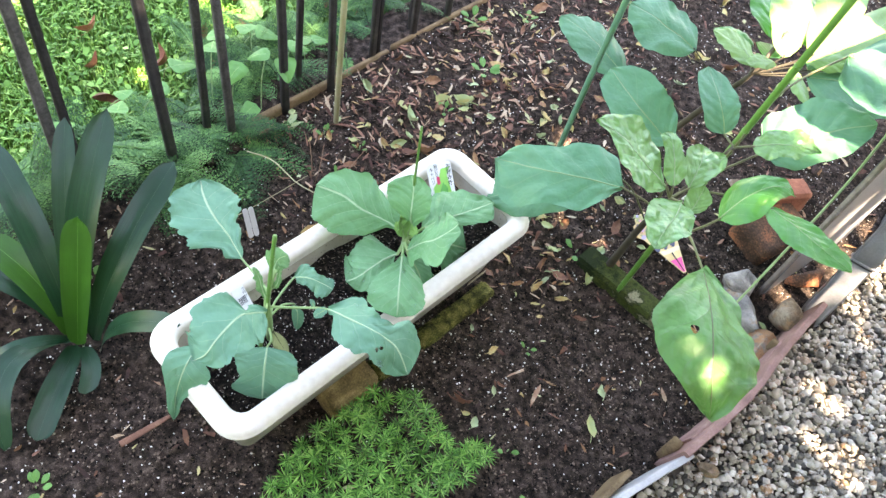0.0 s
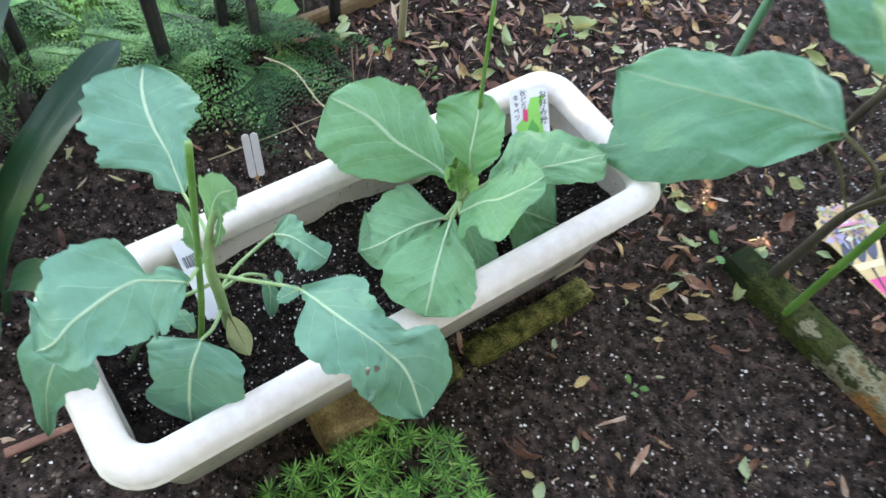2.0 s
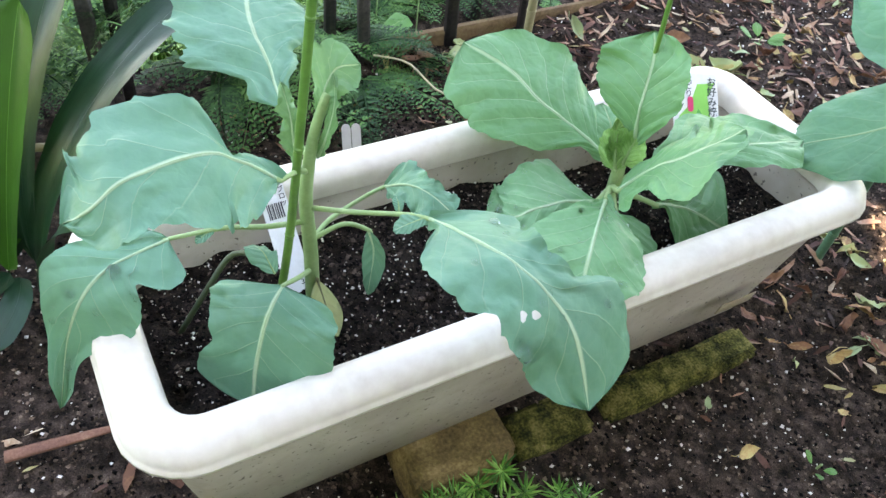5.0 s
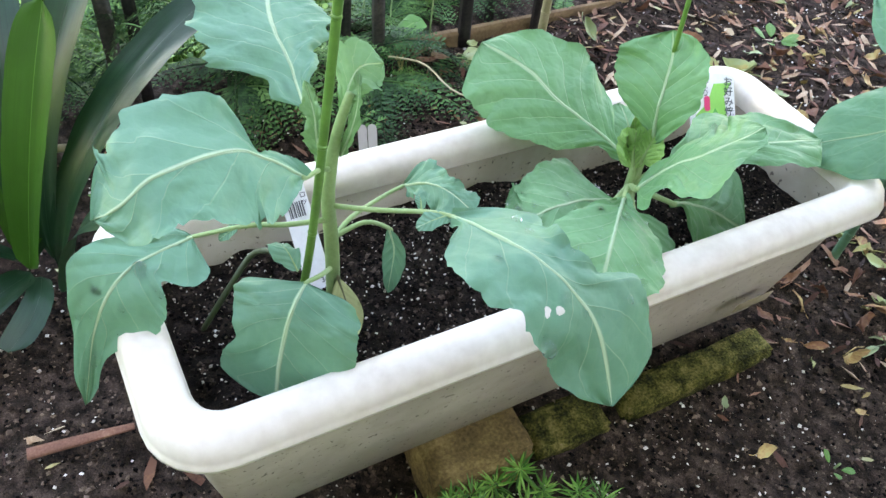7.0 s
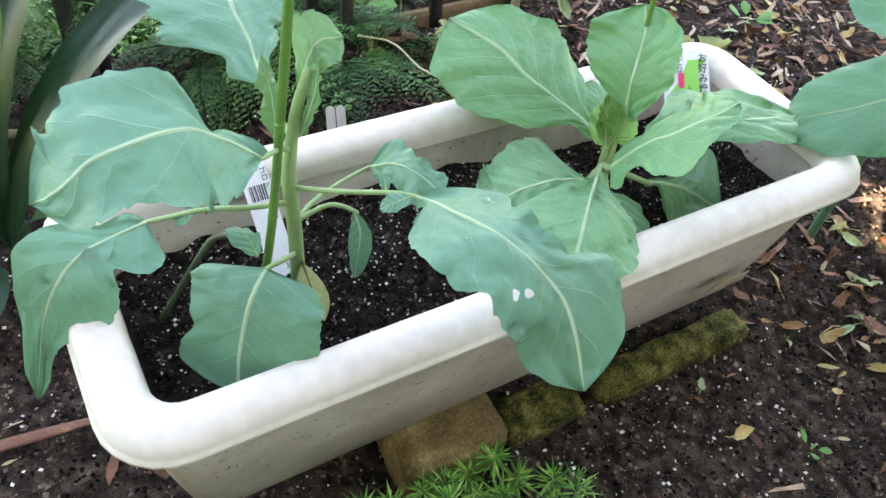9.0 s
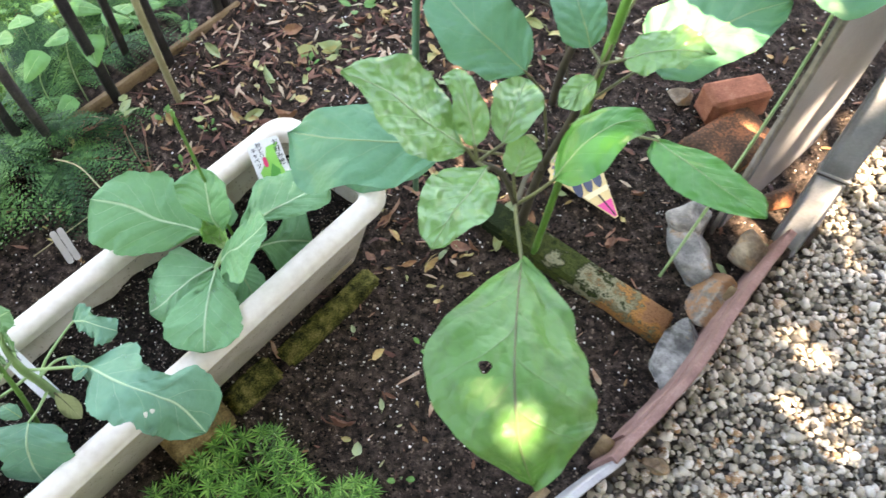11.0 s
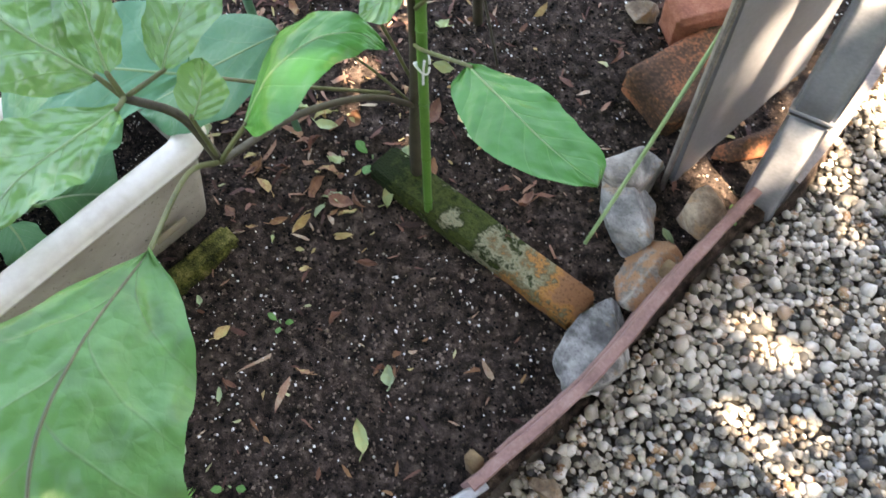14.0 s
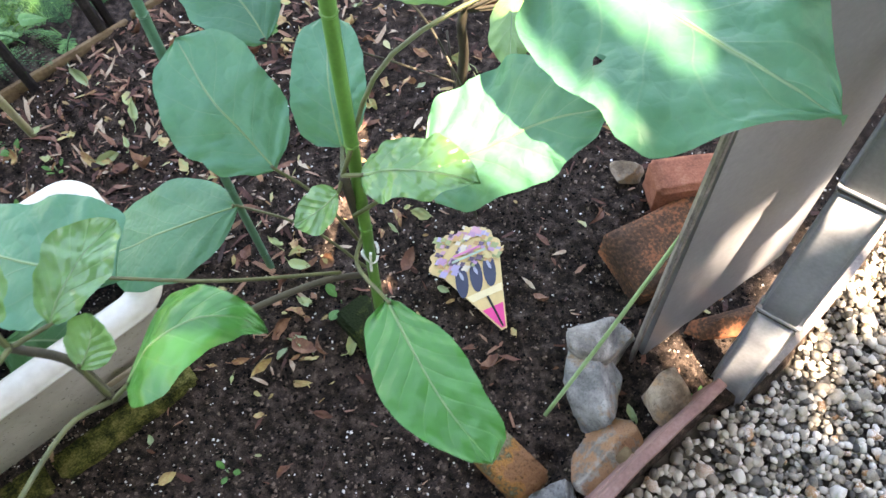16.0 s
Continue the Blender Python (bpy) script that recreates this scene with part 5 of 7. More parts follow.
def build_second_eggplant():
    p = thing("eggplant", "second eggplant bush in dappled sun behind the first", "plant")
    node = V(1.185, 1.773, 0.450)
    bark = MAT["stem_purple"]
    part("trunk", tube_mesh("trunk", spline([(1.150, 1.900, -0.02), (1.154, 1.875, 0.164), (1.175, 1.817, 0.345), node, (1.220, 1.812, 0.522)], 20), [0.008, 0.0065, 0.0048, 0.0032], 9), bark, p, "woody brown stem")
    pet, big, gloss, pale = MAT["stem_purple"], MAT["eggplant"], MAT["eggplant_gloss"], MAT["eggplant_sunlit"]
    rows = [
        (((1.094, 1.818, 0.442), (0.967, 1.877, 0.463), (1.021, 1.785, 0.445), (1.081, 1.896, 0.460)), [node - V(0, 0, 0.12), (1.139, 1.809, 0.399)], big, dict(seed=61, curl=0.1, ruffle=0.06)),
        (((0.980, 1.770, 0.388), (0.854, 1.862, 0.416), (0.892, 1.787, 0.404), (0.944, 1.874, 0.409)), [(1.159, 1.860, 0.251), (1.057, 1.796, 0.361)], big, dict(seed=62, curl=0.1, ruffle=0.06)),
        (((1.198, 1.848, 0.452), (1.140, 1.903, 0.435), (1.150, 1.860, 0.445), (1.187, 1.895, 0.448)), [node], gloss, dict(seed=63, curl=0.1, ruffle=0.06)),
        (((1.216, 1.834, 0.487), (1.227, 1.978, 0.489), (1.175, 1.899, 0.501), (1.263, 1.900, 0.492)), [node + V(0.02, 0.02, 0.05)], gloss, dict(seed=64, curl=0.1, ruffle=0.06)),
        (((1.246, 1.821, 0.504), (1.364, 1.960, 0.505), (1.264, 1.920, 0.520), (1.364, 1.862, 0.500)), [node + V(0.02, 0.02, 0.05)], gloss, dict(seed=65, curl=0.1, ruffle=0.08)),
        (((1.297, 1.818, 0.450), (1.458, 1.909, 0.456), (1.334, 1.900, 0.465), (1.410, 1.814, 0.448)), [node, (1.234, 1.807, 0.448)], big, dict(seed=66, curl=0.1, ruffle=0.08)),
        (((1.267, 1.760, 0.480), (1.446, 1.721, 0.515), (1.362, 1.803, 0.511), (1.341, 1.682, 0.490)), [node, (1.224, 1.768, 0.463)], big, dict(seed=67, curl=0.1, ruffle=0.08)),
        (((1.216, 1.770, 0.500), (1.244, 1.959, 0.540), (1.190, 1.850, 0.530), (1.275, 1.880, 0.530)), [node], pale, dict(seed=69, curl=0.1, ruffle=0.10)),
        (((1.261, 1.780, 0.505), (1.376, 1.990, 0.545), (1.280, 1.895, 0.535), (1.352, 1.862, 0.530)), [node], pale, dict(seed=70, curl=0.1, ruffle=0.10)),
        (((1.255, 1.775, 0.500), (1.340, 1.771, 0.515), (1.290, 1.792, 0.515), (1.300, 1.755, 0.505)), [node], pale, dict(seed=71, curl=0.2, ruffle=0.12)),
        (((1.160, 1.728, 0.500), (1.083, 1.772, 0.520), (1.118, 1.730, 0.512), (1.140, 1.784, 0.515)), [node], pale, dict(seed=72, curl=0.1, ruffle=0.06)),
        (((1.200, 1.748, 0.500), (1.138, 1.716, 0.512), (1.168, 1.718, 0.508), (1.172, 1.752, 0.512)), [node], pale, dict(seed=73, curl=0.15, ruffle=0.10)),
        (((1.232, 1.752, 0.500), (1.240, 1.665, 0.500), (1.218, 1.705, 0.505), (1.254, 1.708, 0.500)), [node], pale, dict(seed=74, curl=0.4, ruffle=0.10)),
        (((1.290, 1.760, 0.500), (1.467, 1.956, 0.530), (1.350, 1.880, 0.525), (1.410, 1.838, 0.520)), [node], pale, dict(seed=75, curl=0.1, ruffle=0.10)),
        (((1.208, 1.808, 0.466), (1.229, 1.857, 0.458), (1.198, 1.842, 0.465), (1.245, 1.828, 0.464)), [node], gloss, dict(seed=68)),
    ]
    for spec, joint, m, kw in rows:
        add_leaf(p, spec, "eggplant", m, pet, joint, rib=0.0010, rib_mat=MAT["rib_green"], **kw)
    return p


build_second_eggplant()


# ---- canes, sticks, twigs ----
def build_cane(name, label, path, r, material, knots=0, group=""):
    t = thing(name, label, "cane", group=group)
    pts = spline(path, 24)
    part("rod", tube_mesh("rod", pts, r, 10), material, t)
    for k in range(knots):
        c = pts[int((k + 0.7) / knots * (len(pts) - 2))]
        d = unit(pts[-1] - pts[0])
        v, f = tube([c - d * 0.0015, c, c + d * 0.0015], [r * 1.02, r * 1.16, r * 1.02], 10)
        part("knot", mesh_from("knot", v, f), material, t)
    return t


build_cane("plant_cane", "green plastic-coated cane tied to the eggplant", [(1.104, 1.582, -0.03), (1.124, 1.581, 0.386), (1.152, 1.574, 0.906)], 0.0055, MAT["cane"], 7)
build_cane("plant_cane", "blue-green coated cane standing behind the planter", [(0.908, 1.704, -0.03), (0.906, 1.704, 0.421), (0.916, 1.707, 0.871)], 0.0052, MAT["blue_cane"], 6)
build_cane("plant_cane", "slim green cane beside the broccoli stem", [(0.466, 1.208, 0.135), (0.475, 1.226, 0.240), (0.480, 1.238, 0.345), (0.485, 1.248, 0.453)], 0.0029, MAT["cane"], 4)
build_cane("plant_cane", "thin green stick behind the cabbage heart", [(0.663, 1.499, 0.115), (0.655, 1.492, 0.259), (0.643, 1.493, 0.446)], 0.0020, MAT["cane"])
build_cane("bamboo_stake", "pale weathered bamboo stake by the fence", [(0.474, 1.872, -0.03), (0.469, 1.859, 0.312), (0.459, 1.904, 0.752)], 0.0060, MAT["bamboo"], 3)
build_cane("grass_stalk", "single long green grass stalk leaning over stones", [(1.312, 1.548, 0.01), (1.386, 1.639, 0.156), (1.459, 1.735, 0.309), (1.517, 1.834, 0.455)], 0.0026, MAT["stem_green"])


def build_tie():
    t = thing("plant_tie", "white twist tie round the cane and stem", "tie")
    c = V(1.119, 1.586, 0.310)
    pts = [c + V(0.0075 * math.cos(a), 0.0095 * math.sin(a), 0.006 * math.sin(2 * a)) for a in np.linspace(0, 6.1, 20)]
    part("loop", tube_mesh("loop", np.array(pts), 0.0016, 6), MAT["white_plastic"], t)
    for s in (-1, 1):
        part("end", tube_mesh("end", spline([c + V(0.002, -0.0085, 0), c + V(0.003 + 0.002 * s, -0.011, 0.018 * s)], 6), 0.0015, 6), MAT["white_plastic"], t)


build_tie()


# ---- fence and edging ----
def build_fence():
    t = thing("picket_fence", "low fence of slim dark weathered wooden pickets", "fence")
    ang = math.atan2(U[1], U[0])
    for i, (s, off, w, top) in enumerate([(-0.339, 0.0, 0.018, 0.95), (-0.311, 0.0, 0.014, 0.95), (-0.142, -0.022, 0.019, 0.95), (-0.040, 0.024, 0.015, 0.95), (-0.003, -0.014, 0.016, 0.95), (0.132, -0.014, 0.017, 0.9), (0.196, 0.028, 0.014, 0.9), (0.250, -0.022, 0.016, 0.9), (0.393, 0.0, 0.017, 0.9), (0.412, 0.006, 0.015, 0.9), (0.522, 0.0, 0.018, 0.9), (0.54, 0.02, 0.03, 0.9), (0.64, 0.0, 0.017, 0.9), (0.77, 0.0, 0.017, 0.9), (0.90, 0.0, 0.017, 0.9), (-0.47, 0.0, 0.017, 0.95), (-0.60, 0.0, 0.017, 0.95)]):
        c = FENCE0 + U * s + W * off
        bm = box_bm(w, 0.013, top + 0.05, 0.003, 2, 0.0016, i, 2)
        part("picket", bm, MAT["fence"], t, "", Matrix.Translation((c[0], c[1], -0.05)) @ Matrix.Rotation(ang, 4, "Z") @ pose(0, 0, 0, 0, -3.2 if i not in (0, 1, 3, 6) else -0.8, 0))
    rail_c = FENCE0 + U * 0.15 + W * 0.022
    part("rail", box_bm(1.8, 0.018, 0.035, 0.003, 2), MAT["fence"], t, "", Matrix.Translation((rail_c[0], rail_c[1], 0.82)) @ Matrix.Rotation(ang, 4, "Z"))
    e = thing("edging_board", "thin brown wooden edging board along the fence foot", "edging")
    for s, ln, z in ((0.22, 0.42, -0.002), (0.62, 0.36, 0.004)):
        c = FENCE0 + U * s - W * 0.008
        part("plank", box_bm(ln, 0.011, 0.050, 0.002, 2, 0.002, int(s * 50), 4), MAT["edging"], e, "", Matrix.Translation((c[0], c[1], z)) @ Matrix.Rotation(ang, 4, "Z"))


build_fence()


def build_border():
    """The curved border of thin boards between bed and gravel."""
    t = thing("border_boards", "curved border of thin reddish weathered boards", "edging")

    def strip(pts, h, th, z0, seed):
        p = spline([(*q, 0) for q in pts], 26)
        v, f = [], []
        for i, q in enumerate(p):
            d = unit(p[min(i + 1, 25)] - p[max(i - 1, 0)])
            nn = V(d[1], -d[0], 0)
            w = 0.0004 * math.sin(i * 1.7 + seed)
            hh = h + 0.0010 * math.sin(i * 0.9 + seed) + 0.0004 * math.sin(i * 2.9)
            for a, z in ((-th / 2, z0), (-th / 2, z0 + hh - 0.002), (-th / 2 + 0.002, z0 + hh), (th / 2 - 0.002, z0 + hh), (th / 2, z0 + hh - 0.002), (th / 2, z0)):
                v.append(q + nn * (a + w + 0.16 * max(0.0, z0 + h - z)) + V(0, 0, z))
        for i in range(25):
            for k in range(6):
                f.append((i * 6 + k, i * 6 + (k + 1) % 6, (i + 1) * 6 + (k + 1) % 6, (i + 1) * 6 + k))
        f += [tuple(range(6))[::-1], tuple(range(150, 156))]
        return mesh_from("board", v, f, smooth=False)
    part("board", strip([(1.508, 1.592), (1.410, 1.474), (1.312, 1.345), (1.190, 1.222)], 0.122, 0.013, -0.03, 1), MAT["board"], t)
    part("board", strip([(1.418, 1.498), (1.315, 1.362), (1.215, 1.262)], 0.095, 0.009, -0.03, 2), MAT["board"], t)
    part("board", strip([(1.205, 1.228), (1.065, 1.120), (0.95, 1.00), (0.84, 0.88)], 0.112, 0.012, -0.03, 3), MAT["grey_wood"], t)
    part("board", strip([(1.105, 1.190), (1.035, 1.110), (0.96, 1.035)], 0.085, 0.010, -0.03, 4), MAT["edging"], t)
    for x, y in ((1.425, 1.488), (1.205, 1.245)):
        part("peg", box_bm(0.014, 0.02, 0.09, 0.002, 2, 0.001, 3, 1), MAT["edging"], t, "", Matrix.Translation((x - 0.015, y + 0.012, -0.03)) @ Matrix.Rotation(0.9, 4, "Z"))


build_border()


def build_screen():
    """Weathered boards that stand at the corner of the bed."""
    t = thing("board_screen", "weathered grey boards and post standing at the bed corner", "screen")
    g = MAT["grey_wood"]
    band = plain("band", (0.045, 0.042, 0.042), 0.6)
    foot, head = V(1.536, 1.622, -0.03), V(1.528, 1.710, 0.47)
    up = unit(head - foot)
    m = frame_matrix(foot, (math.cos(radians(-26)), math.sin(radians(-26)), 0.0), up) @ Matrix.Rotation(radians(90), 4, "X").inverted()
    # three sleeves, each a little wider than the one below it
    for k, (z0, z1, w, d) in enumerate([(0.0, 0.196, 0.048, 0.018), (0.200, 0.399, 0.049, 0.019), (0.403, 1.02, 0.050, 0.020)]):
        sl = part("post", box_bm(w, d, z1 - z0, 0.005, 3, 0.0008, 5 + k, 3), MAT["dark_post"], t, "grey sleeve of the post", m @ Matrix.Translation((0, 0, z0)))
        if k:
            part("seam", box_bm(w - 0.003, d - 0.003, 0.006, 0.0008, 1), band, sl, "dark joint below the sleeve", Matrix.Translation((0, 0, -0.005)))
            part("lip", box_bm(w + 0.0025, d + 0.0025, 0.005, 0.001, 1), MAT["dark_post"], sl, "", Matrix.Translation((0, 0, 0.001)))

    def sheet(name, pts, rise, z0, h, th, mat_, label, cut=0.0, n=14):
        """A board that follows a line on the ground; rise is the direction of its height, cut lifts its lower edge towards the far end."""
        line = spline([(*q, z0) for q in pts], n)
        rise = unit(V(*rise))
        v, f = [], []
        for i, q in enumerate(line):
            d = unit(line[min(i + 1, n - 1)] - line[max(i - 1, 0)])
            nn = unit(np.cross(d, rise)) * th / 2
            lo = cut * (i / (n - 1)) ** 0.8 + 0.003 * math.sin(i * 2.1)
            for side, a in ((-1, lo), (-1, h), (1, h), (1, lo)):
                v.append(q + rise * a + nn * side)
        for i in range(n - 1):
            for k in range(4):
                f.append((i * 4 + k, i * 4 + (k + 1) % 4, (i + 1) * 4 + (k + 1) % 4, (i + 1) * 4 + k))
        f += [(3, 2, 1, 0), tuple(range(4 * n - 4, 4 * n))]
        return part(name, mesh_from(name, v, f, smooth=False), mat_, t, label)
    sheet("panel", [(1.424, 1.652), (1.497, 1.708), (1.570, 1.765)], (-0.01, 0.0, 1), 0.0, 0.87, 0.012, MAT["panel_grey"], "flat smooth grey board with a slanting lower edge", 0.11)
    part("inner_edge", box_bm(0.006, 0.014, 0.87, 0.002, 2, 0.0015, 4, 3), MAT["worn_edge"], t, "rough pale brown edge of the board", Matrix.Translation((1.415, 1.644, 0.0)))
    sheet("side_panel", [(1.5555, 1.669), (1.581, 1.679), (1.604, 1.693)], (-0.016, 0.176, 1), 0.262, 0.72, 0.009, g, "narrow pale grey board beside the post in the sun", 0.09)
    strip = sheet("low_strip", [(1.566, 1.630), (1.650, 1.745), (1.755, 1.915), (1.86, 2.08)], (0, 0, 1), -0.02, 0.072, 0.011, MAT["dark_strip"], "low dark strip at the gravel")
    cap = sheet("strip_cap", [(1.567, 1.629), (1.651, 1.744), (1.756, 1.914), (1.861, 2.079)], (0, 0, 1), 0.0525, 0.004, 0.0125, MAT["worn_edge"], "worn pale brown upper edge of the strip")
    cap.parent = strip


build_screen()


# ---- bricks and stones ----
def build_brick(label, c, size, ang, mat_, z=-0.03, tilt=0.0, seed=0, bevel=0.005):
    b = part("brick", box_bm(*size, bevel, 2, 0.0022, seed, 5), mat_, None, "", Matrix.Translation((c[0], c[1], z)) @ pose(0, 0, 0, tilt, 0, ang))
    return tagged(b, label, "brick", "bricks in the bed")


AU = math.degrees(math.atan2(U[1], U[0]))
build_brick("mossy old brick half sunk in soil beside the planter", (0.781, 1.462), (0.200, 0.036, 0.050), 50, MAT["moss_brick"], -0.042, seed=1)
build_brick("mossy old brick sunk under the planter edge", (0.676, 1.345), (0.090, 0.046, 0.046), 48, MAT["moss_brick"], -0.044, seed=2)
build_brick("sandy tan brick under the planter", (0.594, 1.285), (0.098, 0.100, 0.066), 48, MAT["tan_brick"], -0.036, seed=3)
build_brick("dark worn brick sunk in the soil", (0.905, 1.598), (0.125, 0.040, 0.040), 52, MAT["dirty_brick"], -0.050, seed=4)
build_brick("long brick with moss and lichen lying in the bed", (1.172, 1.556), (0.345, 0.054, 0.058), -36.5, MAT["lichen_brick"], -0.036, seed=5)
build_brick("orange-red brick behind the stones", (1.475, 1.893), (0.120, 0.055, 0.062), 17, MAT["red_brick"], 0.028, seed=6)
build_brick("dirt-stained red brick leaning in the soil", (1.448, 1.803), (0.165, 0.098, 0.060), 38, MAT["dirty_brick"], 0.002, 8, seed=7)


def build_stone(label, c, size, ang, mat_, seed):
    bm = bmesh.new()
    bmesh.ops.create_icosphere(bm, subdivisions=4, radius=1)
    r = rng(seed)
    cuts = [(unit(r.normal(size=3)), r.uniform(0.42, 0.74)) for _ in range(12)]
    for v in bm.verts:
        p = V(*v.co)
        for n, d in cuts:
            e = p @ n - d
            if e > 0:
                p = p - n * e
        p = p * 1.22 * (1 + 0.07 * noise.noise(Vector(p * 2.5) + Vector((seed, 0, 0))) + 0.035 * noise.noise(Vector(p * 7)) + 0.015 * noise.noise(Vector(p * 19)))
        v.co = Vector(p * V(*size))
    for f in bm.faces:
        f.smooth = True
    o = part("stone", bm, mat_, None, "", Matrix.Translation((c[0], c[1], c[2])) @ Matrix.Rotation(radians(ang), 4, "Z"))
    return tagged(o, label, "stone", "stones by the border")


build_stone("grey angular rock at the bed edge", (1.373, 1.658, 0.020), (0.046, 0.037, 0.034), 25, MAT["stone"], 3)
build_stone("blue-grey angular rock at the bed edge", (1.364, 1.580, 0.014), (0.043, 0.055, 0.036), 20, MAT["blue_stone"], 4)
build_stone("rounded brown rock beside the border board", (1.455, 1.589, 0.020), (0.036, 0.043, 0.036), -30, MAT["warm_stone"], 5)
build_stone("rough rusty rock beside the border board", (1.397, 1.512, 0.012), (0.036, 0.055, 0.036), -25, MAT["rust_stone"], 6)
build_stone("pale grey slab of rock at the border", (1.330, 1.415, 0.004), (0.038, 0.068, 0.024), -34, MAT["slab_stone"], 8)
build_stone("small pale stone on the soil", (1.386, 1.912, 0.038), (0.022, 0.018, 0.016), 0, MAT["warm_stone"], 9)
build_stone("small brown stone on the gravel", (1.272, 1.240, -0.004), (0.018, 0.015, 0.014), 0, MAT["warm_stone"], 10)
build_stone("brown rock wedged below the boards", (1.525, 1.700, 0.025), (0.050, 0.022, 0.026), 30, MAT["dirty_brick"], 11)


# ---- strap-leaved clump ----
def build_clivia():
    p = thing("clivia", "clump of dark glossy strap leaves beside the planter", "plant")
    rows = [
        # base, tip, left, right
        ((0.165, 1.272, 0.03), (0.186, 1.468, 0.374), (0.146, 1.375, 0.303), (0.205, 1.371, 0.302), 0, dict(curl=-0.20)),
        ((0.155, 1.278, 0.03), (0.122, 1.459, 0.347), (0.119, 1.372, 0.285), (0.162, 1.373, 0.288), 0, dict(curl=-0.20)),
        ((0.180, 1.262, 0.03), (0.274, 1.472, 0.279), (0.213, 1.367, 0.237), (0.268, 1.338, 0.234), 0, dict(curl=-0.15)),
        ((0.163, 1.245, 0.04), (0.178, 1.330, 0.286), (0.157, 1.286, 0.194), (0.194, 1.286, 0.190), 1, dict(curl=-0.30)),
        ((0.150, 1.268, 0.03), (-0.025, 1.467, 0.239), (0.043, 1.353, 0.219), (0.089, 1.387, 0.220), 0, dict(curl=-0.15)),
        ((0.150, 1.262, 0.04), (-0.010, 1.350, 0.145), (0.061, 1.294, 0.139), (0.084, 1.328, 0.140), 1, dict(curl=-0.25)),
        ((0.148, 1.255, 0.03), (0.122, 1.058, 0.028), (0.069, 1.156, 0.091), (0.125, 1.154, 0.096), 0, dict(curl=-0.10)),
        ((0.158, 1.248, 0.03), (0.155, 1.085, 0.015), (0.132, 1.166, 0.039), (0.185, 1.169, 0.036), 0, dict(curl=-0.10)),
        ((0.195, 1.251, 0.020), (0.353, 1.223, 0.216), (0.262, 1.263, 0.161), (0.266, 1.223, 0.153), 0, dict(curl=-0.10)),
        ((0.170, 1.248, 0.03), (0.198, 1.172, 0.018), (0.179, 1.202, 0.031), (0.217, 1.208, 0.031), 0, dict(curl=-0.10)),
        ((0.148, 1.252, 0.04), (0.038, 1.181, 0.022), (0.102, 1.229, 0.081), (0.097, 1.188, 0.080), 0, dict(curl=-0.10)),
        ((0.145, 1.270, 0.03), (-0.072, 1.313, 0.081), (0.027, 1.271, 0.131), (0.051, 1.313, 0.136), 0, dict(curl=-0.10)),
    ]
    for i, (b, t, l, r, young, kw) in enumerate(rows):
        b, t, l, r = (V(*q) for q in (b, t, l, r))
        wide = (r - l) * (0.12 if young else -0.08)
        me, mid, nrm = leaf_mesh(b, t, l - wide, r + wide, "strap", seed=80 + i, nu=30, nv=5, **kw)
        part("leaf", me, MAT["clivia_young" if young else "clivia"], p, "fresh bright green strap leaf" if young else "")


build_clivia()


# ---- ferns ----
def fern_frond(length, droop, seed):
    """One lacy triangular frond along +x, drooping."""
    r = rng(seed)
    verts, faces = [], []

    def blade(p, d, up, ln, w):
        s = np.cross(d, up)
        k = len(verts)
        verts.extend([p, p + d * ln * 0.45 + s * w, p + d * ln, p + d * ln * 0.45 - s * w])
        faces.append((k, k + 1, k + 2, k + 3))
    n = 14
    for i in range(n):
        u = (i + 0.6) / n
        z = droop * u * u
        c = V(u * length, 0, 0.25 * length * u - z)
        ln = length * 0.42 * (1 - u) ** 0.75 + 0.008
        for sgn in (-1, 1):
            d = unit(V(0.62, sgn * 0.80, -0.12 + r.normal() * 0.05))
            m = max(3, int(ln / 0.0062))
            for j in range(m):
                q = (j + 0.5) / m
                pc = c + d * ln * q + V(0, 0, -0.25 * ln * q * q)
                pl = 0.0085 * (1 - q) * (0.45 + ln / (0.42 * length)) + 0.0028
                for s2 in (-1, 1):
                    dd = unit(d * 1.0 + np.cross(d, V(0, 0, 1)) * s2 * 0.62 + V(0, 0, r.normal() * 0.16))
                    blade(pc, dd, V(0, 0, 1), pl * r.uniform(0.8, 1.2), 0.0007 + pl * 0.15)
    path = [V(u * length, 0, 0.25 * length * u - droop * u * u) for u in np.linspace(-0.15, 1, 10)]
    v, f = tube(path, np.linspace(0.0014, 0.0005, 10), 5)
    k = len(verts)
    verts.extend(v)
    faces.extend([tuple(a + k for a in q) for q in f])
    return mesh_from("frond", verts, faces, smooth=False)


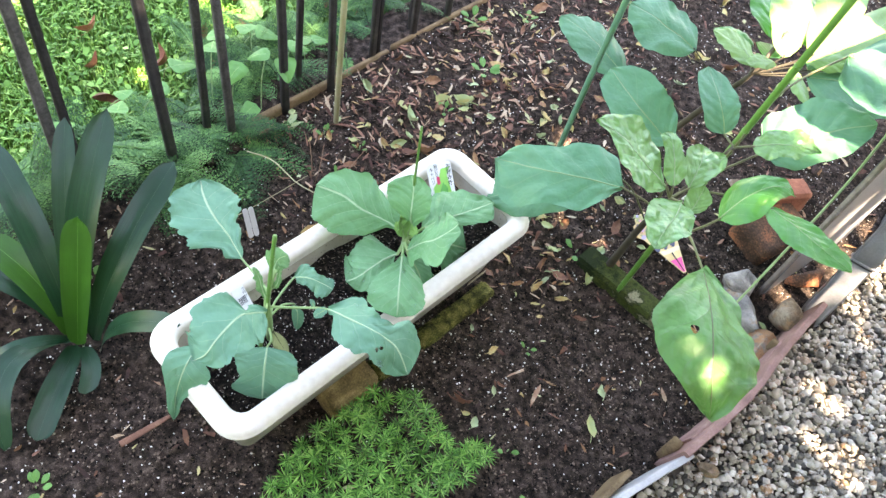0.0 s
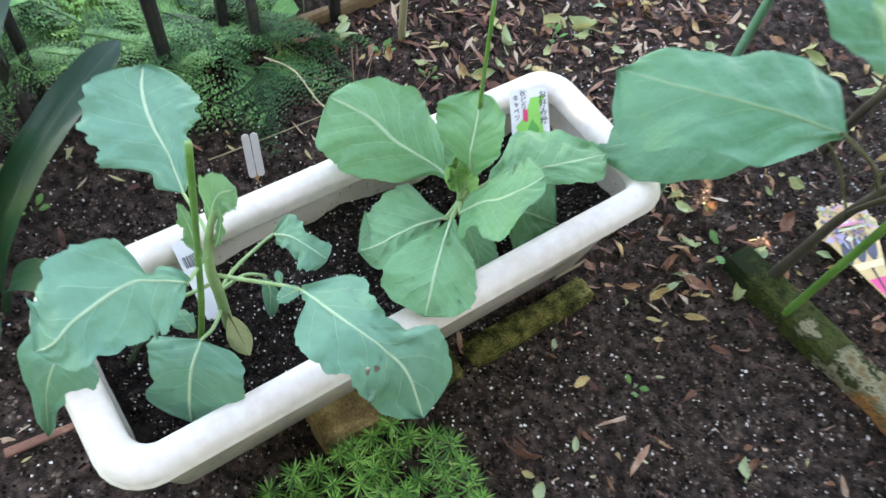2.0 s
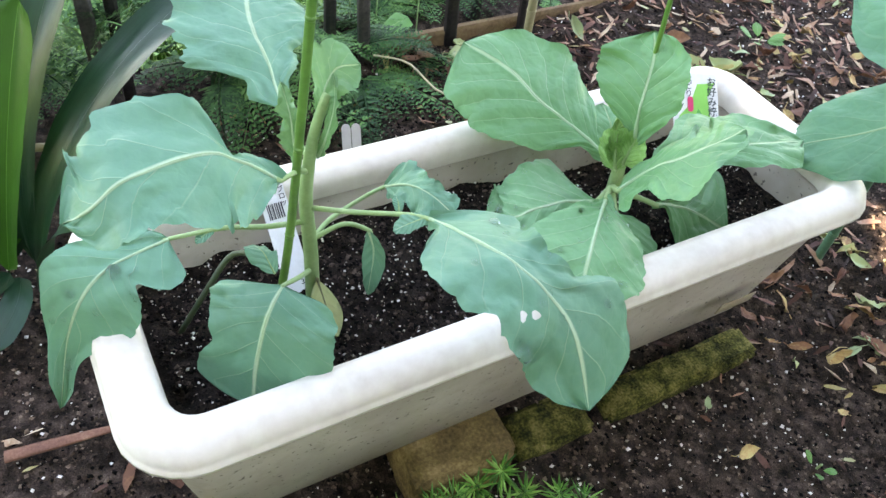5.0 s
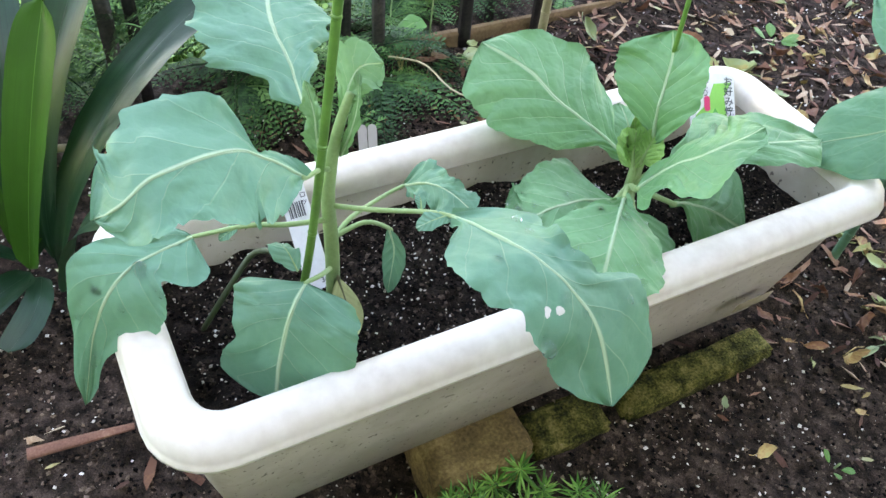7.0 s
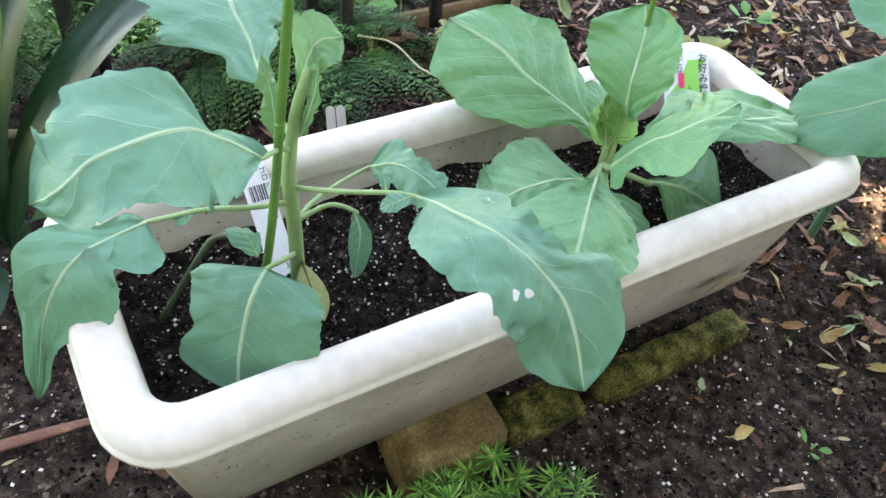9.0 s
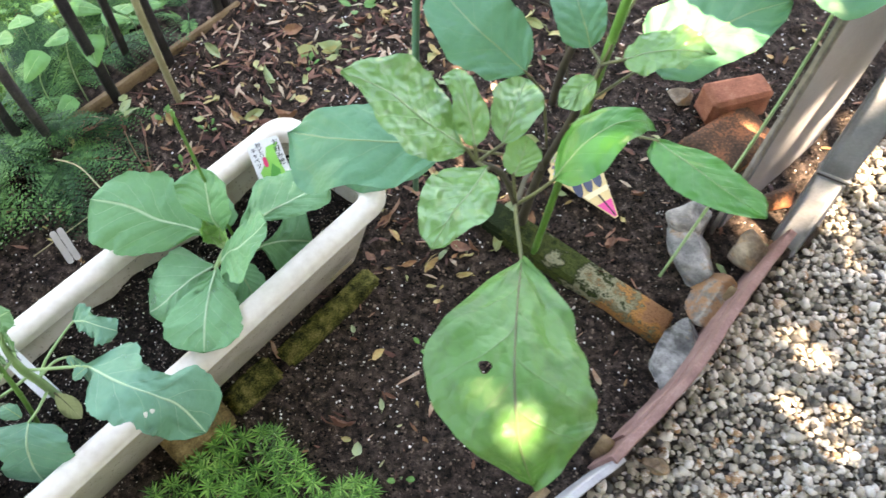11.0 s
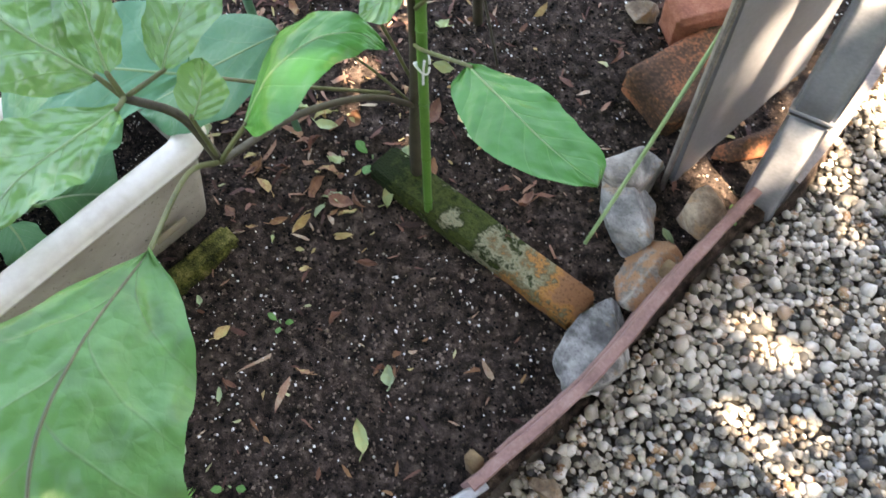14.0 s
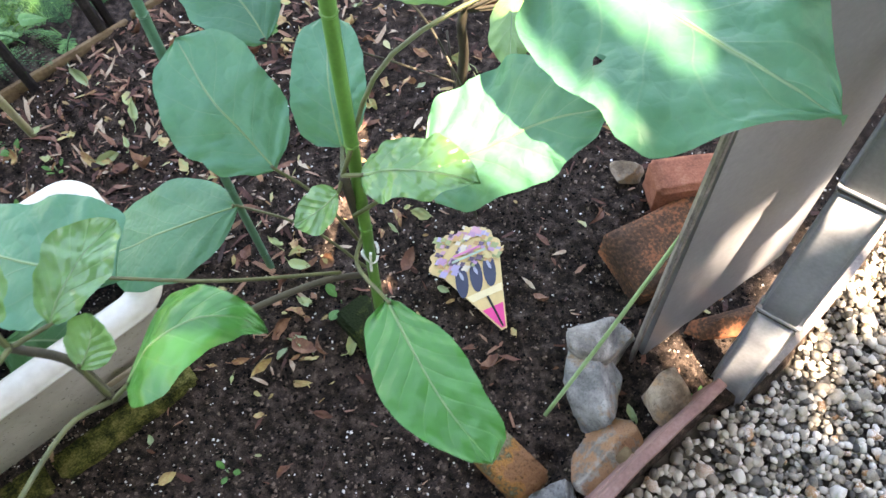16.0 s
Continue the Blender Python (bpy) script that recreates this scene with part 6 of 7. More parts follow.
def build_ferns():
    r = rng(5)
    kinds = [fern_frond(ln, dr, 100 + i) for i, (ln, dr) in enumerate([(0.13, 0.05), (0.16, 0.08), (0.19, 0.10), (0.15, 0.04), (0.11, 0.06)])]
    for me in kinds:
        me.materials.append(MAT["fern"])
    clumps = []
    for s in np.arange(-0.62, 0.02, 0.10):
        for off in (0.002, 0.070):
            clumps.append((s + r.normal() * 0.015, off + r.normal() * 0.015))
    clumps += [(-0.04, -0.045), (0.03, 0.0)]
    for s in np.arange(0.08, 0.62, 0.085):
        for off in (0.085, 0.16, 0.235):
            clumps.append((s + r.normal() * 0.02, off + r.normal() * 0.02))
    for i, (s, off) in enumerate(clumps):
        c = FENCE0 + U * s + W * off
        tall = float(np.clip(-0.05 - s, 0, 0.25)) * 0.32 + (0.035 if off > 0 else 0.0)
        t = thing("fern", "lacy green fern growing at the fence foot", "fern", Matrix.Translation((c[0], c[1], -0.005)), "ferns along the fence")
        for k in range(5):
            # those by the edging board lean away from it
            lean = (W if s > 0.05 and k < 4 else -W) * (1 if off < 0.12 else -1 if k % 2 else 1)
            yaw = (r.uniform(0, 360) if k > 2 and s < 0.05 else math.degrees(math.atan2(lean[1], lean[0])) + r.normal() * 45)
            scale = r.uniform(0.65, 1.10) * (0.8 if s > 0.05 else 1.0)
            part("frond", kinds[r.integers(5)], None, t, "", pose(r.normal() * 0.012, r.normal() * 0.012, 0.02 + tall * r.uniform(0.2, 1.0), r.normal() * 20, -r.uniform(-18, 46), yaw) @ Matrix.Scale(scale, 4))


build_ferns()


# ---- lawn beyond the fence ----
def build_lawn():
    r = rng(6)
    n = 95000
    x, y = r.uniform(-1.15, 1.0, n), r.uniform(1.4, 3.3, n)
    d = fence_side(x, y)
    ok = (d > 0.05) & (d < 1.15) & (r.uniform(size=n) < np.clip(d / 0.15, 0.25, 1))
    x, y = x[ok], y[ok]
    n = len(x)
    h = r.uniform(0.006, 0.026, n)
    a = r.uniform(0, 6.283, n)
    bend = r.uniform(0.5, 1.8, n) * h
    w = r.uniform(0.0008, 0.0021, n)
    ca, sa = np.cos(a), np.sin(a)
    z0 = np.full(n, -0.045)
    p0 = np.stack([x - sa * w, y + ca * w, z0], -1)
    p1 = np.stack([x + sa * w, y - ca * w, z0], -1)
    mx, my, mz = x + ca * bend * 0.35, y + sa * bend * 0.35, z0 + 0.02 + h * 0.7
    p2 = np.stack([mx - sa * w, my + ca * w, mz], -1)
    p3 = np.stack([mx + sa * w, my - ca * w, mz], -1)
    tp = np.stack([x + ca * bend, y + sa * bend, z0 + 0.02 + h], -1)
    t2 = tp + np.stack([sa * w * 0.2, -ca * w * 0.2, np.zeros(n)], -1)
    verts = np.stack([p0, p1, p3, p2, t2, tp], 1).reshape(-1, 3)
    k = np.arange(n)[:, None] * 6
    faces = np.concatenate([k + np.array([[0, 1, 2, 3]]), k + np.array([[3, 2, 4, 5]])], 0)
    g = part("lawn_grass", mesh_from("lawn_grass", verts, faces, smooth=False), MAT["grass"])
    tagged(g, "bright green sunlit lawn grass beyond the fence", "grass", kind="stuff")
    # round clover-like leaves among the blades
    n = 9000
    x, y = r.uniform(-1.4, 1.0, n), r.uniform(1.4, 3.4, n)
    d = fence_side(x, y)
    ok = (d > 0.08) & (d < 1.4)
    x, y = x[ok], y[ok]
    n = len(x)
    s = r.uniform(0.003, 0.0075, n)
    z = r.uniform(-0.02, 0.02, n)
    ring6 = [(math.cos(q), math.sin(q)) for q in np.linspace(0, 2 * math.pi, 7)[:-1]]
    tx, ty = r.normal(0, 0.35, n), r.normal(0, 0.35, n)
    verts = np.stack([np.stack([x + s * cx, y + s * cy, z + s * (cx * tx + cy * ty)], -1) for cx, cy in ring6], 1).reshape(-1, 3)
    faces = np.arange(n * 6).reshape(n, 6)
    g = part("lawn_clover", mesh_from("lawn_clover", verts, faces, smooth=False), MAT["grass"])
    tagged(g, "small round green leaves scattered through the lawn", "clover", kind="stuff")


build_lawn()


def build_vines():
    r = rng(7)
    for s, off, z, size, yaw in [(0.135, 0.00, 0.155, 0.050, -70), (0.110, 0.03, 0.165, 0.040, 200), (0.065, 0.06, 0.13, 0.052, 250), (0.060, 0.01, 0.060, 0.046, -120), (0.20, 0.06, 0.12, 0.042, 20), (0.24, 0.08, 0.10, 0.040, 60), (0.03, 0.10, 0.16, 0.050, 100), (0.13, 0.11, 0.16, 0.045, 150), (0.30, 0.10, 0.06, 0.036, 30), (-0.08, 0.10, 0.12, 0.040, 220), (-0.14, 0.14, 0.10, 0.036, 160), (-0.20, 0.06, 0.16, 0.042, 100), (0.40, 0.12, 0.05, 0.035, -40), (-0.02, 0.16, 0.10, 0.050, 40), (0.10, 0.18, 0.10, 0.052, 120), (0.20, 0.17, 0.08, 0.050, 10), (-0.30, 0.10, 0.14, 0.04, 60)]:
        c = FENCE0 + U * s + W * off + V(0, 0, z)
        t = thing("vine_shoot", "vine shoot with a heart-shaped green leaf at the fence", "vine", group="vine shoots at the fence")
        a = radians(yaw)
        d = V(math.cos(a), math.sin(a), -0.35)
        sd = V(-math.sin(a), math.cos(a), 0)
        tip = c + unit(d) * size
        mid = (c + tip) / 2 + V(0, 0, 0.003)
        me, mm, nn = leaf_mesh(c, tip, mid - sd * size * 0.47, mid + sd * size * 0.47, "heart", seed=int(s * 1000) % 97, nu=14, nv=7, curl=0.15)
        part("leaf", me, MAT["vine"], t)
        foot = c + V(r.normal() * 0.02, r.normal() * 0.02, 0)
        part("shoot", tube_mesh("shoot", spline([(foot[0], foot[1], -0.02), (foot[0], foot[1], z * 0.6), c], 8), 0.0012, 5), MAT["stem_green"], t)


build_vines()


# ---- sedum mat ----
def build_sedum():
    r = rng(8)
    poly = np.array([(0.50, 1.02), (0.547, 1.145), (0.592, 1.205), (0.650, 1.258), (0.735, 1.270), (0.765, 1.222), (0.800, 1.192), (0.872, 1.206), (0.862, 1.165), (0.785, 1.100), (0.775, 1.03), (0.72, 0.97), (0.58, 0.96)])

    def inside(p):
        x, y = p
        c = False
        for (x1, y1), (x2, y2) in zip(poly, np.roll(poly, -1, 0)):
            if (y1 > y) != (y2 > y) and x < (x2 - x1) * (y - y1) / (y2 - y1) + x1:
                c = not c
        return c
    verts, faces = [], []
    pts = []
    for _ in range(9000):
        p = r.uniform((0.48, 0.95), (0.89, 1.28))
        if inside(p) and all((p[0] - q[0]) ** 2 + (p[1] - q[1]) ** 2 > 0.0185 ** 2 for q in pts):
            pts.append(p)
    for x, y in pts:
        z = 0.022 + 0.030 * r.uniform() + 0.012 * math.sin(x * 40) * math.cos(y * 33)
        lean = V(r.normal() * 0.25, r.normal() * 0.25, 1)
        up = unit(lean)
        a = unit(np.cross(up, V(0.3, 1, 0)))
        b = np.cross(up, a)
        for lvl, (cnt, ln, rise) in enumerate([(8, 0.011, 1.1), (11, 0.019, 0.45), (11, 0.021, -0.05), (9, 0.018, -0.25)]):
            c = V(x, y, z) - up * 0.008 * lvl
            for k in range(cnt):
                ang = 2 * math.pi * (k + 0.5 * lvl) / cnt + r.normal() * 0.15
                out = math.cos(ang) * a + math.sin(ang) * b
                d = unit(out + up * (rise + r.normal() * 0.15))
                s = np.cross(d, up)
                ll = ln * r.uniform(0.8, 1.15)
                w = 0.0013
                i = len(verts)
                verts += [c, c + d * ll * 0.5 + s * w, c + d * ll, c + d * ll * 0.5 - s * w, c + d * ll * 0.5 + up * 0.0012]
                faces += [(i, i + 1, i + 4), (i + 1, i + 2, i + 4), (i + 2, i + 3, i + 4), (i + 3, i, i + 4)]
    t = part("sedum_mat", mesh_from("sedum_mat", verts, np.array(faces), smooth=False), MAT["sedum"])
    tagged(t, "mat of bright green star-shaped sedum rosettes on the soil", "sedum", kind="stuff")


build_sedum()


# ---- labels and tags ----
def text_mesh(body, size):
    cu = bpy.data.curves.new("writing", "FONT")
    cu.body, cu.size, cu.align_x, cu.align_y = body, size, "CENTER", "CENTER"
    cu.offset = size * 0.012
    cu.resolution_u = 3
    tmp = new("writing_tmp", cu)
    me = bpy.data.meshes.new_from_object(tmp.evaluated_get(bpy.context.evaluated_depsgraph_get()))
    bpy.data.objects.remove(tmp)
    return me


def flat(poly, th=0.0006):
    bm = bmesh.new()
    f = bm.faces.new([bm.verts.new((x, y, 0)) for x, y in poly])
    ext = bmesh.ops.extrude_face_region(bm, geom=[f])
    bmesh.ops.translate(bm, verts=[v for v in ext["geom"] if isinstance(v, bmesh.types.BMVert)], vec=(0, 0, th))
    bmesh.ops.recalc_face_normals(bm, faces=bm.faces[:])
    return bm


def rect(w, h, cx=0, cy=0, r=0.0):
    if not r:
        return [(cx - w / 2, cy - h / 2), (cx + w / 2, cy - h / 2), (cx + w / 2, cy + h / 2), (cx - w / 2, cy + h / 2)]
    return [(cx + x, cy + y) for x, y in ring(w / 2, h / 2, r, 4)]


def build_cabbage_label():
    m = frame_matrix((0.703, 1.598, 0.212), (0.87, 0.49, -0.03), (-0.12, 0.72, 0.52))
    t = thing("plant_label", "green and white printed plant label stuck in the planter", "label", m)
    card = part("card", flat(rect(0.047, 0.086, 0, -0.008, 0.004), 0.0007), plain("label_white", (0.80, 0.82, 0.80), 0.35), t)
    z = Matrix.Translation((0, 0, 0.0011))
    part("green_print", flat([(-0.016, -0.03), (0.008, -0.046), (0.016, -0.02), (0.012, 0.012), (0.020, 0.026), (0.002, 0.024), (-0.006, 0.004), (-0.018, -0.008)], 0.0003), plain("label_green", (0.22, 0.62, 0.13), 0.35), card, "green leaf print", z)
    part("leaf_print", flat([(-0.008, -0.02), (0.006, -0.03), (0.010, -0.012), (0.002, 0.0)], 0.0003), plain("label_leaf", (0.07, 0.38, 0.08), 0.35), card, "", Matrix.Translation((0, 0, 0.0016)))
    part("red_oval", flat(rect(0.006, 0.015, -0.006, 0.004, 0.0028), 0.0003), plain("label_red", (0.75, 0.06, 0.16), 0.35), card, "", Matrix.Translation((0, 0, 0.0018)))
    ink = plain("label_ink", (0.03, 0.05, 0.05), 0.4)
    for col, x, y0, size, step in (("お好み焼", 0.0165, 0.026, 0.0098, 0.0098), ("秋どり", -0.0075, 0.029, 0.0078, 0.0075), ("キャベツ", -0.0165, 0.024, 0.0078, 0.0075)):
        for i, ch in enumerate(col):
            part("letter", text_mesh(ch, size), ink, card, "", Matrix.Translation((x, y0 - i * step, 0.0021)))


def build_broccoli_card():
    m = frame_matrix((0.443, 1.279, 0.184), (0.60, 0.78, 0.0), (-0.48, 0.40, 0.62))
    t = thing("plant_label", "narrow white plastic plant label with a barcode", "label", m)
    card = part("card", flat([*rect(0.021, 0.10, 0, 0.0, 0.002)], 0.0008), plain("card_white", (0.78, 0.80, 0.82), 0.35), t)
    ink = plain("card_ink", (0.05, 0.05, 0.07), 0.4)
    r = rng(9)
    x = -0.0065
    while x < 0.0060:
        w = r.choice([0.0004, 0.0007, 0.0011])
        part("bar", flat(rect(w, 0.012, x, 0.028), 0.0002), ink, card, "", Matrix.Translation((0, 0, 0.0009)))
        x += w + r.choice([0.0005, 0.0008])
    for i, ch in enumerate("ブロッ"):
        part("letter", text_mesh(ch, 0.0055), ink, card, "", Matrix.Translation((0.0072, 0.043 - i * 0.0052, 0.0012)))
    part("letter", text_mesh("36", 0.006), ink, card, "", Matrix.Translation((0.005, -0.030, 0.0012)))


def build_clip_marker():
    m = frame_matrix((0.380, 1.527, 0.052), (0.80, 0.60, 0), (-0.30, 0.42, 0.86))
    t = thing("marker_clip", "pale plastic two-pronged marker stuck in soil", "marker", m)
    for x in (-0.0058, 0.0058):
        part("prong", flat(rect(0.0100, 0.060, x * 0.95, 0.0175, 0.0048), 0.0016), plain("marker_grey", (0.62, 0.60, 0.58), 0.5), t)
    part("bridge", flat(rect(0.012, 0.006, 0, 0.010), 0.0012), plain("marker_bridge", (0.40, 0.38, 0.37), 0.5), t)


def build_price_tag():
    tip, top = V(1.247, 1.650, 0.026), V(1.155, 1.784, 0.040)
    ax = unit(top - tip)
    m = frame_matrix(tip, np.cross(ax, V(0, 0, 1)), ax)
    t = thing("seedling_tag", "colourful cone-shaped paper tag lying on the soil", "tag", m)
    ln = float(np.linalg.norm(top - tip))
    pts = [(0.004, 0.0), (0.024, 0.052), (0.042, 0.098)]
    scal = []
    for k, a in enumerate(np.linspace(-0.25, math.pi + 0.25, 44)):
        rr = 1 + 0.05 * math.cos(k * 1.3) + 0.035 * math.cos(k * 0.45 + 1)
        scal.append((0.052 * rr * math.cos(a), 0.108 + (ln - 0.118) * rr * max(0, math.sin(a)) ** 0.8))
    poly = pts + scal + [(-0.042, 0.098), (-0.024, 0.052), (-0.004, 0.0)]
    card = part("card", flat(poly, 0.0012), plain("tag_yellow", (0.74, 0.54, 0.24), 0.4), t)

    def bit(name, poly_, col, lvl, label=""):
        part(name, flat(poly_, 0.0003), plain("tag_" + name, col, 0.4), card, label, Matrix.Translation((0, 0, 0.0014 + 0.0005 * lvl)))
    bit("pink_tip", [(0.003, 0.002), (0.015, 0.034), (-0.015, 0.034), (-0.003, 0.002)], (0.85, 0.08, 0.28), 0, "pink point of the tag")
    bit("slit", [(0.0012, 0.004), (0.0016, 0.050), (-0.0016, 0.050), (-0.0012, 0.004)], (0.02, 0.02, 0.02), 1)
    bit("cream_band", [(-0.022, 0.050), (0.022, 0.050), (0.026, 0.060), (-0.026, 0.060)], (0.85, 0.72, 0.42), 0)
    for k, x in enumerate((-0.022, -0.001, 0.019)):
        o = [(x + 0.0092 * math.cos(a) + 0.30 * 0.023 * math.sin(a), 0.083 + 0.023 * math.sin(a)) for a in np.linspace(0, 6.283, 15)[:-1]]
        bit("dark_oval", o, (0.05, 0.06, 0.10), 1)
        bit("oval_shine", [(x + 0.0025 + 0.0022 * math.cos(a), 0.090 + 0.007 * math.sin(a)) for a in np.linspace(0, 6.283, 11)[:-1]], (0.40, 0.42, 0.50), 3)
    r = rng(12)
    for k in range(130):
        x, y = r.uniform(-0.048, 0.048), r.uniform(0.098, ln - 0.008)
        if x * x / 0.045 ** 2 + ((y - 0.11) / (ln - 0.11)) ** 2 > 1.0:
            continue
        col = [(0.46, 0.40, 0.58), (0.66, 0.36, 0.42), (0.36, 0.40, 0.18), (0.72, 0.56, 0.26), (0.62, 0.36, 0.16), (0.16, 0.11, 0.15), (0.74, 0.66, 0.50), (0.52, 0.30, 0.44)][k % 8]
        s = r.uniform(0.0025, 0.0065)
        bit("blossom_print", [(x + s * (1 + 0.25 * math.cos(4 * a)) * math.cos(a), y + s * (1 + 0.25 * math.cos(4 * a)) * math.sin(a) * 0.8) for a in np.linspace(0, 6.283, 17)[:-1]], col, 1 + k * 0.03)
    for k, y in enumerate((0.112, 0.119)):
        bit("print_bar", rect(0.05 - 0.01 * k, 0.003, 0.002, y), (0.72, 0.24, 0.42) if k else (0.42, 0.55, 0.40), 9)


build_cabbage_label()
build_broccoli_card()
build_clip_marker()
build_price_tag()


# ---- small plants, twigs, fallen leaves ----
def build_weeds():
    r = rng(14)
    for x, y, k, size in [(0.780, 2.105, 6, 0.024), (0.178, 1.020, 6, 0.017), (0.735, 2.28, 5, 0.024), (0.33, 1.375, 6, 0.014), (0.455, 1.835, 6, 0.013), (0.535, 1.815, 4, 0.012), (0.87, 2.33, 4, 0.018), (1.02, 1.665, 3, 0.022), (0.12, 1.40, 4, 0.016), (0.80, 1.73, 3, 0.020), (1.50, 1.60, 4, 0.010), (0.93, 1.42, 3, 0.012), (0.905, 1.215, 2, 0.014), (0.95, 1.13, 2, 0.015), (0.50, 1.74, 4, 0.011), (0.90, 2.55, 5, 0.025), (0.70, 1.96, 4, 0.014)]:
        z = float(soil_z(np.array([x]), np.array([y]))[0])
        t = thing("seedling_weed", "small green weed seedling growing from the soil", "weed", Matrix.Translation((x, y, z)), "weed seedlings")
        for i in range(k):
            a = 2 * math.pi * i / k + r.normal() * 0.4
            b = V(math.cos(a), math.sin(a), 0.25) * size * 0.5
            tip = V(math.cos(a), math.sin(a), 0.2) * size * 1.5 + V(0, 0, r.uniform(0.0, 0.012))
            sd = V(-math.sin(a), math.cos(a), 0) * size * 0.33
            c = (b + tip) / 2 + V(0, 0, 0.002)
            me, _, _ = leaf_mesh(b, tip, c - sd, c + sd, "oval", seed=200 + i, nu=8, nv=3, curl=0.1)
            part("leaf", me, MAT["weed"], t)
        part("stem", tube_mesh("stem", spline([(0, 0, -0.01), (0, 0, 0.004), (0.001, 0, 0.010)], 5), 0.0012, 5), MAT["stem_green"], t)


build_weeds()


def build_twigs():
    tw = MAT["bamboo"]
    red = plain("red_twig", (0.30, 0.17, 0.11), 0.7)
    for label, path, rad, m in [
        ("pale curved dry twig reaching over the planter edge", [(0.332, 1.675, 0.098), (0.389, 1.642, 0.126), (0.447, 1.586, 0.144), (0.505, 1.536, 0.181)], 0.0013, tw),
        ("thin dry stem lying behind the planter", [(0.30, 1.545, 0.010), (0.37, 1.62, 0.016), (0.445, 1.715, 0.014)], 0.0012, tw),
        ("thin red-brown twig upright in the soil", [(0.452, 1.715, 0.0), (0.454, 1.698, 0.073), (0.444, 1.712, 0.128)], 0.0010, red),
        ("thin red-brown twig upright in the soil", [(0.462, 1.708, 0.0), (0.471, 1.697, 0.072), (0.473, 1.713, 0.118)], 0.0009, red),
        ("thin red-brown twig leaning over the soil", [(0.500, 1.720, 0.0), (0.530, 1.745, 0.04), (0.556, 1.755, 0.095)], 0.0010, red),
        ("dark twig leaning near the eggplant", [(1.185, 1.815, 0.02), (1.159, 1.864, 0.137), (1.134, 1.929, 0.266)], 0.0022, MAT["stem_purple"]),
        ("dry stick lying near the strap leaves", [(-0.08, 1.33, 0.012), (0.03, 1.40, 0.02), (0.10, 1.46, 0.016)], 0.006, tw),
        ("flat brown strip of bark on the soil", [(0.275, 1.105, 0.006), (0.305, 1.135, 0.008), (0.335, 1.165, 0.006)], 0.006, MAT["mulch"]),
    ]:
        me = tube_mesh("twig", spline(path, 12), [rad, rad * 0.9, rad * 0.6], 6)
        if "strip" in label:
            for v in me.vertices:
                v.co.z = 0.006 + (v.co.z - 0.006) * 0.25
        t = part("twig", me, m)
        tagged(t, label, "twig", "twigs and sticks")


build_twigs()


def fallen_mesh(ln, wd, fold, curl, seed):
    r = rng(seed)
    nu, nv = 9, 3
    u = np.linspace(0, 1, nu)
    w = np.sin(np.pi * u ** 0.85) ** 0.8 * wd / 2 * (1 + 0.08 * np.sin(u * 14 + seed))
    verts = []
    for i in range(nu):
        for j in range(-nv, nv + 1):
            q = j / nv
            verts.append((u[i] * ln - ln / 2, w[i] * q + 0.1 * wd * math.sin(u[i] * 3 + seed), abs(q) * fold * w[i] + curl * (u[i] - 0.5) ** 2 * ln + 0.0008 * r.normal()))
    k = 2 * nv + 1
    faces = [(i * k + j, i * k + j + 1, (i + 1) * k + j + 1, (i + 1) * k + j) for i in range(nu - 1) for j in range(k - 1)]
    v, f = tube([(ln / 2 - ln - ln * 0.2, 0.004, 0.002), (-ln / 2, 0, 0), (ln * 0.1, 0, -0.0004)], [0.0006, 0.0006, 0.0003], 4)
    b = len(verts)
    verts += [tuple(q) for q in v]
    faces += [tuple(a + b for a in q) for q in f]
    return mesh_from("fallen_leaf", verts, faces)


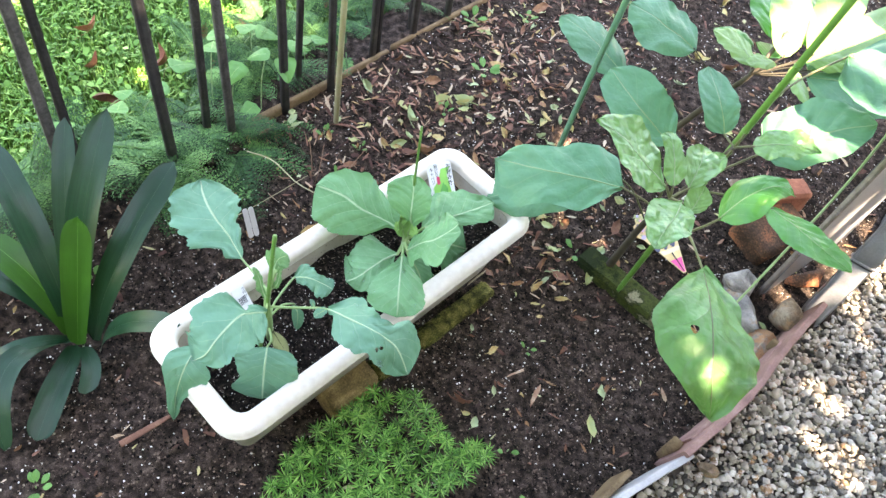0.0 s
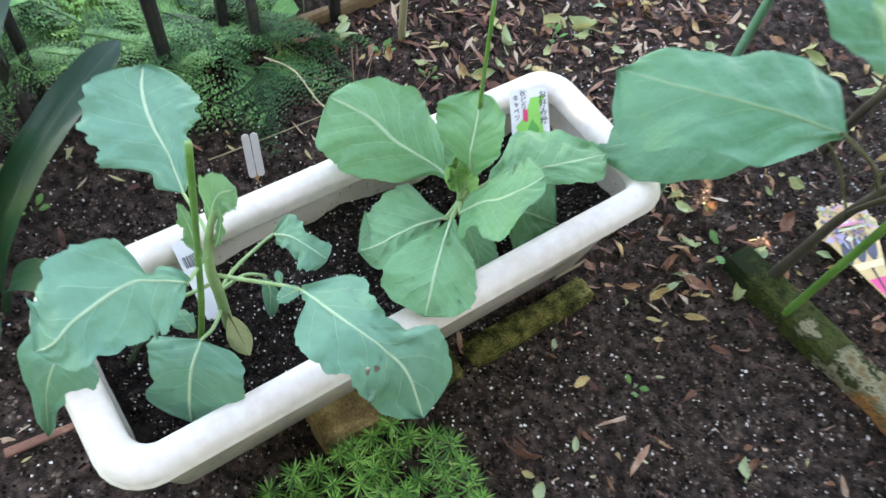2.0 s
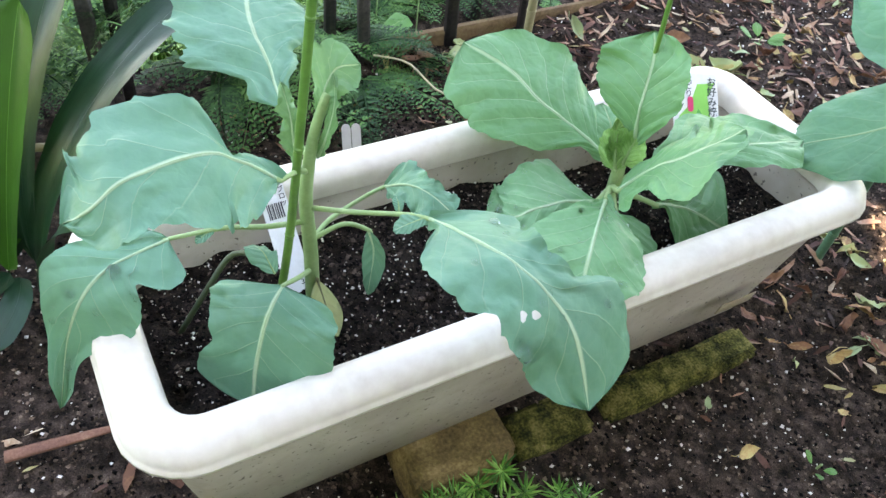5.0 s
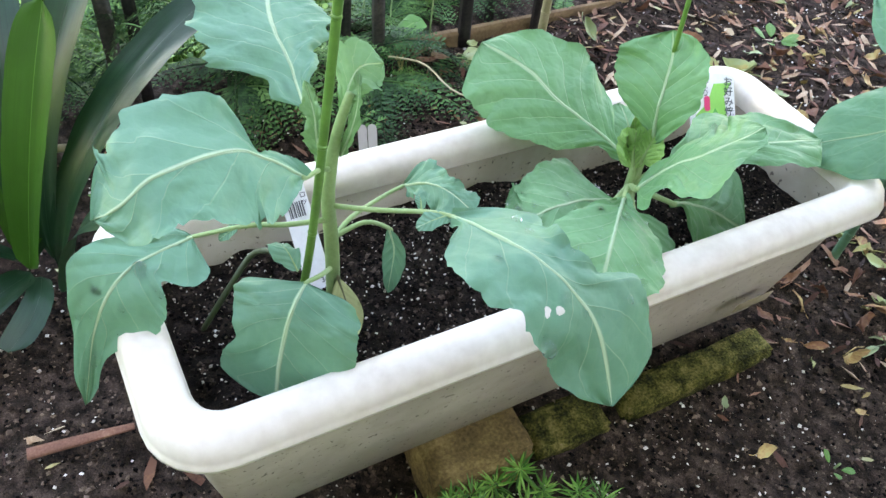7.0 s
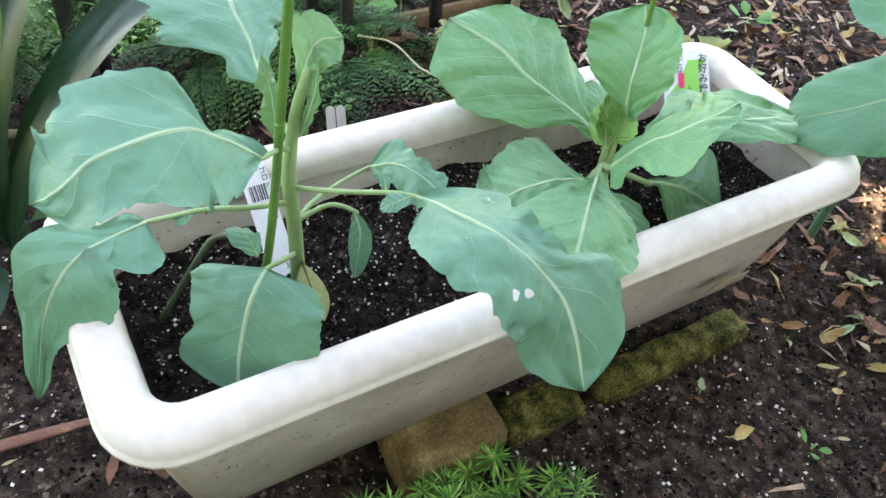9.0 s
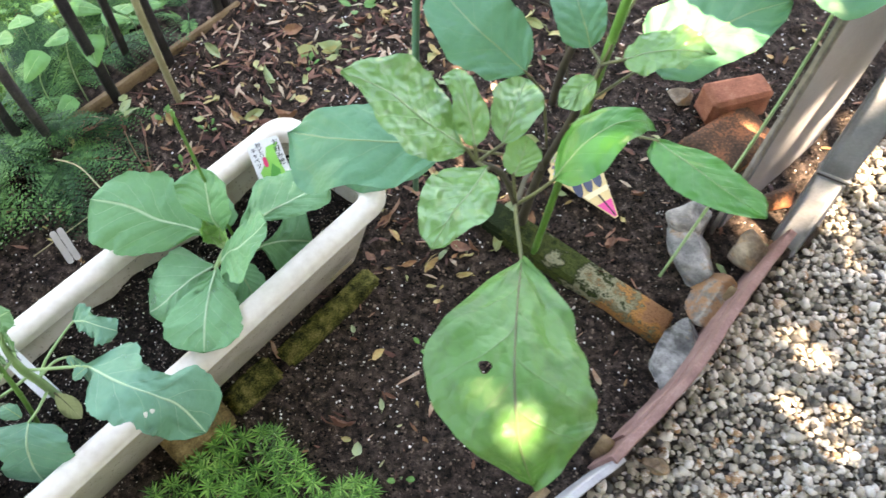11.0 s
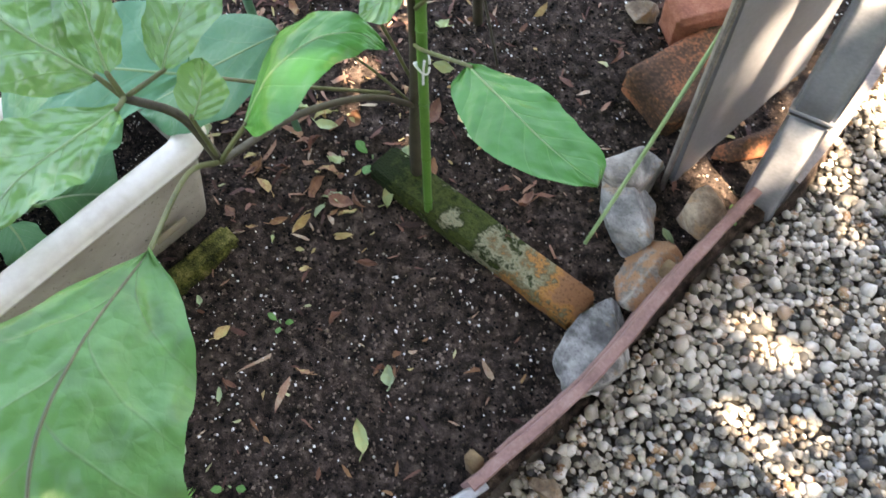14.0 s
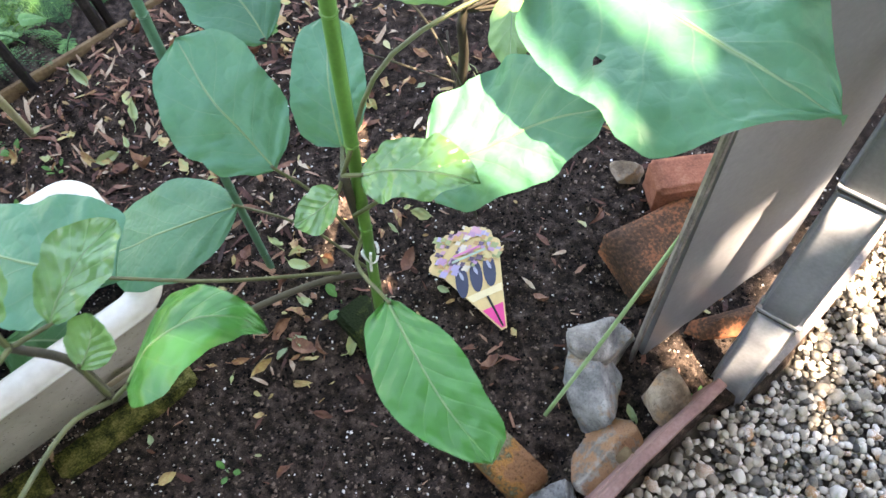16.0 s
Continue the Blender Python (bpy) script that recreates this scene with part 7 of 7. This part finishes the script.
def build_fallen():
    r = rng(15)
    kinds = [fallen_mesh(*a, 300 + i) for i, a in enumerate([(0.036, 0.015, 0.4, 0.6), (0.030, 0.012, 0.2, -0.5), (0.042, 0.016, 0.7, 0.8), (0.026, 0.012, 0.1, 0.4), (0.034, 0.010, 0.9, -0.6), (0.022, 0.013, 0.3, 0.9)])]
    for me in kinds:
        me.materials.append(MAT["fallen"])
    fixed = [(0.883, 1.334), (0.872, 1.322), (1.067, 1.368), (1.085, 1.362), (0.818, 1.443), (0.949, 1.494), (1.032, 1.510), (1.006, 1.598), (1.076, 1.360), (0.839, 1.253), (0.825, 1.268), (0.812, 1.286), (0.833, 2.071), (0.975, 1.600), (0.955, 1.580), (0.942, 1.615), (0.930, 1.560), (0.962, 1.640), (1.050, 1.610), (0.780, 1.745), (0.99, 1.545), (1.22, 1.545), (1.235, 1.60), (1.29, 1.70), (1.30, 1.76), (0.86, 1.40), (1.00, 1.43)]
    spots = [(x, y) for x, y in fixed]
    for cx, cy, k, sd in [(0.960, 1.60, 11, 0.04), (0.86, 1.68, 7, 0.05), (1.08, 1.66, 5, 0.05), (0.72, 1.78, 10, 0.06), (0.62, 1.90, 8, 0.05)]:
        spots += [(cx + r.normal() * sd, cy + r.normal() * sd) for _ in range(k)]
    while len(spots) < 250:
        x, y = r.uniform(0.30, 1.65), r.uniform(1.02, 2.75)
        if fence_side(x, y) > -0.02 or x > board_x(y) - 0.05:
            continue
        p = 0.008 + 0.992 * np.clip((y - 1.50) / 0.35, 0, 1) * np.clip((1.35 - x) / 0.3, 0.25, 1)
        lx, ly = (V(x, y, 0) - PL_C) @ U, (V(x, y, 0) - PL_C) @ W
        if abs(lx) < 0.31 and abs(ly) < 0.10:
            continue
        if r.uniform() < p:
            spots.append((x, y))
    for i, (x, y) in enumerate(spots):
        z = float(soil_z(np.array([x]), np.array([y]))[0])
        o = part("fallen_leaf", kinds[r.integers(6)], None, None, "", pose(x, y, z + 0.007, r.normal() * 24, r.normal() * 20, r.uniform(0, 360)) @ Matrix.Diagonal((*(r.uniform(0.45, 1.25) * V(1, r.uniform(0.7, 1.5), r.uniform(0.8, 2.2))), 1)))
        tagged(o, "small dry fallen leaf lying on the soil", "leaf", "fallen leaves")
    # long brown curled leaves on the lawn
    big = fallen_mesh(0.10, 0.034, 1.3, 1.6, 330)
    big.materials.append(rough_mat("brown_leaf", [(0.3, (0.10, 0.035, 0.020)), (0.6, (0.28, 0.10, 0.05)), (0.85, (0.42, 0.22, 0.12))], 20, 200, 0.6, 0.4, 0.001, 0.35, rand=0.3))
    for x, y, a in [(0.13, 2.06, 70), (0.17, 1.98, 40), (-0.10, 2.00, 60), (0.00, 1.83, 20), (0.22, 2.12, 150), (0.37, 2.30, 120), (0.62, 2.42, 80), (-0.22, 1.78, 10), (0.08, 1.96, 100), (-0.05, 1.90, 30), (0.45, 2.24, 60), (0.16, 2.20, 10)]:
        o = part("brown_leaf", big, None, None, "", pose(x, y, 0.012, r.normal() * 50, r.normal() * 35, a) @ Matrix.Scale(r.uniform(0.45, 0.75), 4))
        tagged(o, "long curled brown dead leaf lying on the lawn", "leaf", "brown leaves on the lawn")


build_fallen()


# ---- loose matter on the soil ----
def scatter(name, label, category, material, n, size, region, seed, flatness=0.7, dens=None, stretch=(1, 1), z_off=0.0, shape="octa"):
    """Many small lumps or flakes in one mesh; region gives x, y, z for random pairs."""
    r = rng(seed)
    x, y, z = region(r, n)
    if dens is not None:
        ok = r.uniform(size=len(x)) < dens(x, y)
        x, y, z = x[ok], y[ok], z[ok]
    n = len(x)
    if shape == "octa":
        base = np.array([(1, 0, 0), (-1, 0, 0), (0, 1, 0), (0, -1, 0), (0, 0, 1), (0, 0, -1)], float)
        tri = np.array([(0, 2, 4), (2, 1, 4), (1, 3, 4), (3, 0, 4), (2, 0, 5), (1, 2, 5), (3, 1, 5), (0, 3, 5)])
    else:
        base = np.array([(-1.2, -0.25, 0.0), (-0.1, -0.75, 0.5), (0.9, -0.55, 0.1), (1.5, 0.25, 0.5), (0.2, 0.8, 0.7), (-0.8, 0.55, 0.1), (0, 0, -0.6)], float)
        tri = np.array([(0, 1, 5), (1, 4, 5), (1, 2, 4), (2, 3, 4), (0, 6, 1), (1, 6, 2), (2, 6, 3), (3, 6, 4), (4, 6, 5), (5, 6, 0)])
    k = len(base)
    s = size[0] + (size[1] - size[0]) * r.uniform(size=n) ** 2
    p = base[None] * (1 + r.normal(0, 0.18 if shape == "octa" else 0.32, (n, k, 1)))
    p = p * np.array([stretch[0], stretch[1], flatness])
    a = r.uniform(0, 6.283, n)
    tx, ty = r.normal(0, 0.35, n), r.normal(0, 0.35, n)
    px = p[..., 0] * np.cos(a)[:, None] - p[..., 1] * np.sin(a)[:, None]
    py = p[..., 0] * np.sin(a)[:, None] + p[..., 1] * np.cos(a)[:, None]
    pz = p[..., 2] + px * tx[:, None] + py * ty[:, None]
    verts = np.stack([px * s[:, None] + x[:, None], py * s[:, None] + y[:, None], pz * s[:, None] + (z + z_off)[:, None]], -1).reshape(-1, 3)
    faces = (np.arange(n)[:, None, None] * k + tri[None]).reshape(-1, 3)
    o = part(name, mesh_from(name, verts, faces, smooth=False), material)
    return tagged(o, label, category, kind="stuff")


def bed_region(r, n):
    x, y = r.uniform(-0.35, 2.0, n), r.uniform(0.75, 2.9, n)
    ok = (x < board_x(y) - 0.012) & (fence_side(x, y) < -0.005)
    x, y = x[ok], y[ok]
    return x, y, soil_z(x, y)


def planter_region(r, n):
    a, b = r.uniform(-0.285, 0.285, n), r.uniform(-0.080, 0.080, n)
    z = SOIL_IN + 0.006 * fbm(a * 14, b * 14, 3, 21) + 0.003 * fbm(a * 60, b * 60, 2, 22) - 0.012 * np.exp(-((a - 0.13) / 0.06) ** 2)
    p = PL_C[:2] + a[:, None] * U[:2] + b[:, None] * W[:2]
    return p[:, 0], p[:, 1], z


def near_density(x, y):
    return np.where((x > 0.15) & (y < 2.0), 0.62, 0.16)


def near_perlite(x, y):
    return np.clip(0.50 + 0.45 * fbm(x * 7, y * 7, 3, 34), 0.08, 1)


def mulch_density(x, y):
    k = np.clip((y - 1.52) / 0.30, 0, 1) * np.clip((1.25 - x) / 0.25, 0.12, 1)
    return 0.04 + 0.96 * k * (0.60 + 0.40 * fbm(x * 6, y * 6, 2, 33))


scatter("soil_crumbs", "small dark crumbs of soil over the bed", "soil", MAT["crumb"], 430000, (0.0005, 0.0034), bed_region, 41, 0.75, near_density)
scatter("soil_crumbs", "small dark crumbs of potting soil in the planter", "soil", MAT["potting_crumb"], 16000, (0.0005, 0.0028), planter_region, 42, 0.75)
scatter("perlite_grains", "white perlite grains scattered over the bed soil", "perlite", MAT["perlite"], 34000, (0.0003, 0.0024), bed_region, 43, 0.8, near_perlite, z_off=0.0018)
scatter("perlite_grains", "white perlite grains in the potting soil", "perlite", MAT["perlite"], 1500, (0.0003, 0.0015), planter_region, 44, 0.8, z_off=0.0015)
scatter("bark_mulch", "reddish bark flakes and broken dry leaves on soil", "mulch", MAT["mulch"], 34000, (0.002, 0.0095), bed_region, 45, 0.30, mulch_density, (1.5, 0.55), 0.003, "flake")
scatter("leaf_litter", "broken bits of yellow and brown leaves on soil", "leaf litter", MAT["dry_leaf"], 5200, (0.003, 0.0085), bed_region, 46, 0.22, lambda x, y: 0.10 + 0.6 * mulch_density(x, y), (1.3, 0.7), 0.003, "flake")


# ---- unseen tree, added so that its crown shades the bed ----
def sun_gap(q):
    """How much sun the crown lets through towards a place of the garden (0 shade, 1 open)."""
    x, y = q[:, 0], q[:, 1]
    gx, gy = x - SUN_TO.x / SUN_TO.z * 0.30, y - SUN_TO.y / SUN_TO.z * 0.30
    lawn = np.clip((fence_side(gx, gy) - 0.16) / 0.10, 0, 1) * np.clip(0.60 + 0.9 * fbm(x * 3.0, y * 3.0, 2, 55), 0, 1)
    grav = np.clip((gx - board_x(gy) - 0.03) / 0.05, 0, 1) * np.clip(0.60 + 0.5 * fbm(x * 6.0, y * 6.0, 2, 56) + 0.34 * np.clip((gy - 1.46) / 0.2, -1, 0.6), 0, 0.86)

    def spot(cx, cy, rx, ry, ang, much=1.0):
        a = radians(ang)
        u = ((x - cx) * math.cos(a) + (y - cy) * math.sin(a)) / rx
        v = (-(x - cx) * math.sin(a) + (y - cy) * math.cos(a)) / ry
        return much * (u * u + v * v < 1)
    out = np.maximum(lawn, grav)
    for s in SUN_SPOTS:
        out = np.maximum(out, spot(*s))
    return out


def at_level(x, y, z, ref=0.30):
    """Where the sun's ray through a place crosses the reference height."""
    k = (ref - z) / SUN_TO.z
    return x + SUN_TO.x * k, y + SUN_TO.y * k


# places where the added crown is opened to let sun patches fall
SUN_SPOTS = [(*at_level(1.215, 1.420, 0.470), 0.060, 0.050, 20, 0.7), (*at_level(1.268, 1.612, 0.55), 0.112, 0.100, 20), (*at_level(0.998, 1.122, 0.55), 0.046, 0.030, 100), (*at_level(1.092, 1.376, 0.565), 0.052, 0.042, 20),
             (*at_level(1.30, 1.84, 0.46), 0.19, 0.13, 20), (*at_level(1.535, 1.632, 0.09), 0.075, 0.060, 20), (*at_level(1.530, 1.672, 0.32), 0.070, 0.055, 20),
             (*at_level(1.64, 1.70, 0.40), 0.085, 0.070, 20), (*at_level(1.69, 1.76, 0.08), 0.190, 0.095, 55)]


def build_tree():
    t = thing("shade_tree", "unseen leafy tree added beside the path to shade the bed", "tree")
    part("trunk", tube_mesh("trunk", spline([(3.6, -0.6, -0.1), (3.55, -0.55, 1.0), (3.35, -0.35, 2.0), (2.9, 0.05, 2.8)], 18), [0.14, 0.11, 0.09, 0.06], 12), MAT["bark"], t)
    r = rng(70)
    for k in range(7):
        a = r.uniform(0, 6.28)
        e = V(2.1 + 1.3 * math.cos(a), 0.7 + 1.3 * math.sin(a), 3.1 + 0.3 * r.normal())
        part("limb", tube_mesh("limb", spline([(3.1, -0.12, 2.5), lerp(V(3.1, -0.12, 2.5), e, 0.5) + V(0, 0, 0.2), e], 10), [0.045, 0.025, 0.01], 7), MAT["bark"], t)
    n = 40000
    p = np.stack([r.uniform(0.2, 4.2, n), r.uniform(-1.2, 3.0, n), 3.1 + 0.35 * r.normal(size=n)], -1)
    q = p - np.array(SUN_TO)[None] * ((p[:, 2] - 0.30) / SUN_TO.z)[:, None]
    rim = ((p[:, 0] - 2.0) / 2.0) ** 2 + ((p[:, 1] - 0.85) / 2.0) ** 2 + 0.25 * fbm(p[:, 0] * 2, p[:, 1] * 2, 2, 71)
    keep = (rim < 1) & (r.uniform(size=n) > sun_gap(q))
    p = p[keep]
    n = len(p)
    ln, wd = r.uniform(0.05, 0.085, n), r.uniform(0.025, 0.045, n)
    d = r.normal(size=(n, 3)) * np.array([1, 1, 0.45])
    d /= np.linalg.norm(d, axis=1)[:, None]
    up = r.normal(size=(n, 3)) * 0.45 + np.array([0, 0, 1])
    s = np.cross(d, up)
    s /= np.linalg.norm(s, axis=1)[:, None]
    nn = np.cross(s, d)
    a = p - d * ln[:, None]
    b = p + d * ln[:, None]
    m1 = p + s * wd[:, None] + nn * 0.008
    m2 = p - s * wd[:, None] + nn * 0.008
    verts = np.stack([a, m1, b, m2], 1).reshape(-1, 3)
    k = np.arange(n)[:, None] * 4
    faces = np.concatenate([k + np.array([[0, 1, 2]]), k + np.array([[0, 2, 3]])], 0)
    part("crown", mesh_from("crown", verts, faces, smooth=False), MAT["crown_leaf"], t, "crown of many small green leaves")


build_tree()


# ---- gravel ----
def build_pebbles():
    r = rng(90)
    balls = []
    for sub in (1, 2):
        bm = bmesh.new()
        bmesh.ops.create_icosphere(bm, subdivisions=sub, radius=1)
        bm.verts.ensure_lookup_table()
        balls.append((np.array([v.co[:] for v in bm.verts]), np.array([[v.index for v in f.verts] for f in bm.faces])))
        bm.free()
    (base, tri), (base_fine, tri_fine) = balls
    step = 0.0099
    xs, ys = np.meshgrid(np.arange(0.9, 2.55, step), np.arange(0.80, 2.85, step))
    x = (xs + 0.5 * step * (np.arange(xs.shape[0])[:, None] % 2) + r.uniform(-0.34, 0.34, xs.shape) * step).ravel()
    y = (ys + r.uniform(-0.34, 0.34, ys.shape) * step).ravel()
    x, y = np.concatenate([x, r.uniform(0.9, 2.4, 3200)]), np.concatenate([y, r.uniform(0.8, 2.8, 3200)])
    top = np.arange(len(x)) >= xs.size
    gap = x - board_x(y)
    ok = (gap > 0.016) & (r.uniform(size=len(x)) < np.clip(0.75 + gap / 0.06, 0, 1)) & (x < 1.62 + 0.62 * (y - 0.8))
    x, y, top = x[ok], y[ok], top[ok]
    n = len(x)
    s = np.clip(r.lognormal(math.log(0.0061), 0.27, n), 0.003, 0.0115)
    z = -0.014 + s * 0.35 + 0.004 * fbm(x * 9, y * 9, 2, 91) + np.where(top, 0.007, 0)
    kinds, kinds_fine = [], []
    for i in range(12):
        flatten = np.array([1.0, r.uniform(0.58, 0.90), r.uniform(0.42, 0.66)])
        cuts = [(unit(r.normal(size=3)), r.uniform(0.46, 0.80)) for _ in range(8)]
        for ball, rows in ((base, kinds), (base_fine, kinds_fine)):
            p = ball * flatten
            for nn, dd in cuts:
                p = p - np.clip(p @ nn - dd, 0, None)[:, None] * nn * 0.95
            rows.append(p * 1.18)
    kinds = np.array(kinds)
    kind = r.integers(12, size=n)
    near = (x - 1.50) ** 2 + (y - 1.45) ** 2 + np.where(top, 0, 0.002)
    single = np.zeros(n, bool)
    single[np.argsort(near)[:300]] = True
    a, b, c = r.uniform(0, 6.283, n), r.normal(0, 0.22, n), r.normal(0, 0.22, n)
    P = kinds[kind]
    ca, sa = np.cos(a)[:, None], np.sin(a)[:, None]
    px, py, pz = P[..., 0] * ca - P[..., 1] * sa, P[..., 0] * sa + P[..., 1] * ca, P[..., 2]
    pz = pz + px * np.tan(b)[:, None] + py * np.tan(c)[:, None]
    verts = np.stack([px * s[:, None] + x[:, None], py * s[:, None] + y[:, None], pz * s[:, None] + z[:, None]], -1)
    m = ~single
    v = verts[m].reshape(-1, 3)
    faces = (np.arange(m.sum())[:, None, None] * len(base) + tri[None]).reshape(-1, 3)
    o = part("pebbles", mesh_from("pebbles", v, faces), MAT["pebble"], GRAVEL, "pale grey and white pebbles of the path")
    o["kind"] = "stuff"
    # lower layer that fills the gaps
    ico = np.array([(0, 0, 1), (0.89, 0, 0.45), (0.28, 0.85, 0.45), (-0.72, 0.53, 0.45), (-0.72, -0.53, 0.45), (0.28, -0.85, 0.45), (0, 0, -0.4)])
    itri = np.array([(0, 1, 2), (0, 2, 3), (0, 3, 4), (0, 4, 5), (0, 5, 1), (6, 2, 1), (6, 3, 2), (6, 4, 3), (6, 5, 4), (6, 1, 5)])
    lo = r.integers(0, n, int(n * 1.1))
    lx, ly = x[lo] + r.normal(0, 0.006, len(lo)), y[lo] + r.normal(0, 0.006, len(lo))
    ls = r.uniform(0.003, 0.0065, len(lo))
    lv = ico[None] * (1 + r.normal(0, 0.15, (len(lo), 7, 1))) * np.array([1.1, 0.9, 0.7])
    lv = np.stack([lv[..., 0] * ls[:, None] + lx[:, None], lv[..., 1] * ls[:, None] + ly[:, None], lv[..., 2] * ls[:, None] + (z[lo] - 0.0045)[:, None]], -1).reshape(-1, 3)
    lf = (np.arange(len(lo))[:, None, None] * 7 + itri[None]).reshape(-1, 3)
    o = part("fine_gravel", mesh_from("fine_gravel", lv, lf), MAT["pebble"], GRAVEL, "finer chips between the pebbles")
    o["kind"] = "stuff"
    shared = []
    for k in range(12):
        me = mesh_from("pebble", kinds_fine[k], tri_fine)
        me.materials.append(MAT["pebble_piece"])
        shared.append(me)
    for i in np.nonzero(single)[0]:
        part("pebble", shared[kind[i]], None, GRAVEL, "", pose(x[i], y[i], z[i], math.degrees(b[i]), math.degrees(c[i]), math.degrees(a[i])) @ Matrix.Scale(s[i], 4))


build_pebbles()
